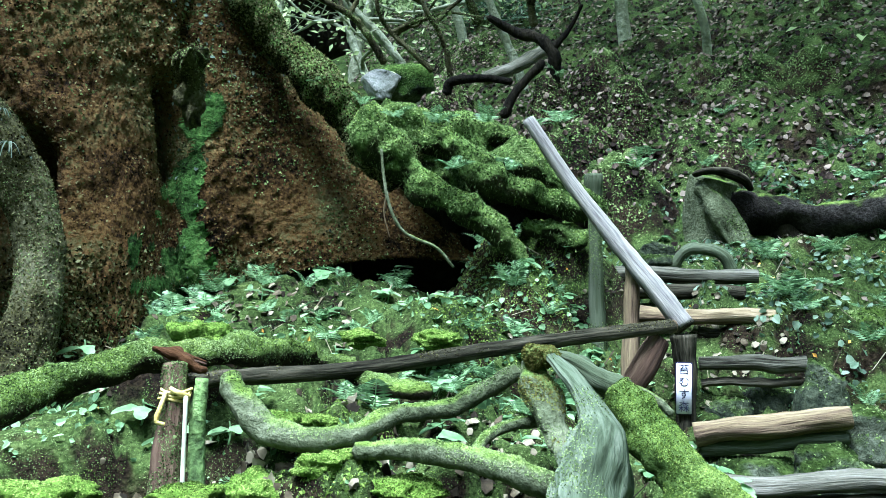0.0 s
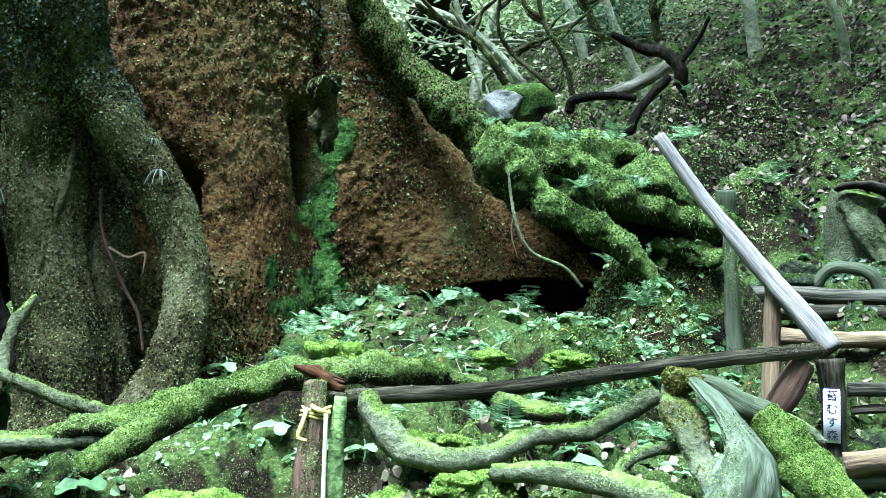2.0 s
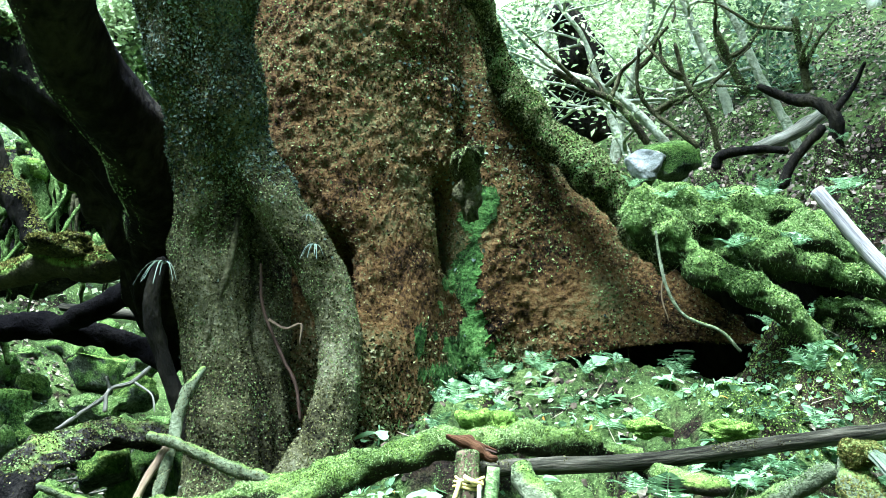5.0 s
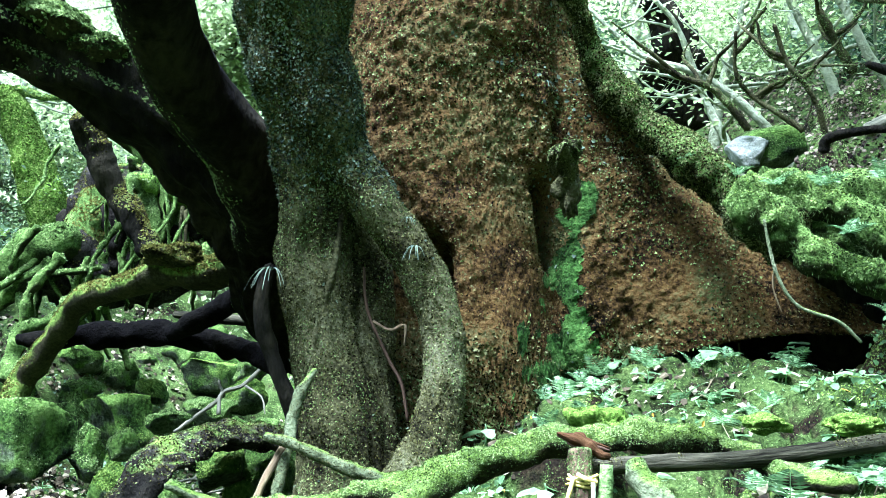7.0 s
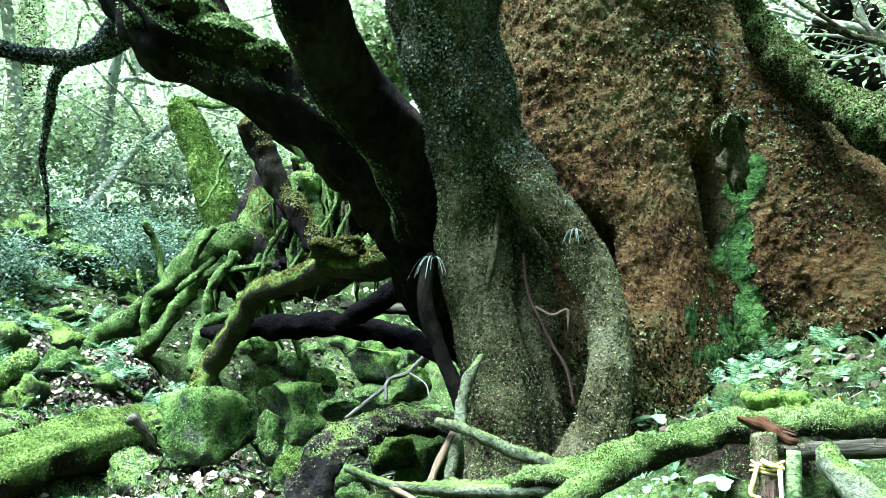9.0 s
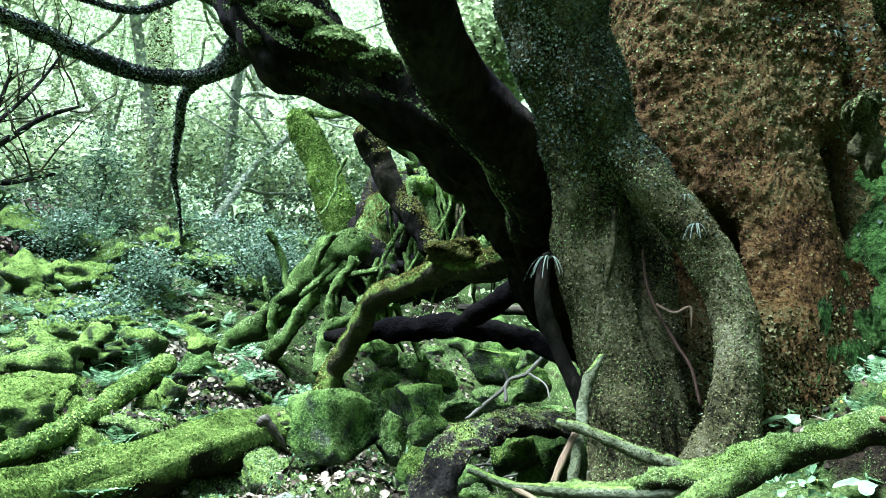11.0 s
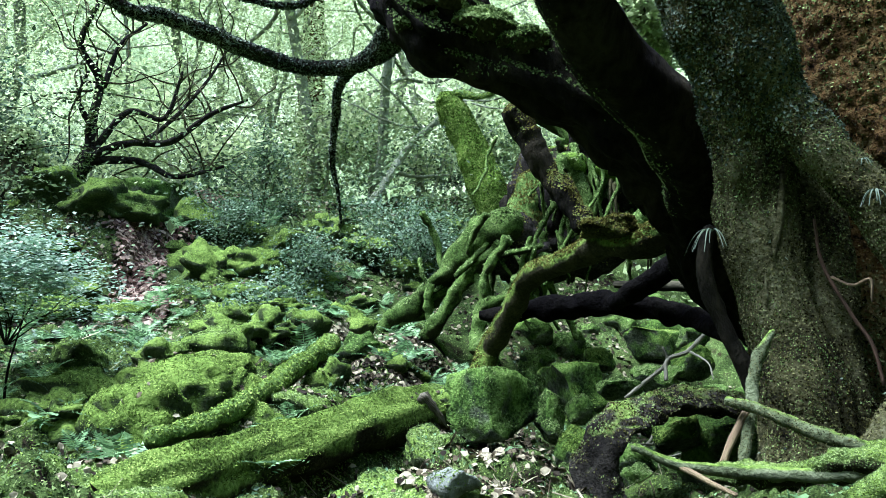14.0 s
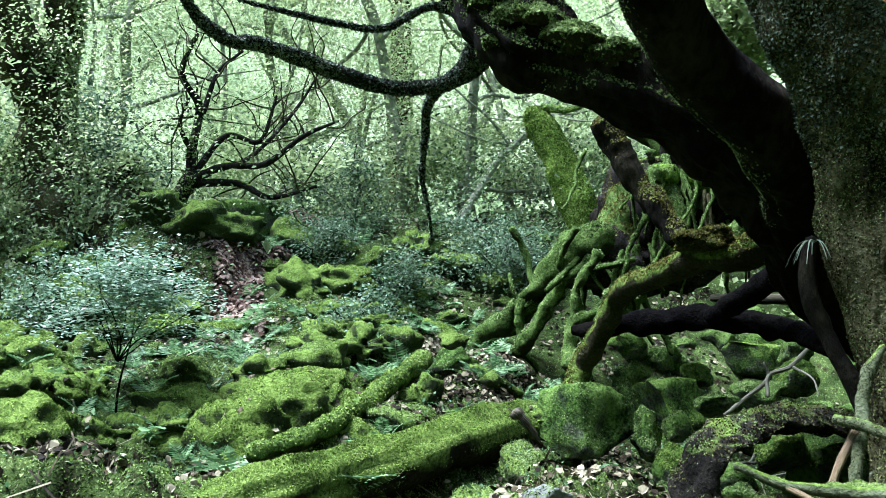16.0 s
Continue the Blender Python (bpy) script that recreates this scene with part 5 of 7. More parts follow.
STK = [root("stem", [((-0.92, 2.87, 1.66), 0.013), ((-0.97, 2.83, 1.55), 0.022), ((-0.97, 2.77, 1.43), 0.020), ((-0.97, 2.70, 1.33), 0.019), ((-0.98, 2.63, 1.18), 0.018)], MOSSY_WOOD, stick, sides=12, rough=0.3, seed=85),
       root("fork", [((-1.03, 2.70, 1.44), 0.014), ((-0.91, 2.68, 1.41), 0.020), ((-0.78, 2.66, 1.36), 0.021), ((-0.65, 2.63, 1.33), 0.022), ((-0.51, 2.60, 1.28), 0.022)], MOSSY_WOOD, stick, sides=12, rough=0.3, seed=86),
       root("fork", [((-0.97, 2.75, 1.42), 0.016), ((-1.01, 2.69, 1.33), 0.014), ((-1.04, 2.64, 1.23), 0.012)], WOOD_TAN, stick, sides=10, seed=87)]
fuzz(stick, STK[:2], 5000, patchy(0.12, 4, -0.1, 0.3), (0.003, 0.007), MOSS_OLIVE)
low_stick = thing("dead_branch", (-1.4, 2.4, 1.1), "bleached broken branch lying low", "branch")
root("stem", [((-1.24, 2.44, 1.31), 0.013), ((-1.12, 2.48, 1.26), 0.016), ((-0.96, 2.49, 1.25), 0.020), ((-0.75, 2.50, 1.25), 0.021), ((-0.58, 2.49, 1.27), 0.021)], MOSSY_WOOD, low_stick, sides=10, rough=0.3, seed=88)
root("fork", [((-1.12, 2.48, 1.26), 0.011), ((-1.02, 2.46, 1.22), 0.009), ((-0.93, 2.44, 1.19), 0.007)], WOOD_TAN, low_stick, sides=8, seed=89)

twigs = thing("dead_branch", (-3.14, 7.40, 1.34), "bleached dead twigs lying among the boulders", "branch")
for pts in ([((-3.31, 6.89, 1.20), 0.031), ((-3.22, 7.15, 1.34), 0.032), ((-3.13, 7.41, 1.49), 0.038), ((-3.15, 7.40, 1.64), 0.016)], [((-3.10, 7.31, 1.34), 0.032), ((-3.12, 7.41, 1.52), 0.032), ((-3.03, 7.67, 1.59), 0.039), ((-2.91, 7.82, 1.75), 0.034)], [((-3.00, 7.68, 1.59), 0.022), ((-2.79, 7.54, 1.49), 0.016), ((-2.72, 7.46, 1.34), 0.011)]):
    root("stem", [(q, r * 0.55) for q, r in pts], WOOD_GREY, twigs, sides=8, rough=0.3, seed=90)
rw = np.random.default_rng(64)
for k in range(14):
    x, y = rw.uniform(-3.6, -2.3), rw.uniform(6.4, 8.2)
    root("stem", wander((x, y, on_ground(x, y) + 0.12), (rw.normal(), rw.normal() * 0.6, rw.uniform(-0.1, 0.5)), rw.uniform(0.35, 0.9), 0.014, 0.004, rw, 0.4, 0.0, 6), WOOD_GREY, twigs, sides=6, per=4, seed=k)

# ---------------- roots in front of the cedar ----------------
fore = thing("surface_root", (-0.2, 2.5, 1.0), "long surface root draped with moss", "root")
FORE = [root("root", [((-1.06, 2.56, 1.23), 0.030), ((-0.79, 2.54, 1.25), 0.039), ((-0.55, 2.49, 1.31), 0.041), ((-0.30, 2.48, 1.39), 0.041), ((-0.33, 2.47, 1.39), 0.044), ((-0.14, 2.49, 1.44), 0.041), ((0.01, 2.55, 1.45), 0.038), ((0.17, 2.64, 1.46), 0.043), ((0.36, 2.77, 1.45), 0.042), ((0.55, 2.89, 1.39), 0.032)], MOSS_SHADE_LIMB, fore, sides=30, per=20, rough=0.55, seed=91),
        root("root", [((-0.30, 2.47, 1.40), 0.037), ((-0.39, 2.40, 1.34), 0.043), ((-0.50, 2.32, 1.28), 0.042), ((-0.58, 2.25, 1.22), 0.038)], MOSS_SHADE_LIMB, fore, sides=18, per=12, rough=0.3, seed=92)]
fuzz(fore, FORE, 70000, lambda p, n: step(-0.1, 0.6, n[:, 2]) * step(-0.5, 0.2, fbm(p, 0.1, 2, 4)), (0.003, 0.0075), MOSS_BLADE_BRIGHT, label="yellow-green moss")
fuzz(fore, FORE, 80000, lambda p, n: step(-0.8, 0.2, n[:, 2]), (0.003, 0.0075), MOSS_BLADE, label="hanging yellow-green moss")
twist = thing("surface_root", (0.7, 2.3, 0.9), "twisting bare roots with grey bark", "root")
TWI = [root("root", [((0.87, 2.13, 1.44), 0.022), ((0.79, 2.15, 1.39), 0.025), ((0.67, 2.13, 1.34), 0.026), ((0.54, 2.11, 1.33), 0.027), ((0.41, 2.09, 1.28), 0.029), ((0.30, 2.10, 1.27), 0.032), ((0.20, 2.17, 1.30), 0.036), ((0.14, 2.23, 1.36), 0.033), ((0.12, 2.29, 1.41), 0.028)], MOSSY_WOOD, twist, sides=18, per=12, rough=0.25, seed=93),
       root("root", [((0.41, 2.03, 1.25), 0.020), ((0.53, 1.98, 1.26), 0.028), ((0.65, 1.91, 1.25), 0.031), ((0.72, 1.83, 1.24), 0.031), ((0.79, 1.80, 1.21), 0.032), ((0.87, 1.76, 1.19), 0.032)], MOSSY_WOOD, twist, sides=18, per=12, rough=0.22, seed=94),
       root("root", [((0.67, 1.91, 1.26), 0.014), ((0.73, 1.95, 1.30), 0.014), ((0.81, 1.97, 1.32), 0.015), ((0.89, 1.99, 1.32), 0.015)], MOSSY_WOOD, twist, sides=12, seed=95),
       root("root", [((0.55, 2.84, 1.38), 0.039), ((0.65, 2.71, 1.34), 0.034), ((0.75, 2.58, 1.34), 0.026)], MOSS_SHADE_LIMB, twist, sides=14, rough=0.3, seed=96)]
fuzz(twist, TWI, 36000, lambda p, n: step(0.2, 0.7, n[:, 2] + 0.7 * fbm(p, 0.2, 2, 3)), (0.003, 0.007), MOSS_BLADE)

# ---------------- split stump beside the steps ----------------
split = thing("split_stump", (1.0, 2.0, 0.7), "split weathered stump, pale wood with moss", "stump")
SPL = [root("slab", [((0.89, 1.96, 1.49), 0.022), ((0.92, 1.9, 1.44), 0.034), ((0.94, 1.84, 1.38), 0.050), ((0.94, 1.79, 1.32), 0.078), ((0.91, 1.75, 1.26), 0.098), ((0.88, 1.72, 1.2), 0.105), ((0.85, 1.68, 1.15), 0.110)], WOOD_SMOOTH, split, "smooth bare grey-green wood", sides=36, per=14, rough=0.22, flat=0.42, grain=0.2, seed=101),
       root("slab", [((0.86, 2.02, 1.47), 0.030), ((0.86, 1.99, 1.43), 0.045), ((0.87, 1.94, 1.37), 0.046), ((0.88, 1.89, 1.31), 0.036), ((0.88, 1.82, 1.25), 0.030)], MOSSY_WOOD, split, "prong of grey wood with moss at its edge", sides=24, per=10, rough=0.3, flat=0.6, grain=0.15, seed=102),
       root("mossy_side", [((1.09, 1.99, 1.4), 0.040), ((1.13, 1.94, 1.34), 0.058), ((1.15, 1.87, 1.28), 0.060), ((1.19, 1.81, 1.22), 0.064), ((1.22, 1.76, 1.16), 0.068), ((1.23, 1.7, 1.1), 0.070)], MOSS_SHADE_PAD, split, "side padded with moss", sides=36, per=18, rough=0.55, seed=103),
       root("root", [((1.19, 2.19, 1.38), 0.015), ((1.25, 2.15, 1.38), 0.015), ((1.30, 2.12, 1.35), 0.014), ((1.33, 2.10, 1.32), 0.012)], MOSSY_WOOD, split, sides=10, seed=104),
       root("ridge", [((0.89, 2.05, 1.49), 0.028), ((0.97, 2.04, 1.47), 0.042), ((1.04, 2.02, 1.43), 0.048), ((1.11, 1.99, 1.39), 0.045), ((1.16, 1.94, 1.32), 0.040), ((1.2, 1.89, 1.25), 0.036)], WOOD_GREEN, split, "grey-green ridge of weathered wood", sides=24, per=10, rough=0.3, grain=0.2, flat=0.7, seed=106)]
SPL.append(root("knob", [((0.85, 1.98, 1.46), 0.022), ((0.87, 1.99, 1.48), 0.040), ((0.91, 1.98, 1.49), 0.028)], MOSS_SHADE_PAD, split, "golden moss on the top", sides=18, rough=0.5, seed=105))
fuzz(split, SPL[5:6], 5000, None, (0.004, 0.010), MOSS_GOLD)
fuzz(split, SPL[1:2], 5000, patchy(0.1, 14, 0.1, 0.4), (0.004, 0.010), MOSS_GOLD)
fuzz(split, SPL[2:3], 36000, lambda p, n: step(-0.3, 0.4, n[:, 2] + 0.4 * fbm(p, 0.15, 2, 5)), (0.003, 0.007), MOSS_BLADE_BRIGHT)
fuzz(split, SPL[:2], 16000, lambda p, n: step(0.25, 0.5, fbm(p, 0.16, 2, 6)), (0.003, 0.007), MOSS_BLADE)

# ---------------- rails, posts and sign ----------------
def log_rail(name, pts, mat, label, category="rail", end=None, **kw):
    base = thing(name, pts[-1][0], label, category)
    g = root("pole", pts, mat, base, **kw)
    if end:
        a, b = np.array(pts[-2][0]), np.array(pts[-1][0])
        d = (b - a) / np.linalg.norm(b - a)
        root("cut_end", [(tuple(b - d * 0.004), pts[-1][1] * 0.93), (tuple(b + d * 0.008), pts[-1][1] * 0.93)], end, ROOTS[-1], sides=16, per=2, rough=0.05, cap=0.02)
    return base, g


log_rail("handrail", [((1.60, 3.83, 2.56), 0.032), ((1.77, 3.70, 2.24), 0.036), ((1.94, 3.54, 1.94), 0.041), ((2.04, 3.41, 1.75), 0.046), ((2.15, 3.29, 1.55), 0.048)], WOOD_PALE, "barkless weathered grey pole used as a handrail", end=WOOD_DARK, sides=20, per=14, rough=0.08, grain=0.06, seed=111, cap=0.05)
low_rail, low_g = log_rail("lower_rail", [((-0.03, 2.41, 1.38), 0.023), ((0.17, 2.54, 1.39), 0.026), ((0.49, 2.75, 1.39), 0.027), ((0.85, 2.92, 1.42), 0.027), ((1.29, 3.09, 1.47), 0.029), ((1.67, 3.19, 1.51), 0.032), ((2.06, 3.25, 1.55), 0.031)], WOOD_DARK, "long dark pole laid as a low rail", end=WOOD_TAN, sides=18, per=12, rough=0.1, grain=0.08, seed=112, cap=0.05)


fuzz(low_rail, low_g, 9000, patchy(0.18, 9, 0.0, 0.4, up=0.2), (0.004, 0.010), MOSS_OLIVE)


def post(pts, mat, label, seed, **kw):
    base = thing("post", pts[-1][0], label, "post", "posts of the rail")
    return base, root("stake", pts, mat, base, sides=16, per=10, rough=0.12, grain=0.12, seed=seed, cap=0.1, **kw)


tall_post, tall_g = post([((1.98, 3.84, 2.09), 0.032), ((1.99, 3.84, 1.76), 0.038), ((1.99, 3.81, 1.47), 0.044), ((1.98, 3.77, 1.19), 0.046)], WOOD_GREEN, "tall mossy stake beside the steps", 121)
fuzz(tall_post, tall_g, 9000, patchy(0.2, 5, -0.2, 0.3), (0.004, 0.010), MOSS_BLADE)
post([((2.01, 3.51, 1.83), 0.036), ((2.00, 3.50, 1.59), 0.038), ((1.97, 3.46, 1.23), 0.041)], WOOD_TAN, "brown split stake under the handrail", 122)
sign_post, g = post([((2.15, 3.31, 1.51), 0.064), ((2.16, 3.30, 1.34), 0.048), ((2.13, 3.25, 1.10), 0.042), ((2.11, 3.21, 0.91), 0.045)], WOOD_DARK, "dark broken post that carries the sign", 123)
post([((2.01, 3.28, 1.49), 0.052), ((1.93, 3.27, 1.37), 0.057), ((1.85, 3.28, 1.25), 0.051)], WOOD_BROWN, "leaning piece of brown split wood", 124)
rope_post, g = post([((-0.02, 2.36, 1.44), 0.027), ((-0.02, 2.33, 1.32), 0.032), ((-0.03, 2.31, 1.20), 0.038), ((-0.03, 2.27, 1.06), 0.041)], WOOD_BROWN, "short mossy brown post tied with yellow rope", 125)
fuzz(rope_post, g, 9000, patchy(0.12, 4, 0, 0.4), (0.003, 0.008), MOSS_BLADE)
post([((0.05, 2.36, 1.40), 0.018), ((0.04, 2.33, 1.25), 0.021), ((0.05, 2.29, 1.05), 0.022)], MOSS, "thin stake coated in green moss", 126)
cane = thing("cane", (0.01, 2.21, 1.07), "thin pale straight cane", "cane")
root("rod", [((0.01, 2.28, 1.36), 0.006), ((0.01, 2.25, 1.21), 0.006), ((0.01, 2.21, 1.06), 0.007)], POLE_PALE, cane, sides=10, rough=0.03)
rope = thing("rope", (-0.02, 2.34, 1.37), "yellow rope wound and knotted round the post", "rope")
c = np.array((-0.02, 2.34, 1.36))
for k in range(3):
    ring = [(tuple(c + [0.038 * math.cos(q) + 0.003 * k, 0.038 * math.sin(q), 0.011 * (k - 1) + 0.004 * math.sin(2 * q + k)]), 0.0042) for q in np.linspace(0, 2 * np.pi, 11)]
    root("coil", ring, ROPE, rope, sides=8, per=4, rough=0.15)
root("tail", [((-0.04, 2.30, 1.37), 0.006), ((-0.05, 2.29, 1.34), 0.006), ((-0.06, 2.28, 1.30), 0.006), ((-0.04, 2.28, 1.29), 0.005)], ROPE, rope, sides=8, rough=0.15)
root("tail", [((-0.03, 2.30, 1.38), 0.006), ((-0.01, 2.29, 1.37), 0.008), ((0.02, 2.30, 1.36), 0.006)], ROPE, rope, sides=8, rough=0.15)
chip = thing("broken_wood", (0.01, 2.39, 1.43), "splintered piece of red rotten wood", "wood")
root("splinter", [((-0.08, 2.40, 1.48), 0.006), ((-0.02, 2.40, 1.46), 0.019), ((0.03, 2.39, 1.43), 0.018), ((0.06, 2.39, 1.42), 0.010)], WOOD_RED, chip, sides=10, rough=0.5, seed=131)
rc = np.random.default_rng(6)
for k in range(7):
    a, b = np.array((-0.08, 2.40, 1.48)), np.array((0.06, 2.39, 1.42))
    s, e = sorted(rc.uniform(0, 1, 2))
    o = rc.normal(size=3) * [0.004, 0.008, 0.009]
    root("splinter", [(tuple(a + (b - a) * s + o), 0.002), (tuple(a + (b - a) * (s + e) / 2 + o), 0.008), (tuple(a + (b - a) * (e + 0.08) + o * 1.5), 0.002)], WOOD_RED if k % 2 else WOOD_BROWN, chip, sides=6, per=5, rough=0.4, seed=140 + k)


def bevel_box(size, bevel=0.004):
    bm = bmesh.new()
    bmesh.ops.create_cube(bm, size=1.0)
    bmesh.ops.scale(bm, vec=size, verts=bm.verts)
    bmesh.ops.bevel(bm, geom=bm.edges[:], offset=bevel, segments=2, affect="EDGES")
    v = np.array([q.co[:] for q in bm.verts])
    f3 = [[q.index for q in g.verts] for g in bm.faces if len(g.verts) == 3]
    f4 = [[q.index for q in g.verts] for g in bm.faces if len(g.verts) == 4]
    bm.free()
    return v, [np.array(b) for b in (f4, f3) if b]


sign = thing("sign", (2.10, 3.21, 1.17), "white sign with four dark characters, on a post", "sign")
sc = np.array((2.10, 3.22, 1.28))
face = math.atan2(sc[0], sc[1])
turn_s = pose(sc[0], sc[1], sc[2], 0, 0, -math.degrees(face))
bw, bh = 0.073, 0.230


def placed(geo, m):
    mm = np.array(m)
    return geo[0] @ mm[:3, :3].T + mm[:3, 3], geo[1]


part("board", placed(bevel_box((bw, 0.012, bh), 0.004), turn_s), SIGN_INK, sign, "dark edging")
panel = part("panel", placed(bevel_box((bw * 0.88, 0.006, bh * 0.95), 0.002), turn_s @ pose(0, -0.006, 0)), SIGN_WHITE, sign, "white painted panel")
for k, ch in enumerate("\u82d4\u3080\u3059\u68ee"):
    cu = bpy.data.curves.new("character", "FONT")
    cu.body, cu.size, cu.align_x, cu.align_y, cu.extrude = ch, bh * 0.21, "CENTER", "CENTER", 0.0006
    ob = new("character", cu)
    ob.matrix_world = turn_s @ pose(0, -0.0105, bh * (0.355 - 0.236 * k)) @ pose(0, 0, 0, 90, 0, 0)
    deps = bpy.context.evaluated_depsgraph_get()
    me = bpy.data.meshes.new_from_object(ob.evaluated_get(deps))
    m = ob.matrix_world.copy()
    bpy.data.objects.remove(ob)
    me.transform(m)
    me.materials.clear()
    me.materials.append(SIGN_INK)
    part("character", me, SIGN_INK, panel)

# ---------------- log steps ----------------
def log_step(a, b, r, seed, mat=WOOD_TAN, label="split log laid as a step", flat=0.8):
    a, b = np.array(a), np.array(b)
    base = thing("step", tuple((a + b) / 2 - [0, 0, r]), label, "step", "log steps")
    mid = [(tuple(a + (b - a) * t + [0, 0, 0.006 * math.sin(9 * t + seed)]), r * (1 + 0.06 * math.sin(5 * t + seed))) for t in (0, 0.25, 0.5, 0.75, 1)]
    root("log", mid, mat, base, sides=20, per=12, rough=0.12, grain=0.18, seed=seed, flat=flat, cap=0.04)
    return base


log_step((2.37, 4.34, 1.83), (3.05, 3.95, 1.82), 0.050, 201, WOOD_GREY)
log_step((2.27, 4.34, 1.73), (2.97, 3.96, 1.73), 0.056, 202, WOOD_DARK, "dark rotting log under a step")
log_step((2.26, 3.89, 1.59), (2.84, 3.55, 1.60), 0.055, 203)
log_step((2.54, 3.77, 1.51), (2.85, 3.61, 1.51), 0.037, 204, WOOD_DARK, "dark log under a step")
log_step((2.29, 3.39, 1.38), (2.69, 3.15, 1.39), 0.044, 205, WOOD_GREY)
log_step((2.31, 3.40, 1.29), (2.68, 3.17, 1.31), 0.025, 206, WOOD_DARK, "thin mossy board under a step")
log_step((2.04, 3.05, 1.11), (2.54, 2.73, 1.21), 0.058, 207)
log_step((2.08, 3.07, 1.05), (2.56, 2.77, 1.13), 0.048, 208, WOOD_GREEN, "mossy log under a step")
log_step((1.91, 2.68, 0.97), (2.40, 2.34, 1.05), 0.050, 209, WOOD_GREY)
log_step((1.90, 2.70, 0.88), (2.41, 2.35, 0.97), 0.045, 210, WOOD_DARK, "dark log under a step")
for k, (q, sx, sz) in enumerate((((2.70, 3.07, 1.29), 0.111, 0.133), ((2.69, 2.79, 1.15), 0.121, 0.095), ((2.45, 2.71, 1.03), 0.150, 0.090), ((2.83, 4.70, 1.98), 0.164, 0.089), ((2.96, 3.65, 1.49), 0.095, 0.083), ((2.65, 3.37, 1.26), 0.116, 0.087), ((2.26, 2.93, 0.98), 0.178, 0.076), ((2.41, 3.41, 1.17), 0.142, 0.085))):
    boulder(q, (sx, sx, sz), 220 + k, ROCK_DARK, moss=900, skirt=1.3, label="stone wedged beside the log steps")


# ---------------- hillside on the right ----------------
cut = thing("cut_stump", (3.61, 5.14, 2.08), "leaning sawn stump with grey-green wood", "stump")
CUT = [root("stump", [((3.66, 5.24, 1.97), 0.251), ((3.64, 5.22, 2.25), 0.225), ((3.61, 5.21, 2.48), 0.199), ((3.62, 5.18, 2.59), 0.182)], MOSSY_WOOD, cut, sides=24, rough=0.14, grain=0.2, seed=301, cap=0.1),
       root("rim", [((3.42, 5.12, 2.60), 0.03), ((3.48, 5.02, 2.615), 0.055), ((3.58, 4.95, 2.60), 0.06), ((3.68, 4.92, 2.55), 0.05), ((3.74, 4.92, 2.49), 0.03)], WOOD_DARK, cut, "dark curled lip of the stump", sides=18, per=10, rough=0.35, flat=0.55, seed=302)]
windfall = thing("fallen_log", (4.20, 4.79, 2.20), "fallen trunk with patchy moss on the hillside", "log")
WIN = [root("trunk", [((3.72, 5.08, 2.44), 0.095), ((3.85, 5.00, 2.33), 0.146), ((4.03, 4.92, 2.33), 0.130), ((4.20, 4.78, 2.28), 0.113), ((4.41, 4.59, 2.31), 0.121), ((4.69, 4.44, 2.39), 0.132)], MOSSY_DARK, windfall, sides=22, per=14, rough=0.4, seed=303),
       root("root", [((3.95, 5.06, 2.30), 0.131), ((4.05, 4.98, 2.19), 0.131), ((4.11, 4.88, 2.07), 0.087), ((4.17, 4.84, 1.99), 0.043)], BARK_DARK, windfall, sides=10, seed=304)]
fuzz(windfall, WIN, 5000, patchy(0.3, 3, -0.1, 0.3, up=0.2), (0.015, 0.03), MOSS_BLADE)
CUT.append(root("flare", [((3.52, 5.15, 2.51), 0.128), ((3.59, 5.06, 2.34), 0.152), ((3.67, 4.97, 2.13), 0.143), ((3.72, 4.89, 1.91), 0.125)], MOSSY_WOOD, cut, "twisted mossy flare of the stump", sides=22, per=12, rough=0.25, grain=0.3, flat=0.6, seed=306))
fuzz(cut, [CUT[2]], 6000, patchy(0.25, 8, -0.1, 0.4), (0.008, 0.02), MOSS_BLADE)
knee = thing("surface_root", (3.03, 4.46, 1.91), "small arched root beside the steps", "root")
root("root", [((2.89, 4.55, 1.90), 0.037), ((2.95, 4.50, 2.00), 0.037), ((3.05, 4.44, 2.01), 0.037), ((3.13, 4.38, 1.97), 0.040), ((3.18, 4.36, 1.88), 0.040)], WOOD_GREEN, knee, sides=10, seed=305)

pale = boulder((2.55, 10.6, 4.59), (0.44, 0.4, 0.34), 311, GULLY_ROCK, 7000, "boulder with one pale bare flat face", level=4, facets=9, rough=0.15)
slabv, slabf = block((0, 0, 0), (0.24, 0.09, 0.2), 323, 4, 0.12)
slabv = slabv @ np.array(Euler((-0.5, 0.6, -0.7)).to_matrix()).T + np.array((2.3, 10.38, 4.51))
part("bare_face", (slabv, slabf), ROCK_PALE, pale, "pale bare rock face")
for k, (q, sx, sz) in enumerate((((3.34, 3.45, 1.62), 0.162, 0.110),)):
    boulder((q[0], q[1], q[2] - sz * 0.3), (sx * 1.1, sx * 0.9, sz * 0.62), 330 + k, MOSS, moss=int(6000 + 9000 * sx), label="root mound on the hillside under green moss", rough=0.5, facets=3, category="mound", skirt=1.6)
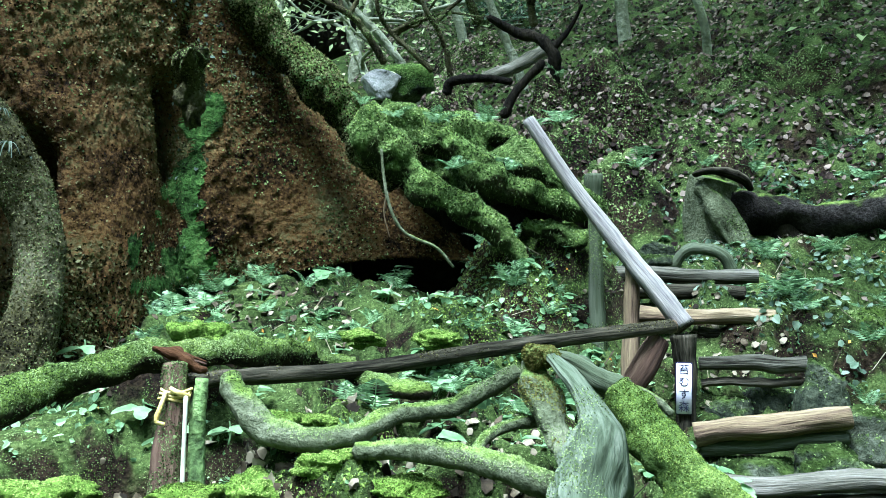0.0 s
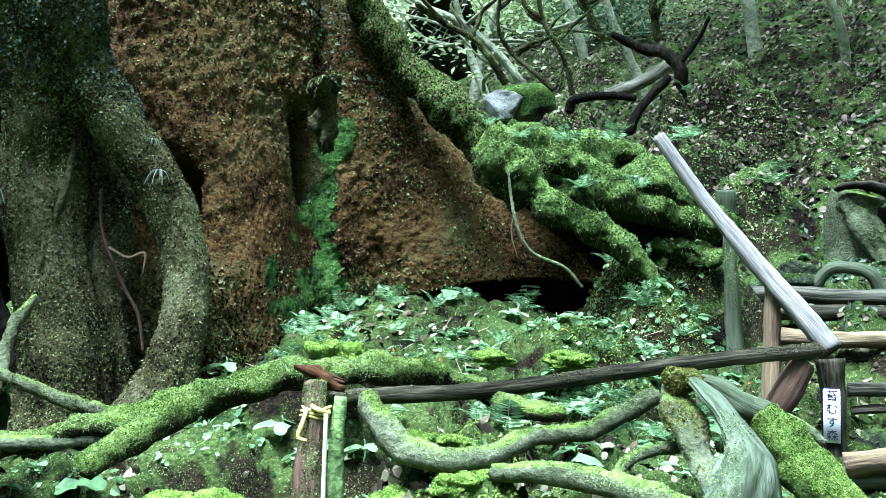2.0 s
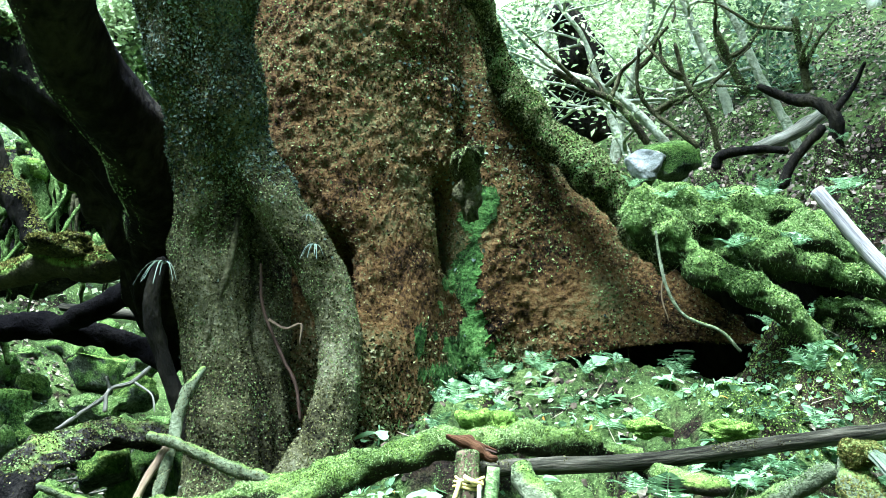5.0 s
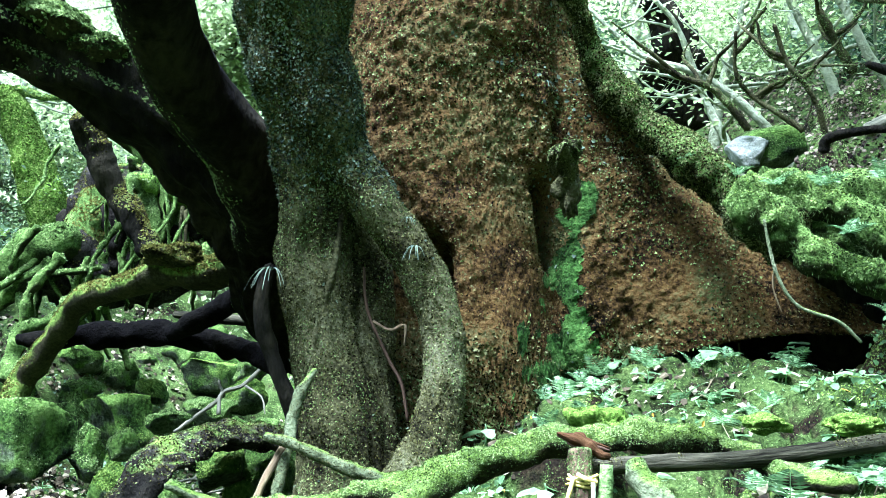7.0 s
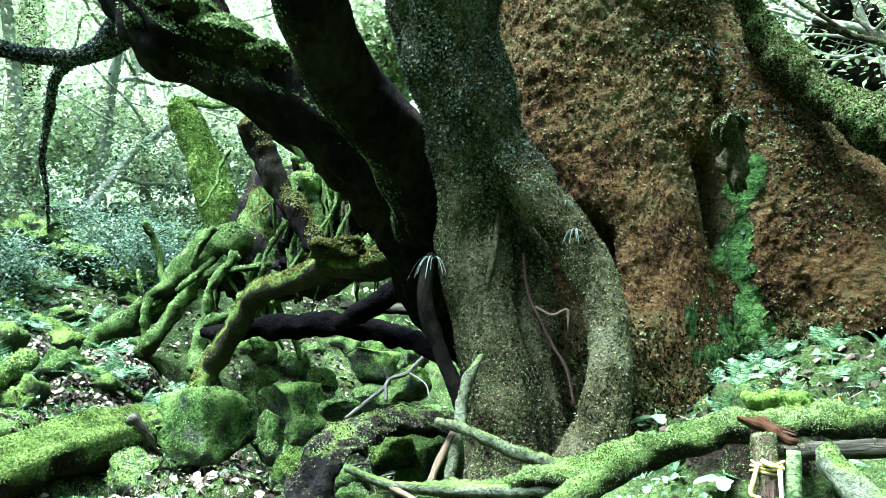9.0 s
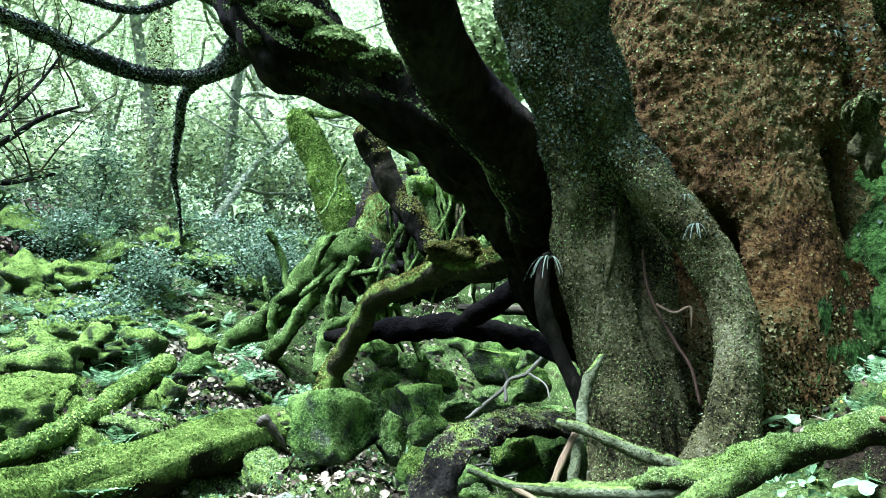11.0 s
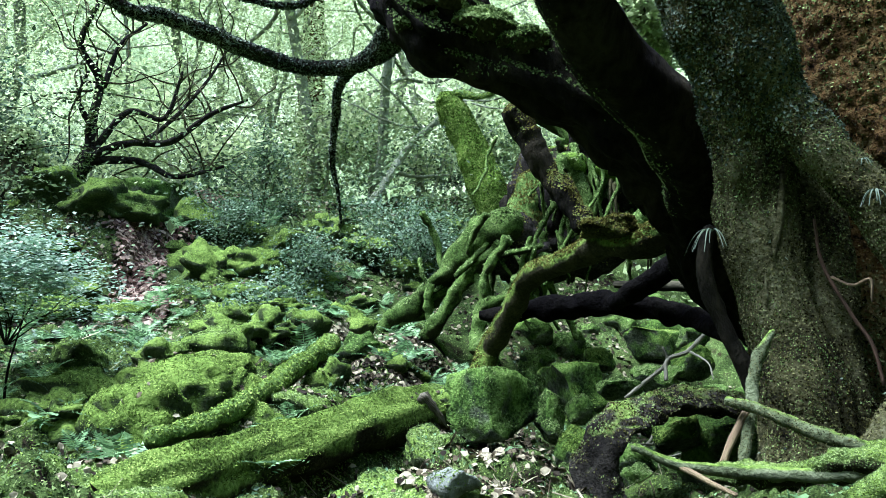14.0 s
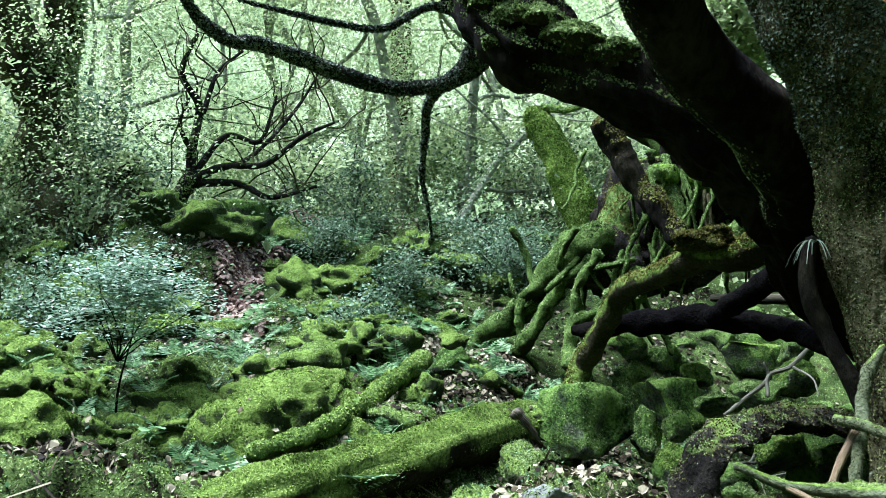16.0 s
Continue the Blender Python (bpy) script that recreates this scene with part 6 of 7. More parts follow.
for k, pts in enumerate(([((2.29, 10.29, 4.74), 0.049), ((2.05, 10.24, 5.06), 0.045), ((1.85, 10.21, 5.26), 0.041), ((1.47, 10.21, 5.43), 0.037), ((1.09, 10.17, 5.65), 0.029)],
                         [((2.84, 9.98, 4.61), 0.036), ((2.56, 10.07, 4.88), 0.032), ((2.32, 10.16, 5.12), 0.029), ((2.14, 10.10, 5.40), 0.025), ((2.12, 9.92, 5.85), 0.020)],
                         [((3.01, 9.75, 4.48), 0.039), ((2.94, 9.68, 4.76), 0.035), ((2.81, 9.63, 5.01), 0.032), ((2.59, 9.58, 5.32), 0.028), ((2.45, 9.46, 5.71), 0.024)],
                         [((3.51, 10.17, 5.38), 0.059), ((3.36, 10.11, 5.65), 0.051), ((3.12, 10.00, 6.10), 0.042)],
                         [((4.12, 9.74, 5.28), 0.050), ((4.03, 9.66, 5.58), 0.046), ((3.89, 9.50, 6.08), 0.038)])):
    stem = thing("thin_tree", pts[0][0], "thin crooked mossy tree on the slope", "tree", "thin trees")
    g = [root("trunk", pts, BARK_MOSSY, stem, sides=12, rough=0.3, seed=345 + k)]
    rt2 = np.random.default_rng(40 + k)
    for m in range(3):
        s = g[0][0][:-2].reshape(-1, 12, 3).mean(1)
        g.append(root("branch", wander(s[int(len(s) * rt2.uniform(0.3, 0.9))], rt2.normal(size=3) * [1, 0.4, 0.3] + [0, 0, 0.6], rt2.uniform(0.6, 1.3), 0.035, 0.008, rt2, 0.4, 0.1, 6), BARK_MOSSY, stem, sides=8, per=5, rough=0.3))
    fuzz(stem, g, 2500, patchy(0.3, 7, -0.3, 0.3), (0.014, 0.03), MOSS_BLADE)
snag = thing("dead_branch", (3.61, 7.96, 3.75), "dark crooked dead branch on the hillside", "branch")
for pts in ([((2.93, 8.15, 4.70), 0.031), ((3.23, 8.09, 4.55), 0.056), ((3.42, 7.93, 4.46), 0.062), ((3.55, 7.83, 4.26), 0.073), ((3.56, 7.92, 3.98), 0.085)],
            [((3.51, 7.83, 4.31), 0.043), ((3.70, 7.77, 4.56), 0.025), ((3.77, 7.65, 4.77), 0.018)],
            [((3.06, 8.00, 3.62), 0.054), ((3.20, 7.98, 3.90), 0.048), ((3.45, 7.90, 4.20), 0.049)],
            [((2.71, 8.88, 4.04), 0.052), ((2.75, 8.83, 4.16), 0.052), ((3.02, 8.63, 4.18), 0.045), ((3.31, 8.43, 4.12), 0.038)]):
    root("limb", pts, BARK_DARK, snag, sides=10, seed=331)
grey_log = thing("fallen_log", (3.65, 9.39, 4.57), "pale bare log half sunk in leaf litter", "log")
root("log", [((3.24, 9.06, 4.31), 0.081), ((3.77, 9.33, 4.61), 0.085), ((4.19, 9.61, 4.92), 0.074)], WOOD_GREY, grey_log, sides=12, seed=332)
stub = thing("cut_stump", (2.72, 5.30, 2.27), "small grey-green cut stump", "stump")
root("stump", [((2.72, 5.31, 2.25), 0.065), ((2.71, 5.29, 2.45), 0.061), ((2.70, 5.27, 2.58), 0.065)], WOOD_GREEN, stub, sides=14, seed=333, cap=0.05)


# ---------------- trees ----------------
def tree(name, at, way, height, r0, seed, mat, leaves, leaf_mat, label, leaf=(0.05, 0.1), limbs=6, spread=0.5, crown_from=0.45, bend=0.12, twigs=3, category="tree", group="forest trees", puff=0.45, droop=0.0):
    """Trunk, wandering limbs with twigs, and leaves gathered round the twigs."""
    rng = np.random.default_rng(seed)
    base = thing(name, at, label, category, group)
    spine = wander((at[0], at[1], at[2] - 0.2), way, height, r0 * 1.25, r0 * 0.3, rng, bend, 0.12, 8)
    part("trunk", tube(spine, sides=12, per=6, rough=0.2, grain=0.15, seed=seed), mat, base)
    tips = [np.array(q[0]) for q in spine[5:]]
    sp = spline(spine, 6)
    for k in range(limbs):
        i = int(len(sp) * rng.uniform(crown_from, 0.98))
        i = min(i, len(sp) - 1)
        a = rng.uniform(0, 2 * np.pi)
        way2 = (math.cos(a), math.sin(a), rng.uniform(-0.1, 0.7))
        rows = wander(sp[i, :3], way2, height * spread * rng.uniform(0.6, 1.1), sp[i, 3] * 0.6, 0.008, rng, 0.32, 0.08 - droop, 6)
        bough = [tube(rows, sides=6, per=3, rough=0.2, seed=seed + k)]
        lim = spline(rows, 4)
        tips += [lim[int(len(lim) * q), :3] for q in (0.5, 0.7, 0.85, 0.99)]
        for m in range(twigs):
            j = int(len(lim) * rng.uniform(0.3, 0.95))
            tw = wander(lim[j, :3], rng.normal(size=3), height * spread * 0.35, lim[j, 3] * 0.6, 0.004, rng, 0.35, 0.05, 4)
            bough.append(tube(tw, sides=4, per=2, rough=0.1, seed=seed + m))
            tips.append(np.array(tw[-1][0]))
            tips.append(np.array(tw[2][0]))
        part("limb", join(bough), mat, base)
    if leaves:
        tips = np.array(tips)
        pick = tips[rng.integers(0, len(tips), leaves)]
        q = pick + rng.normal(size=(leaves, 3)) * [puff, puff, puff * 0.45]
        nn = np.tile([0.0, 0, 1], (leaves, 1))
        part("crown", plant(LEAF, q, nn, leaf, rng, lean=0.6), leaf_mat, base, kind="stuff", smooth=False)
    return base


far_t = thing("tall_cedar", (-17.1, 16.6, 4.6), "tall straight cedar with mossy red bark", "tree", "forest trees")
FT = [root("trunk", [((-16.49, 15.94, 4.26), 0.622), ((-16.39, 15.83, 5.30), 0.436), ((-16.04, 15.51, 7.50), 0.358), ((-15.56, 15.06, 9.59), 0.296), ((-14.90, 14.47, 11.66), 0.233), ((-13.79, 13.40, 14.35), 0.156)], BARK_RED, far_t, sides=20, per=10, grain=0.3, seed=401)]
fuzz(far_t, FT, 6000, patchy(1.0, 2, -0.2, 0.3), (0.05, 0.12), MOSS_BLADE)

# crooked spreading tree on a slab of rock
bent_at = (-11.41, 6.03, 3.77)
bent = thing("crooked_tree", bent_at, "crooked spreading tree with bare dark limbs", "tree", "forest trees")
BENT = []
for pts in ([((-11.51, 5.88, 3.68), 0.147), ((-11.31, 6.10, 4.06), 0.112), ((-11.10, 6.29, 4.50), 0.073), ((-11.01, 6.25, 4.89), 0.051), ((-10.80, 6.24, 5.53), 0.043), ((-10.80, 5.95, 5.98), 0.030), ((-10.51, 6.02, 6.52), 0.018)],
            [((-11.08, 6.32, 4.50), 0.051), ((-10.62, 6.60, 4.67), 0.038), ((-10.14, 6.96, 4.68), 0.033), ((-9.56, 7.23, 5.04), 0.024), ((-9.06, 7.45, 5.19), 0.012)],
            [((-11.07, 6.36, 4.45), 0.047), ((-10.58, 6.77, 4.43), 0.038), ((-10.18, 7.09, 4.20), 0.029), ((-9.60, 7.48, 4.33), 0.017)],
            [((-11.04, 6.34, 4.61), 0.039), ((-10.69, 6.64, 5.16), 0.030), ((-10.43, 7.06, 5.10), 0.026), ((-10.13, 7.14, 5.76), 0.013)],
            [((-10.79, 6.31, 5.46), 0.030), ((-10.69, 6.47, 6.09), 0.021), ((-10.55, 6.81, 6.49), 0.014)],
            [((-11.01, 6.22, 4.97), 0.030), ((-10.83, 5.96, 5.22), 0.021), ((-10.51, 5.91, 5.52), 0.013)],
            [((-11.03, 6.38, 4.57), 0.034), ((-10.90, 7.18, 4.95), 0.026), ((-10.50, 7.73, 5.71), 0.018), ((-10.19, 8.05, 6.45), 0.009)]):
    pts = [(q, r * 1.4) for q, r in pts]
    BENT.append(root("limb" if BENT else "trunk", pts, MOSSY_DARK, bent, sides=12, rough=0.2, seed=410 + len(BENT)))
boughs = ROOTS[-len(BENT):]
rt = np.random.default_rng(19)
for g, bough_ob in zip(BENT, boughs):
    ring = g[0][:-2].reshape(-1, 12, 3).mean(1)
    for k in range(9):
        s = ring[int(len(ring) * rt.uniform(0.35, 0.98))]
        root("twig", wander(s, rt.normal(size=3) * [1, 1, 0.8] + [0, 0, 0.5], rt.uniform(0.6, 1.6), 0.016, 0.004, rt, 0.4, 0.1, 6), BARK_MOSSY, bough_ob, sides=6, per=4)
fuzz(bent, BENT[:1], 3000, patchy(0.5, 2, -0.2, 0.3), (0.03, 0.07), MOSS_BLADE)
slab = boulder((-11.0, 6.95, 3.62), (0.8, 0.55, 0.72), 421, GULLY_ROCK, 5000, "tall slanting slab of mossy rock", blocky=True)

big_left = thing("ivy_tree", (-12.59, 4.77, 3.49), "thick forked tree smothered in creepers", "tree", "forest trees")
BIG = []
for pts in ([((-12.67, 4.66, 3.24), 0.913), ((-12.49, 4.69, 4.22), 0.639), ((-12.27, 4.62, 5.18), 0.411), ((-12.09, 4.58, 5.80), 0.347), ((-11.76, 4.59, 6.64), 0.256), ((-11.35, 4.42, 7.63), 0.201)],
            [((-12.23, 4.57, 5.41), 0.292), ((-12.00, 4.29, 6.04), 0.236), ((-11.79, 3.92, 6.61), 0.198), ((-11.49, 3.64, 7.22), 0.161)],
            [((-12.13, 4.49, 5.45), 0.236), ((-11.76, 3.95, 5.80), 0.158), ((-11.54, 3.58, 6.11), 0.139)]):
    BIG.append(root("limb" if BIG else "trunk", pts, BARK_MOSSY, big_left, sides=18, per=10, rough=0.3, seed=430 + len(BIG)))
BIG.append(root("old_root", [((-11.58, 5.44, 3.20), 0.693), ((-11.48, 5.41, 3.83), 0.502), ((-11.36, 5.41, 4.39), 0.312), ((-11.25, 5.47, 4.71), 0.121)], BARK_MOSSY, big_left, sides=18, per=10, rough=0.4, grain=0.5, seed=440))
BIG.append(root("old_root", [((-11.66, 4.80, 3.07), 0.511), ((-11.65, 4.80, 3.78), 0.344), ((-11.85, 4.74, 4.53), 0.264), ((-12.05, 4.67, 5.14), 0.180)], BARK_MOSSY, big_left, sides=18, per=10, rough=0.4, grain=0.5, seed=441))
fuzz(big_left, [BIG[0], BIG[3], BIG[4]], 80000, lambda p, n: step(-0.1, 0.3, 0.93 * n[:, 0] - 0.37 * n[:, 1]) * step(-0.5, 0.1, fbm(p, 0.5, 2, 2)), (0.04, 0.09), LEAF_CANOPY, "creeper_leaves", LEAF, 0.7, "pale green creeper leaves")

for k, (q, way, h, r, leaves) in enumerate((
        ((-11.87, 13.27, 4.76), (0.05, 0, 1), 9, 0.17, 5000), ((-9.47, 10.12, 4.10), (0.5, 0.3, 0.6), 4, 0.13, 1200), ((-16.21, 14.32, 6.09), (-0.05, 0, 1), 11, 0.26, 6000),
        ((-15.67, 12.00, 5.36), (0.1, 0, 1), 10, 0.2, 6000), ((-17.88, 8.35, 5.44), (0, 0, 1), 10, 0.2, 6000), ((-11.49, 11.01, 3.91), (0.1, 0, 1), 9, 0.2, 5000),
        ((-10.46, 13.16, 4.60), (-0.1, 0, 1), 9, 0.14, 4000), ((-20.86, 14.97, 6.28), (0.1, 0, 1), 12, 0.25, 7000), ((-16.92, 7.87, 5.61), (0.1, 0, 1), 10, 0.2, 8000),
        ((-16.75, 5.79, 5.27), (0.0, 0, 1), 10, 0.25, 8000), ((-9.90, 11.02, 4.39), (0.25, 0, 1), 7, 0.16, 3500), ((-7.93, 15.78, 5.33), (0.0, 0, 1), 9, 0.2, 5000),
        ((-11.12, 16.17, 5.79), (0.0, 0, 1), 10, 0.2, 7000), ((-11.68, 20.43, 6.60), (0.0, 0, 1), 11, 0.2, 7000),
        ((2.72, 12.07, 5.61), (-0.3, 0.1, 1), 5, 0.10, 1500), ((3.14, 11.43, 5.59), (-0.35, 0.1, 1), 5, 0.11, 1500), ((2.57, 14.07, 6.15), (-0.1, 0, 1), 7, 0.15, 3500),
        ((4.47, 13.38, 6.69), (-0.3, 0, 1), 6, 0.12, 2500), ((4.38, 10.43, 5.60), (-0.2, 0, 1), 5, 0.1, 1200), ((5.81, 10.34, 5.56), (-0.2, 0, 1), 7, 0.14, 5000),
        # (6.78, 5.62) and (10.06, 7.55): unseen, added to shade the hillside
        ((5.99, 8.65, 4.80), (-0.45, -0.2, 1), 5, 0.08, 600), ((8.95, 9.81, 6.03), (-0.2, 0, 1), 8, 0.14, 6000), ((6.78, 5.62, 3.47), (-0.2, 0, 1), 8, 0.2, 8000), ((10.06, 7.55, 4.91), (-0.1, 0, 1), 9, 0.2, 8000), ((1.45, 17.10, 7.07), (0.1, 0, 1), 9, 0.2, 7000),
        ((2.52, 18.81, 7.92), (0, 0, 1), 10, 0.2, 8000), ((5.78, 19.81, 9.25), (0, 0, 1), 10, 0.2, 8000), ((6.91, 17.21, 9.09), (0, 0, 1), 9, 0.2, 7000), ((8.48, 16.58, 8.89), (0, 0, 1), 9, 0.2, 6000))):
    x, y, _ = q
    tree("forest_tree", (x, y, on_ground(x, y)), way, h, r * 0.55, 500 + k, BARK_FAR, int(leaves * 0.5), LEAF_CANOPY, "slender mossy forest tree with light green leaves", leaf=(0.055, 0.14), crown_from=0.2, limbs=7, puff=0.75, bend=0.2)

# two trees out of view, added for the shade they cast
for k, (x, y, h) in enumerate(((3.4, -1.2, 10.0), (6.5, -0.5, 11.0))):
    tree("forest_tree", (x, y, on_ground(x, y)), (-0.05, 0.05, 1), h, 0.16, 580 + k, BARK_MOSSY, 7000, LEAF_CANOPY, "unseen tall tree added to shade the steps", leaf=(0.1, 0.2), limbs=14, crown_from=0.6, spread=0.35, puff=0.8)

for k, q in enumerate(((-5.48, 12.61, 4.47), (-5.71, 14.63, 4.86))):
    tree("forest_tree", (q[0], q[1], on_ground(q[0], q[1])), (0, 0, 1), 6.5, 0.12, 590 + k, BARK_MOSSY, 9000, LEAF_CANOPY, "leafy tree behind the arching limb", leaf=(0.08, 0.16), limbs=9, crown_from=0.45, spread=0.16, puff=0.4)

for k, q in enumerate(((-15.5, 8.9, 4.83), (-14.8, 10.4, 4.99), (-13.9, 11.9, 5.24), (-16.9, 7.2, 4.95))):
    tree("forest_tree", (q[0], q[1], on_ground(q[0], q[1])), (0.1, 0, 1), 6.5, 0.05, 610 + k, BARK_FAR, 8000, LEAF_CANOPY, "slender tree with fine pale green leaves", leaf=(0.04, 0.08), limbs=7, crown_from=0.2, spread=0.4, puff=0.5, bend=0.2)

hulk = thing("hollow_tree", (1.95, 13.24, 5.72), "dead hollow trunk, dark inside", "tree")
for pts in ([((1.54, 13.30, 5.72), 0.208), ((1.56, 13.11, 6.29), 0.189), ((1.49, 12.96, 6.71), 0.208)], [((2.04, 13.23, 5.72), 0.246), ((1.95, 12.96, 6.54), 0.322), ((1.73, 12.72, 7.20), 0.284), ((1.43, 12.58, 7.60), 0.189)], [((2.24, 12.99, 5.70), 0.131), ((2.25, 12.82, 6.21), 0.112), ((2.08, 12.66, 6.71), 0.131)]):
    root("stem", pts, BARK_DARK, hulk, sides=16, rough=0.35, grain=0.3, seed=551)

# shrubs
shrub_at = (-6.06, 2.84, 1.48)
shrub = tree("sapling", shrub_at, (0.05, 0, 1), 0.85, 0.008, 601, BARK_DARK, 0, LEAF_SHRUB, "small sapling with layered blue-green leaves", limbs=0, category="shrub", group="")
rs = np.random.default_rng(5)
sc2 = np.array((-6.00, 2.89, 2.22))
q = sc2 + rs.normal(size=(7000, 3)) * [0.26, 0.26, 0.02]
q[:, 2] += 0.1 * np.round(rs.normal(size=7000) * 1.4) - 0.35 * np.hypot(q[:, 0] - sc2[0], q[:, 1] - sc2[1]) + 0.1
q += 0.1 * np.stack([value_noise(q * [1, 1, 3], 0.16, 90 + k) for k in range(3)], -1)
part("crown", plant(LEAF, q, np.tile([0.0, 0, 1], (7000, 1)), (0.028, 0.055), rs, lean=0.22), LEAF_PALE, shrub, kind="stuff", smooth=False)
for k in range(9):
    root("twig", wander((-6.06, 2.84, 1.72), (rs.normal() * 0.5, rs.normal() * 0.5, 0.8), 0.8, 0.006, 0.003, rs, 0.2, 0.0, 5), BARK_DARK, shrub, sides=6, per=4)
for k, (q, h, n) in enumerate((((-7.15, 8.30, 3.25), 1.2, 5000), ((-9.88, 8.41, 3.34), 1.2, 4000), ((-6.45, 8.29, 2.83), 0.7, 2500), ((-9.06, 7.06, 3.00), 0.8, 3000), ((-8.53, 3.07, 2.42), 0.8, 3000), ((-7.64, 7.18, 2.87), 0.8, 3000), ((-6.89, 8.57, 2.93), 0.8, 2500), ((-6.48, 5.59, 1.95), 0.5, 2000))):
    x, y, _ = q
    tree("shrub", (x, y, on_ground(x, y)), (0.1, 0, 1), h, 0.02, 620 + k, BARK_MOSSY, n, LEAF_SHRUB, "spreading shrub with glossy blue-green leaves", leaf=(0.03, 0.06), limbs=8, spread=0.7, crown_from=0.2, category="shrub", group="shrubs", puff=0.14)

rq = np.random.default_rng(23)
for k in range(34):
    if k < 26:
        az, dist = rq.uniform(28, 78), rq.uniform(13, 24)
    else:
        az, dist = rq.uniform(-22, 4), rq.uniform(14, 22)
    x, y = -dist * math.sin(radians(az)), dist * math.cos(radians(az))
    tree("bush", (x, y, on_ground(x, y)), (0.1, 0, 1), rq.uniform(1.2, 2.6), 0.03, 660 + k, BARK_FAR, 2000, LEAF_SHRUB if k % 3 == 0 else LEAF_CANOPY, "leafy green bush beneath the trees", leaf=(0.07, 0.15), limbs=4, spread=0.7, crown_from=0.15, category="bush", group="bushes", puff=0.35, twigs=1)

# ---------------- ferns ----------------
def frond_mesh(length=0.22, pairs=11, seed=0):
    r = np.random.default_rng(seed)
    v, f = [], []
    for k in range(pairs * 2 + 1):
        s = (k // 2 + 0.7) / (pairs + 0.7)
        side = -1 if k % 2 else 1
        y, z = length * s, length * (0.45 * s - 0.55 * s * s)
        w = length * 0.34 * math.sin(math.pi * min(1, 0.22 + s * 0.8)) * r.uniform(0.85, 1.1)
        c = length * 0.035
        if k == pairs * 2:
            tip = [(0, length, z), (0.2 * c, length * 0.93, z), (0, length * 1.06, z - 0.01), (-0.2 * c, length * 0.93, z)]
        else:
            tip = [(0, y, z), (side * w * 0.5, y + c * 1.4, z + 0.004), (side * w, y + w * 0.35, z - 0.02 * w / length), (side * w * 0.5, y - c * 0.5, z)]
        n = len(v)
        v += tip
        f.append([n, n + 1, n + 2, n + 3] if side > 0 else [n + 3, n + 2, n + 1, n])
    n = len(v)
    for k in range(8):
        s = k / 7
        z = length * (0.45 * s - 0.55 * s * s)
        v += [(-0.0018, length * s, z - 0.001), (0.0018, length * s, z - 0.001)]
        if k:
            f.append([n + 2 * k - 2, n + 2 * k - 1, n + 2 * k + 1, n + 2 * k])
    return mesh("frond", np.array(v), np.array(f), LEAF_FERN, False)


FRONDS = [frond_mesh(seed=k) for k in range(4)]


def fern(at, size, seed, count=6):
    rng = np.random.default_rng(seed)
    base = thing("fern", at, "small green fern with feathered fronds", "fern", "ferns")
    base.scale = (size, size, size)
    for k in range(count):
        ob = new("frond", FRONDS[int(rng.integers(0, 4))])
        ob.parent = base
        ob.rotation_euler = (rng.uniform(0.1, 0.9), rng.uniform(-0.3, 0.3), 2 * math.pi * (k + rng.uniform(-0.3, 0.3)) / count)
        ob.scale = (rng.uniform(0.7, 1.15),) * 3
    return base


rf = np.random.default_rng(11)
def leaf_mesh(size, seed):
    """A broad lobed leaf on a short stalk, folded along its rib."""
    r = np.random.default_rng(seed)
    rim = [(math.sin(q) * (0.42 + 0.12 * math.cos(5 * q)), 0.55 - 0.5 * math.cos(q), 0.1 * abs(math.sin(q)) - 0.12 * (0.5 - 0.5 * math.cos(q)) ** 2) for q in np.linspace(0.25, 2 * math.pi - 0.25, 13)]
    v = np.array([(0, 0.5, -0.02)] + rim + [(0, 0, 0)]) * size
    n = len(rim)
    f = [[0, k, k + 1] for k in range(1, n)] + [[0, n, n + 1], [0, n + 1, 1]]
    return mesh("leaf", v, np.array(f), LEAF_FERN, True)


LEAVES = [leaf_mesh(0.06, k) for k in range(2)]


def leafy_plant(at, size, seed, count=5):
    rng = np.random.default_rng(seed)
    base = thing("leafy_plant", at, "small plant with broad pale green leaves", "plant", "broad-leaved plants")
    base.scale = (size, size, size)
    stalk = part("stalk", tube([((0, 0, -0.01), 0.003), ((0.004, 0, 0.02), 0.0025), ((0, 0.004, 0.045), 0.0015)], sides=5, per=3, rough=0.0), LEAF_FERN)
    stalk.parent = base
    for k in range(count):
        ob = new("leaf", LEAVES[k % 2])
        ob.parent = base
        ob.location = (0, 0, 0.02 + 0.006 * k)
        ob.rotation_euler = (rng.uniform(-0.5, 0.2), rng.uniform(-0.3, 0.3), 2 * math.pi * (k + rng.uniform(-0.3, 0.3)) / count)
        ob.scale = (rng.uniform(0.6, 1.1),) * 3
    return base


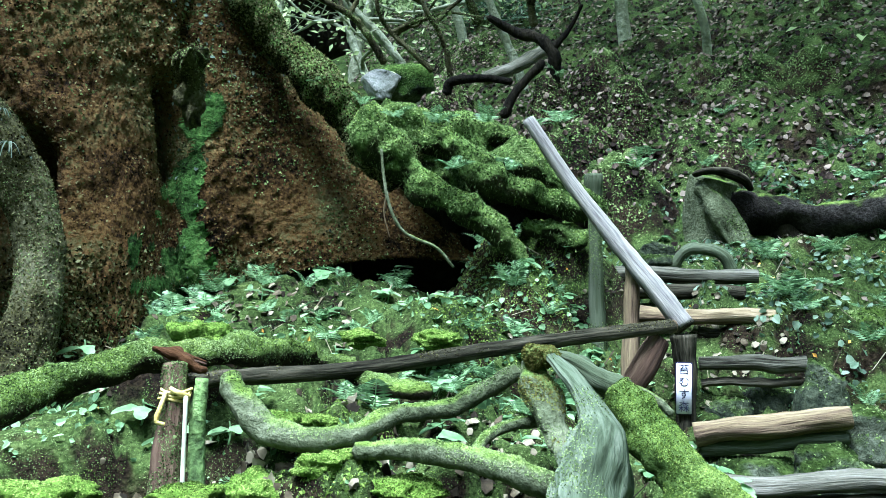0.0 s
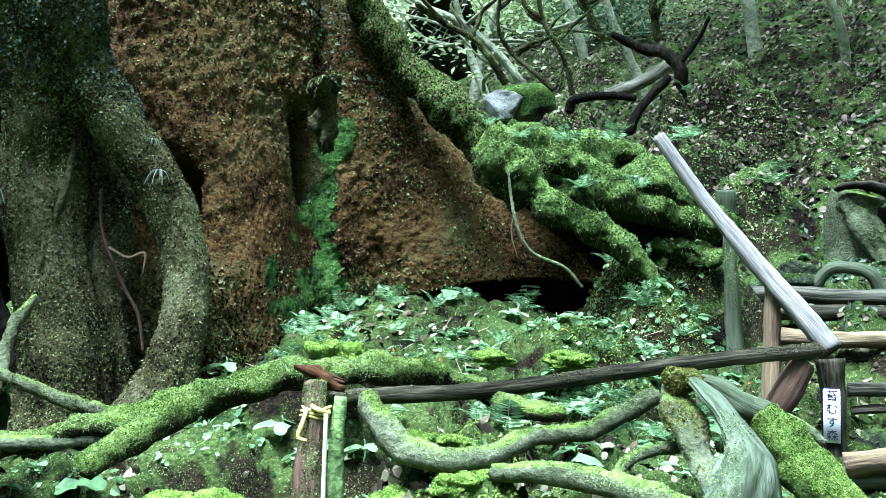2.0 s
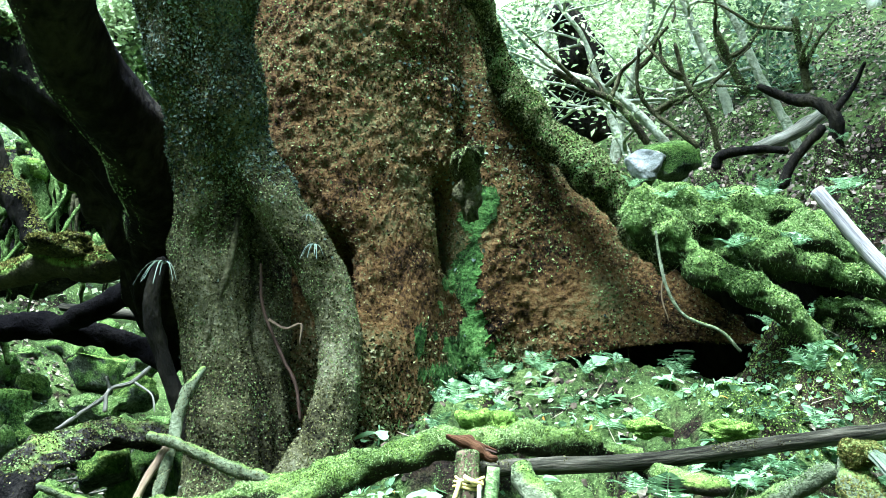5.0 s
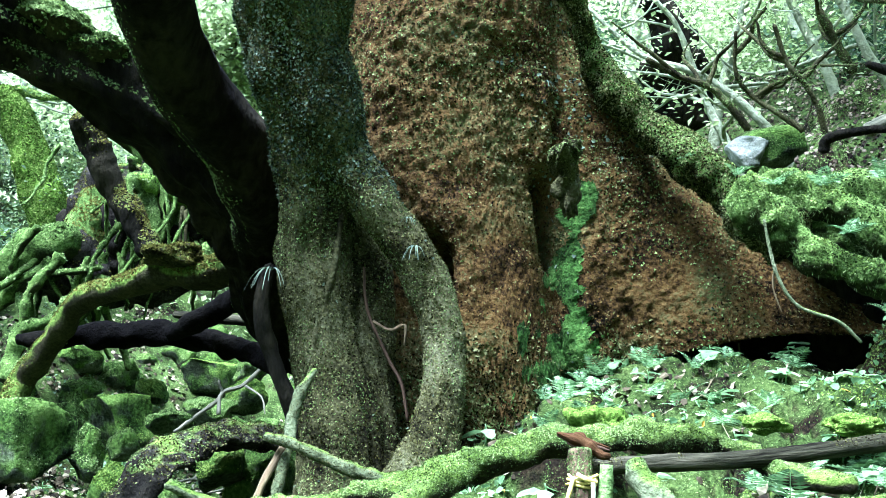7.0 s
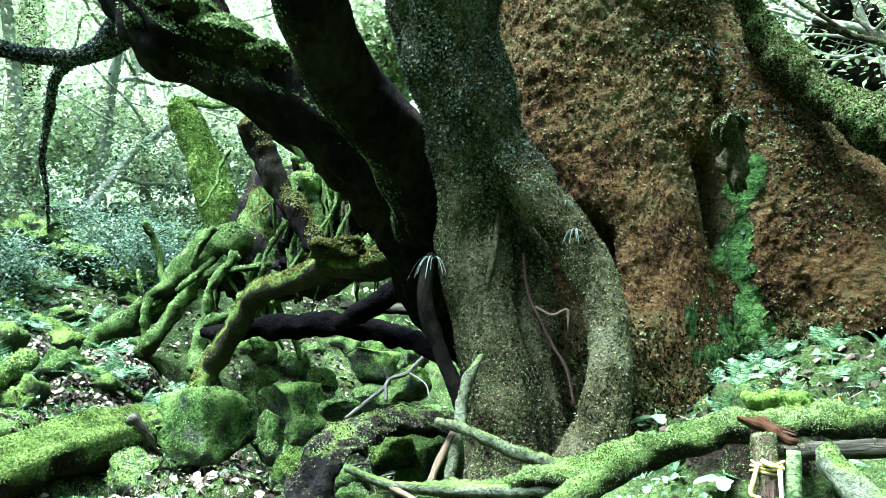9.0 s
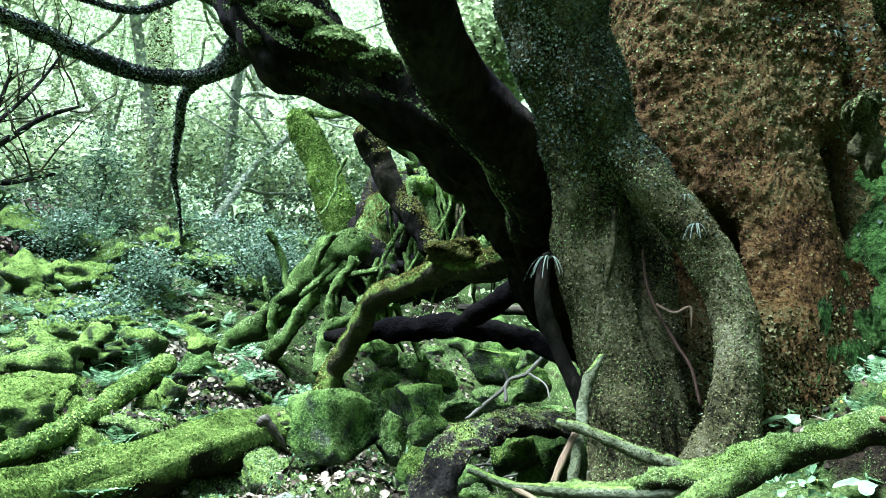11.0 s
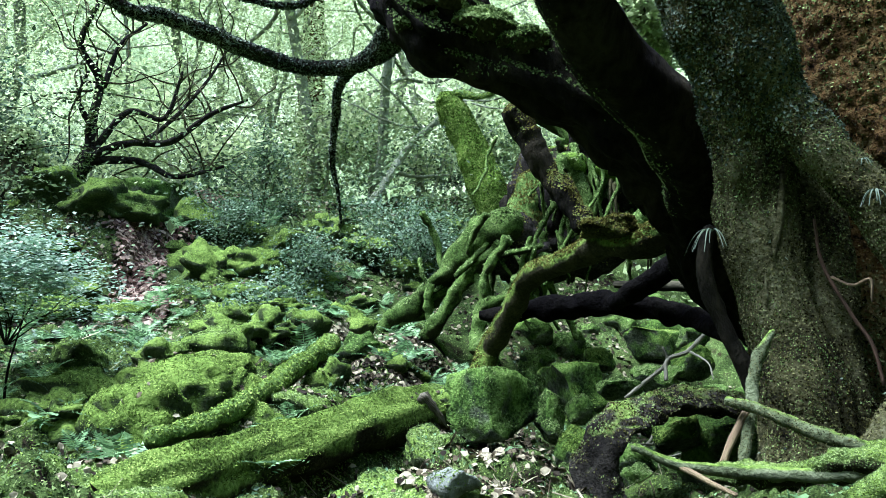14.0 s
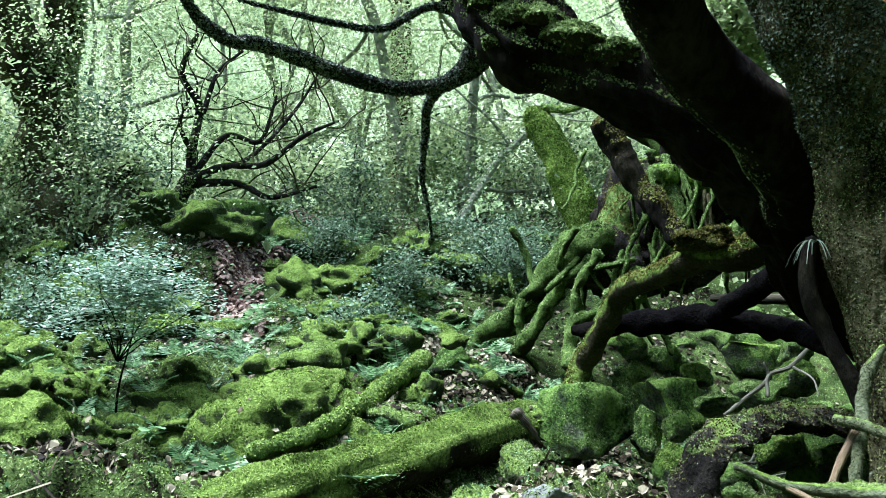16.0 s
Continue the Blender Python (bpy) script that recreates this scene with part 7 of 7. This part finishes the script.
rp = np.random.default_rng(31)
PERCH = []
for k in range(190):
    if k < 110:
        x, y, s = rp.uniform(-0.9, 2.0), rp.uniform(2.3, 4.5), rp.uniform(0.8, 1.7)
    elif k < 145:
        x, y, s = rp.uniform(2.9, 5.0), rp.uniform(2.6, 5.5), rp.uniform(0.7, 1.4)
    else:
        x, y, s = rp.uniform(-8.5, -4.0), rp.uniform(2.5, 7.5), rp.uniform(1.0, 2.4)
    leafy_plant((x, y, on_ground(x, y) + 0.005), s, 1500 + k, int(rp.integers(3, 7)))
for k, (q, s) in enumerate((((0.96, 4.03, 2.56), 0.5), ((1.17, 4.03, 2.55), 0.6), ((1.48, 4.13, 2.60), 0.55), ((1.20, 3.81, 2.28), 0.5), ((1.54, 3.95, 2.32), 0.5), ((1.81, 4.22, 2.62), 0.5), ((0.82, 4.19, 2.65), 0.4), ((0.59, 4.21, 2.73), 0.35))):
    x, y, z = q
    PERCH.append((x, y, z, s))
spots = [(rf.uniform(-0.2, 2.0), rf.uniform(2.5, 4.5), rf.uniform(0.4, 0.75)) for _ in range(75)]
spots += [(rf.uniform(2.9, 4.2), rf.uniform(2.6, 4.8), rf.uniform(0.5, 0.9)) for _ in range(30)]
spots += [(rf.uniform(-8.0, -4.0), rf.uniform(2.6, 7.5), rf.uniform(0.7, 1.5)) for _ in range(110)]
spots += [(rf.uniform(2.5, 6.0), rf.uniform(4.8, 8.0), rf.uniform(0.7, 1.2)) for _ in range(22)]
spots += [(rf.uniform(-11, -5.0), rf.uniform(5, 11), rf.uniform(1.0, 2.0)) for _ in range(50)]
for k, (x, y, s) in enumerate(spots):
    fern((x, y, on_ground(x, y) + 0.01), s, 900 + k, int(rf.integers(4, 8)))

rh = np.random.default_rng(77)
for k in range(34):
    (hx, hy, _), s, _ = HOLLOWS[k % 2 if k < 24 else k % 6]
    x, y = hx + rh.normal() * s * 0.9, hy + rh.normal() * s * 0.7
    if math.hypot(x, y) < 1.9:
        continue
    if k % 3 == 0:
        fern((x, y, on_ground(x, y)), rh.uniform(0.4, 0.7), 1800 + k, 5)
    elif k % 3 == 1:
        leafy_plant((x, y, on_ground(x, y) + 0.005), rh.uniform(0.8, 1.4), 1800 + k, 5)
    else:
        r = rh.uniform(0.04, 0.1)
        boulder((x, y, on_ground(x, y) + r * 0.2), (r * 1.3, r, r * 0.7), 1800 + k, GULLY_ROCK, 300, "small dark mossy stone on the bank", level=3)
for k, (x, y, z, s) in enumerate(PERCH):
    fern((x, y, z), s, 1300 + k, 6)

for k, (q, s) in enumerate((((0.27, 2.47, 1.28), 0.071), ((0.40, 2.45, 1.28), 0.078), ((0.19, 2.15, 1.16), 0.089), ((0.03, 2.15, 1.15), 0.077), ((0.63, 3.03, 1.50), 0.055), ((0.92, 3.06, 1.51), 0.082), ((0.05, 2.90, 1.51), 0.118), ((0.34, 2.08, 1.18), 0.081), ((-0.29, 2.14, 1.17), 0.089), ((0.51, 1.99, 1.18), 0.071))):
    x, y, z = q
    z = max(z, on_ground(x, y))
    pad = thing("moss_cushion", (x, y, z - s * 0.5), "plump cushion of bright green moss", "moss", "moss cushions")
    g = stone((x, y, z - s * 0.3), (s * (1.1 + 0.3 * math.sin(5 * k)), s * 0.95, s * (0.5 + 0.1 * math.cos(3 * k))), 1700 + k, 4, 0.42, 0)
    cushion = part("pad", g, MOSS_BRIGHT, pad)
    fuzz(cushion, g, 8000, lambda p, n: step(-0.2, 0.5, n[:, 2]), (0.003, 0.008), MOSS_BLADE_BRIGHT)

# ---------------- litter and low growth ----------------
def cover(name, box, count, keep, size, mat, template, label, category, lean=0.5, lift=0.0):
    if template is SPRIG:
        count, size = int(count * DENSE), (size[0] * 1.3, size[1] * 1.3)
    p, n = scatter(region(*box), count, keep)
    ob = part(name, plant(template, p, n, size, lean=lean, lift=lift), mat, smooth=False)
    return tagged(ob, label, category, kind="stuff")


def seen_from(r0):
    """Nothing grows on the trodden hollow within that radius."""
    # moss skips hollows and cracks, so the dark soil reads as shade
    def out_of_hollows(p):
        c = 1.0
        for (hx, hy, _), s, _ in HOLLOWS:
            c = c * (1 - 0.9 * step(s * 0.95, s * 0.6, np.hypot(p[:, 0] - hx, p[:, 1] - hy)))
        return c
    def raised(p):
        q = p * [1, 1, 0]
        return step(0.03, 0.14, np.abs(fbm(q, 0.24, 2, 44))) * (0.4 + 0.6 * step(0.02, 0.12, np.abs(fbm(q, 0.13, 2, 45))))
    return lambda f: (lambda p, n: f(p, n) * raised(p) * step(r0, r0 + 0.15, np.hypot(p[:, 0], p[:, 1])) * out_of_hollows(p))


def between(r0, r1):
    """Only on a ring of the ground round the path."""
    return lambda f: (lambda p, n: f(p, n) * (np.hypot(p[:, 0], p[:, 1]) > r0) * (np.hypot(p[:, 0], p[:, 1]) < r1))


def by_hummock(spots, spread=1.15):
    """A chance near the tops of hummocks."""
    def chance(p, n):
        c = np.zeros(len(p))
        for (hx, hy, _), s in spots:
            c = np.maximum(c, step(s * spread, s * spread * 0.6, np.hypot(p[:, 0] - hx, p[:, 1] - hy) * (1 + 0.3 * fbm(p, 0.3, 2, 8))))
        return c
    return chance


bank = seen_from(1.85)
near = (-3.0, 5.0, 1.2, 5.2)
front = (-1.4, 2.0, 1.7, 3.4)
cover("moss_carpet", front, 260000, between(1.8, 3.15)(bank(patchy(0.3, 51, -1.2, -0.3))), (0.003, 0.0075), MOSS_BLADE, SPRIG, "fine carpet of green moss on the bank", "moss", 0.7)
cover("bright_moss", front, 150000, between(1.8, 3.15)(bank(patchy(0.25, 52, 0.0, 0.45))), (0.003, 0.007), MOSS_BLADE_BRIGHT, SPRIG, "patches of fine bright green moss", "moss", 0.7)
cover("moss_carpet", near, 220000, between(3.1, 7.0)(bank(patchy(0.5, 51, -1.1, -0.3))), (0.005, 0.012), MOSS_BLADE, SPRIG, "carpet of green moss up the bank", "moss", 0.6)
cover("bright_moss", near, 160000, between(3.1, 7.0)(bank(patchy(0.35, 52, 0.0, 0.45))), (0.005, 0.011), MOSS_BLADE_BRIGHT, SPRIG, "patches of bright green moss up the bank", "moss", 0.6)
cover("leaf_litter", near, 16000, bank(patchy(0.5, 53, -0.1, 0.4)), (0.015, 0.045), LEAF_DEAD, DEAD, "brown and grey dead leaves on the bank", "leaf litter", 0.6, 0.2)
TWIG = (np.array([[-0.5, -0.02, 0.02], [0.5, -0.015, 0.04], [0.5, 0.015, 0.05], [-0.5, 0.02, 0.03]]), np.array([[0, 1, 2], [0, 2, 3]]))
cover("fallen_twigs", near, 1600, bank(patchy(0.5, 58, -0.3, 0.3)), (0.05, 0.18), LEAF_DEAD, TWIG, "thin dead twigs on the moss", "twig", 0.25, 0.05)
cover("ground_ivy", (-0.9, 2.1, 2.3, 4.6), 6500, between(2.3, 5.0)(bank(patchy(0.35, 57, -0.1, 0.35))), (0.018, 0.042), LEAF_FERN, IVY, "small broad leaves creeping over the bank", "plant", 0.7, 0.5)
cover("ground_ivy", (2.7, 5.5, 2.4, 5.8), 7000, patchy(0.4, 67, -0.2, 0.3), (0.018, 0.05), LEAF_SHRUB, IVY, "small broad leaves beside the steps", "plant", 0.7, 0.5)
cover("yellow_leaves", near, 260, bank(patchy(0.5, 53, -1.5, -1.0)), (0.02, 0.04), LEAF_YELLOW, LEAF, "a few fallen yellow leaves", "leaf litter", 0.6, 0.2)
cover("seedlings", near, 18000, bank(patchy(0.4, 54, -0.1, 0.4)), (0.014, 0.032), LEAF_FERN, LEAF, "tiny green seedlings in the moss", "plant", 0.9, 0.15)
hillbox = (2.6, 16.0, 1.5, 18.0)
cover("hillside_litter", hillbox, 56000, lambda p, n: step(-1.0, -0.4, fbm(p, 1.2, 2, 55)) * (0.1 + 0.9 * step(6.0, 7.6, np.hypot(p[:, 0], p[:, 1]))) * step(4.8, 5.8, np.hypot(p[:, 0], p[:, 1])), (0.03, 0.066), LEAF_HILL, DEAD, "thick brown leaf litter on the hillside", "leaf litter", 0.6, 0.2)
cover("hillside_growth", (2.6, 8.0, 1.5, 8.0), 26000, lambda p, n: step(-0.3, 0.4, fbm(p, 0.6, 2, 56)) * step(8, 4.5, np.hypot(p[:, 0], p[:, 1])), (0.02, 0.055), LEAF_SHRUB, LEAF, "low green plants on the hillside", "plant", 0.8, 0.2)
cover("bright_moss", (-9, -3, 1.2, 9), 330000, by_hummock(HUMMOCKS[:6]), (0.010, 0.024), MOSS_BLADE_BRIGHT, SPRIG, "bright green moss on rounded hummocks", "moss")
cover("bright_moss", (0, 3, 1.8, 5), 160000, by_hummock(HUMMOCKS[10:19]), (0.006, 0.015), MOSS_BLADE_BRIGHT, SPRIG, "bright green moss on small hummocks", "moss")
cover("mound_moss", (1.5, 9, 5, 14), 260000, by_hummock(MOUNDS, 1.3), (0.014, 0.035), MOSS_BLADE, SPRIG, "green moss on mounds on the hillside", "moss")
leftbox = (-12.0, -2.6, 1.2, 12.0)
cover("moss_carpet", leftbox, 170000, patchy(0.7, 57, -0.6, 0.0), (0.012, 0.032), MOSS_BLADE, SPRIG, "carpet of green moss on the far bank", "moss")
nearleft = (-6.8, -1.9, 1.0, 6.2)
cover("moss_carpet", nearleft, 150000, patchy(0.5, 81, -0.7, -0.1), (0.008, 0.02), MOSS_BLADE, SPRIG, "carpet of green moss on the near bank", "moss")
cover("bright_moss", nearleft, 110000, patchy(0.4, 82, 0.0, 0.4), (0.008, 0.02), MOSS_BLADE_BRIGHT, SPRIG, "patches of vivid green moss", "moss")
cover("seedlings", nearleft, 7000, patchy(0.5, 83, 0.0, 0.4), (0.018, 0.045), LEAF_FERN, LEAF, "small green seedlings on the near bank", "plant", 0.9, 0.15)
cover("fallen_twigs", nearleft, 1200, patchy(0.6, 84, -0.4, 0.3), (0.08, 0.28), LEAF_DEAD, TWIG, "thin dead twigs on the near bank", "twig", 0.25, 0.08)
cover("leaf_litter", leftbox, 22000, patchy(0.8, 58, -0.3, 0.3), (0.025, 0.065), LEAF_DEAD, DEAD, "dead leaves on the far bank", "leaf litter", 0.6, 0.2)
cover("low_plants", leftbox, 50000, patchy(0.8, 59, -0.1, 0.4), (0.02, 0.05), LEAF_SHRUB, LEAF, "low leafy plants on the far bank", "plant", 0.9, 0.2)
cover("hillside_moss", (2.6, 8.0, 1.5, 9.0), 100000, patchy(0.5, 66, -0.3, 0.3), (0.008, 0.02), MOSS_BLADE, SPRIG, "green moss on the hillside", "moss")


def near_line(ends, width):
    """A chance that falls off from a line in plan."""
    (ax, ay, _), (bx, by, _) = ends
    def chance(p, n):
        t = np.clip(((p[:, 0] - ax) * (bx - ax) + (p[:, 1] - ay) * (by - ay)) / ((bx - ax) ** 2 + (by - ay) ** 2), 0, 1)
        return step(width, width * 0.4, np.hypot(p[:, 0] - ax - t * (bx - ax), p[:, 1] - ay - t * (by - ay)))
    return chance


def around(ends, width):
    (ax, ay, _), (bx, by, _) = ends
    return min(ax, bx) - width, max(ax, bx) + width, min(ay, by) - width, max(ay, by) + width


for ends, width, count in ((((-7.61, 4.95, 1.75), (-9.31, 5.94, 2.50)), 0.3, 26000), (((-9.31, 5.94, 2.50), (-10.83, 8.01, 3.28)), 0.5, 30000)):
    cover("path_leaves", around(ends, width), count // 3, near_line(ends, width), (0.04, 0.085), LEAF_RUST, DEAD, "reddish dead leaves filling a narrow path", "leaf litter", 0.5, 0.6)
for ends, width, count in ((((-5.54, 6.25, 1.63), (-4.45, 5.9, 1.62)), 0.95, 9000), (((-4.9, 5.0, 1.5), (-4.2, 5.5, 1.5)), 0.5, 3000), (((-4.38, 1.63, 1.18), (-4.19, 2.05, 1.10)), 0.5, 2600), (((-2.81, 3.93, 1.02), (-2.59, 4.06, 0.96)), 0.4, 2600), (((-7.94, 3.99, 1.93), (-7.59, 4.60, 1.87)), 0.4, 2600)):
    cover("leaf_litter", around(ends, width), count, near_line(ends, width), (0.025, 0.06), LEAF_DEAD, DEAD, "drift of brown and grey dead leaves", "leaf litter", 0.5, 0.5)
backbox = (-34.0, -3.0, 4.0, 34.0)
cover("undergrowth", backbox, 40000, lambda p, n: step(-0.5, 0.2, fbm(p, 2.0, 2, 60)) * step(11, 13, np.hypot(p[:, 0], p[:, 1])), (0.08, 0.2), LEAF_CANOPY, LEAF, "green undergrowth beneath the trees", "plant", 0.9, 0.6)

def far_woods(name, count, each, azimuth, dist, height, leaf, seed, mat, label):
    """Layered sprays of leaves of the woods behind, past counting."""
    r = np.random.default_rng(seed)
    az, d = np.radians(r.uniform(*azimuth, count)), r.uniform(*dist, count)
    x, y = -d * np.sin(az), d * np.cos(az)
    c = np.stack([x, y, ground_full(x, y) + r.uniform(*height, count)], -1)
    tilt = r.normal(size=(count, 2)) * 0.35
    o = r.normal(size=(count, each, 3)) * (r.uniform(0.35, 0.9, count)[:, None, None] * [1, 1, 0.12])
    o[..., 2] += o[..., 0] * tilt[:, :1] + o[..., 1] * tilt[:, 1:]
    q = (c[:, None] + o).reshape(-1, 3)
    ob = part(name, plant(LEAF, q, np.tile([0.0, -0.3, 1], (len(q), 1)), leaf, r, lean=0.55), mat, smooth=False)
    return tagged(ob, label, "foliage", kind="stuff")


far_woods("far_woods", 380, 130, (20, 80), (17, 30), (0.8, 11.0), (0.06, 0.14), 71, LEAF_CANOPY, "foliage of the woods behind, mist put into its pale green")
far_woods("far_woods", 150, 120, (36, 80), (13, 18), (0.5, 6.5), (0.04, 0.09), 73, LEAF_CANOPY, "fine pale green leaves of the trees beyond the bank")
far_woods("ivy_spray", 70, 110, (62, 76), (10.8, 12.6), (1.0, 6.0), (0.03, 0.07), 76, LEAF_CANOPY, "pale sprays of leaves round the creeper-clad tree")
far_woods("bank_growth", 170, 110, (30, 78), (10.5, 17), (0.0, 1.6), (0.04, 0.09), 75, LEAF_SHADE, "ferns and bushes on the bank beneath the trees, shade put into their dark green")
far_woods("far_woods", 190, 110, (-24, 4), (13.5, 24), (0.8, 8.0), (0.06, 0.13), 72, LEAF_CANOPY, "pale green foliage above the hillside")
# leaves above the view, added to darken the slope below
far_woods("hill_shade_leaves", 130, 50, (-80, -16), (6.5, 14), (5.5, 9.0), (0.2, 0.38), 74, LEAF_CANOPY, "unseen leaf canopy added to shade the hillside")

for (hx, hy, _), s, _ in HOLLOWS:
    cover("leaf_litter", (hx - s, hx + s, hy - s, hy + s), int(1500 * s * s) + 60, None, (0.02, 0.05), LEAF_DEAD, DEAD, "brown dead leaves gathered in a hollow under roots", "leaf litter", 0.6, 0.25)

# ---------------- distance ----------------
FAR = material("glowing_misty_forest", [(0.06, 0.10, 0.035), (0.20, 0.28, 0.11), (0.36, 0.45, 0.22), (0.54, 0.62, 0.38)], 0.16, 5.0, bump=0)
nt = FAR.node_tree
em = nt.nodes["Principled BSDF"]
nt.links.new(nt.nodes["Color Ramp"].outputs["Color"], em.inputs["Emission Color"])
# the sheet glows to stand for bright mist behind the trees
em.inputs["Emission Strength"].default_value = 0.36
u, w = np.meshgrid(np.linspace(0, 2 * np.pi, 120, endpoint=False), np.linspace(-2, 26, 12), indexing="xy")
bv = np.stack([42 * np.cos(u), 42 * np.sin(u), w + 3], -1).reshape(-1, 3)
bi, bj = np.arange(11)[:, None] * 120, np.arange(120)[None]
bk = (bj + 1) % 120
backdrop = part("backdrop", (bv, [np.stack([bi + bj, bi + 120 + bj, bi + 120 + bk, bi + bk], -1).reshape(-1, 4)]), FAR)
tagged(backdrop, "pale forest in the distance, mist painted in and made to glow", "forest", kind="structure")
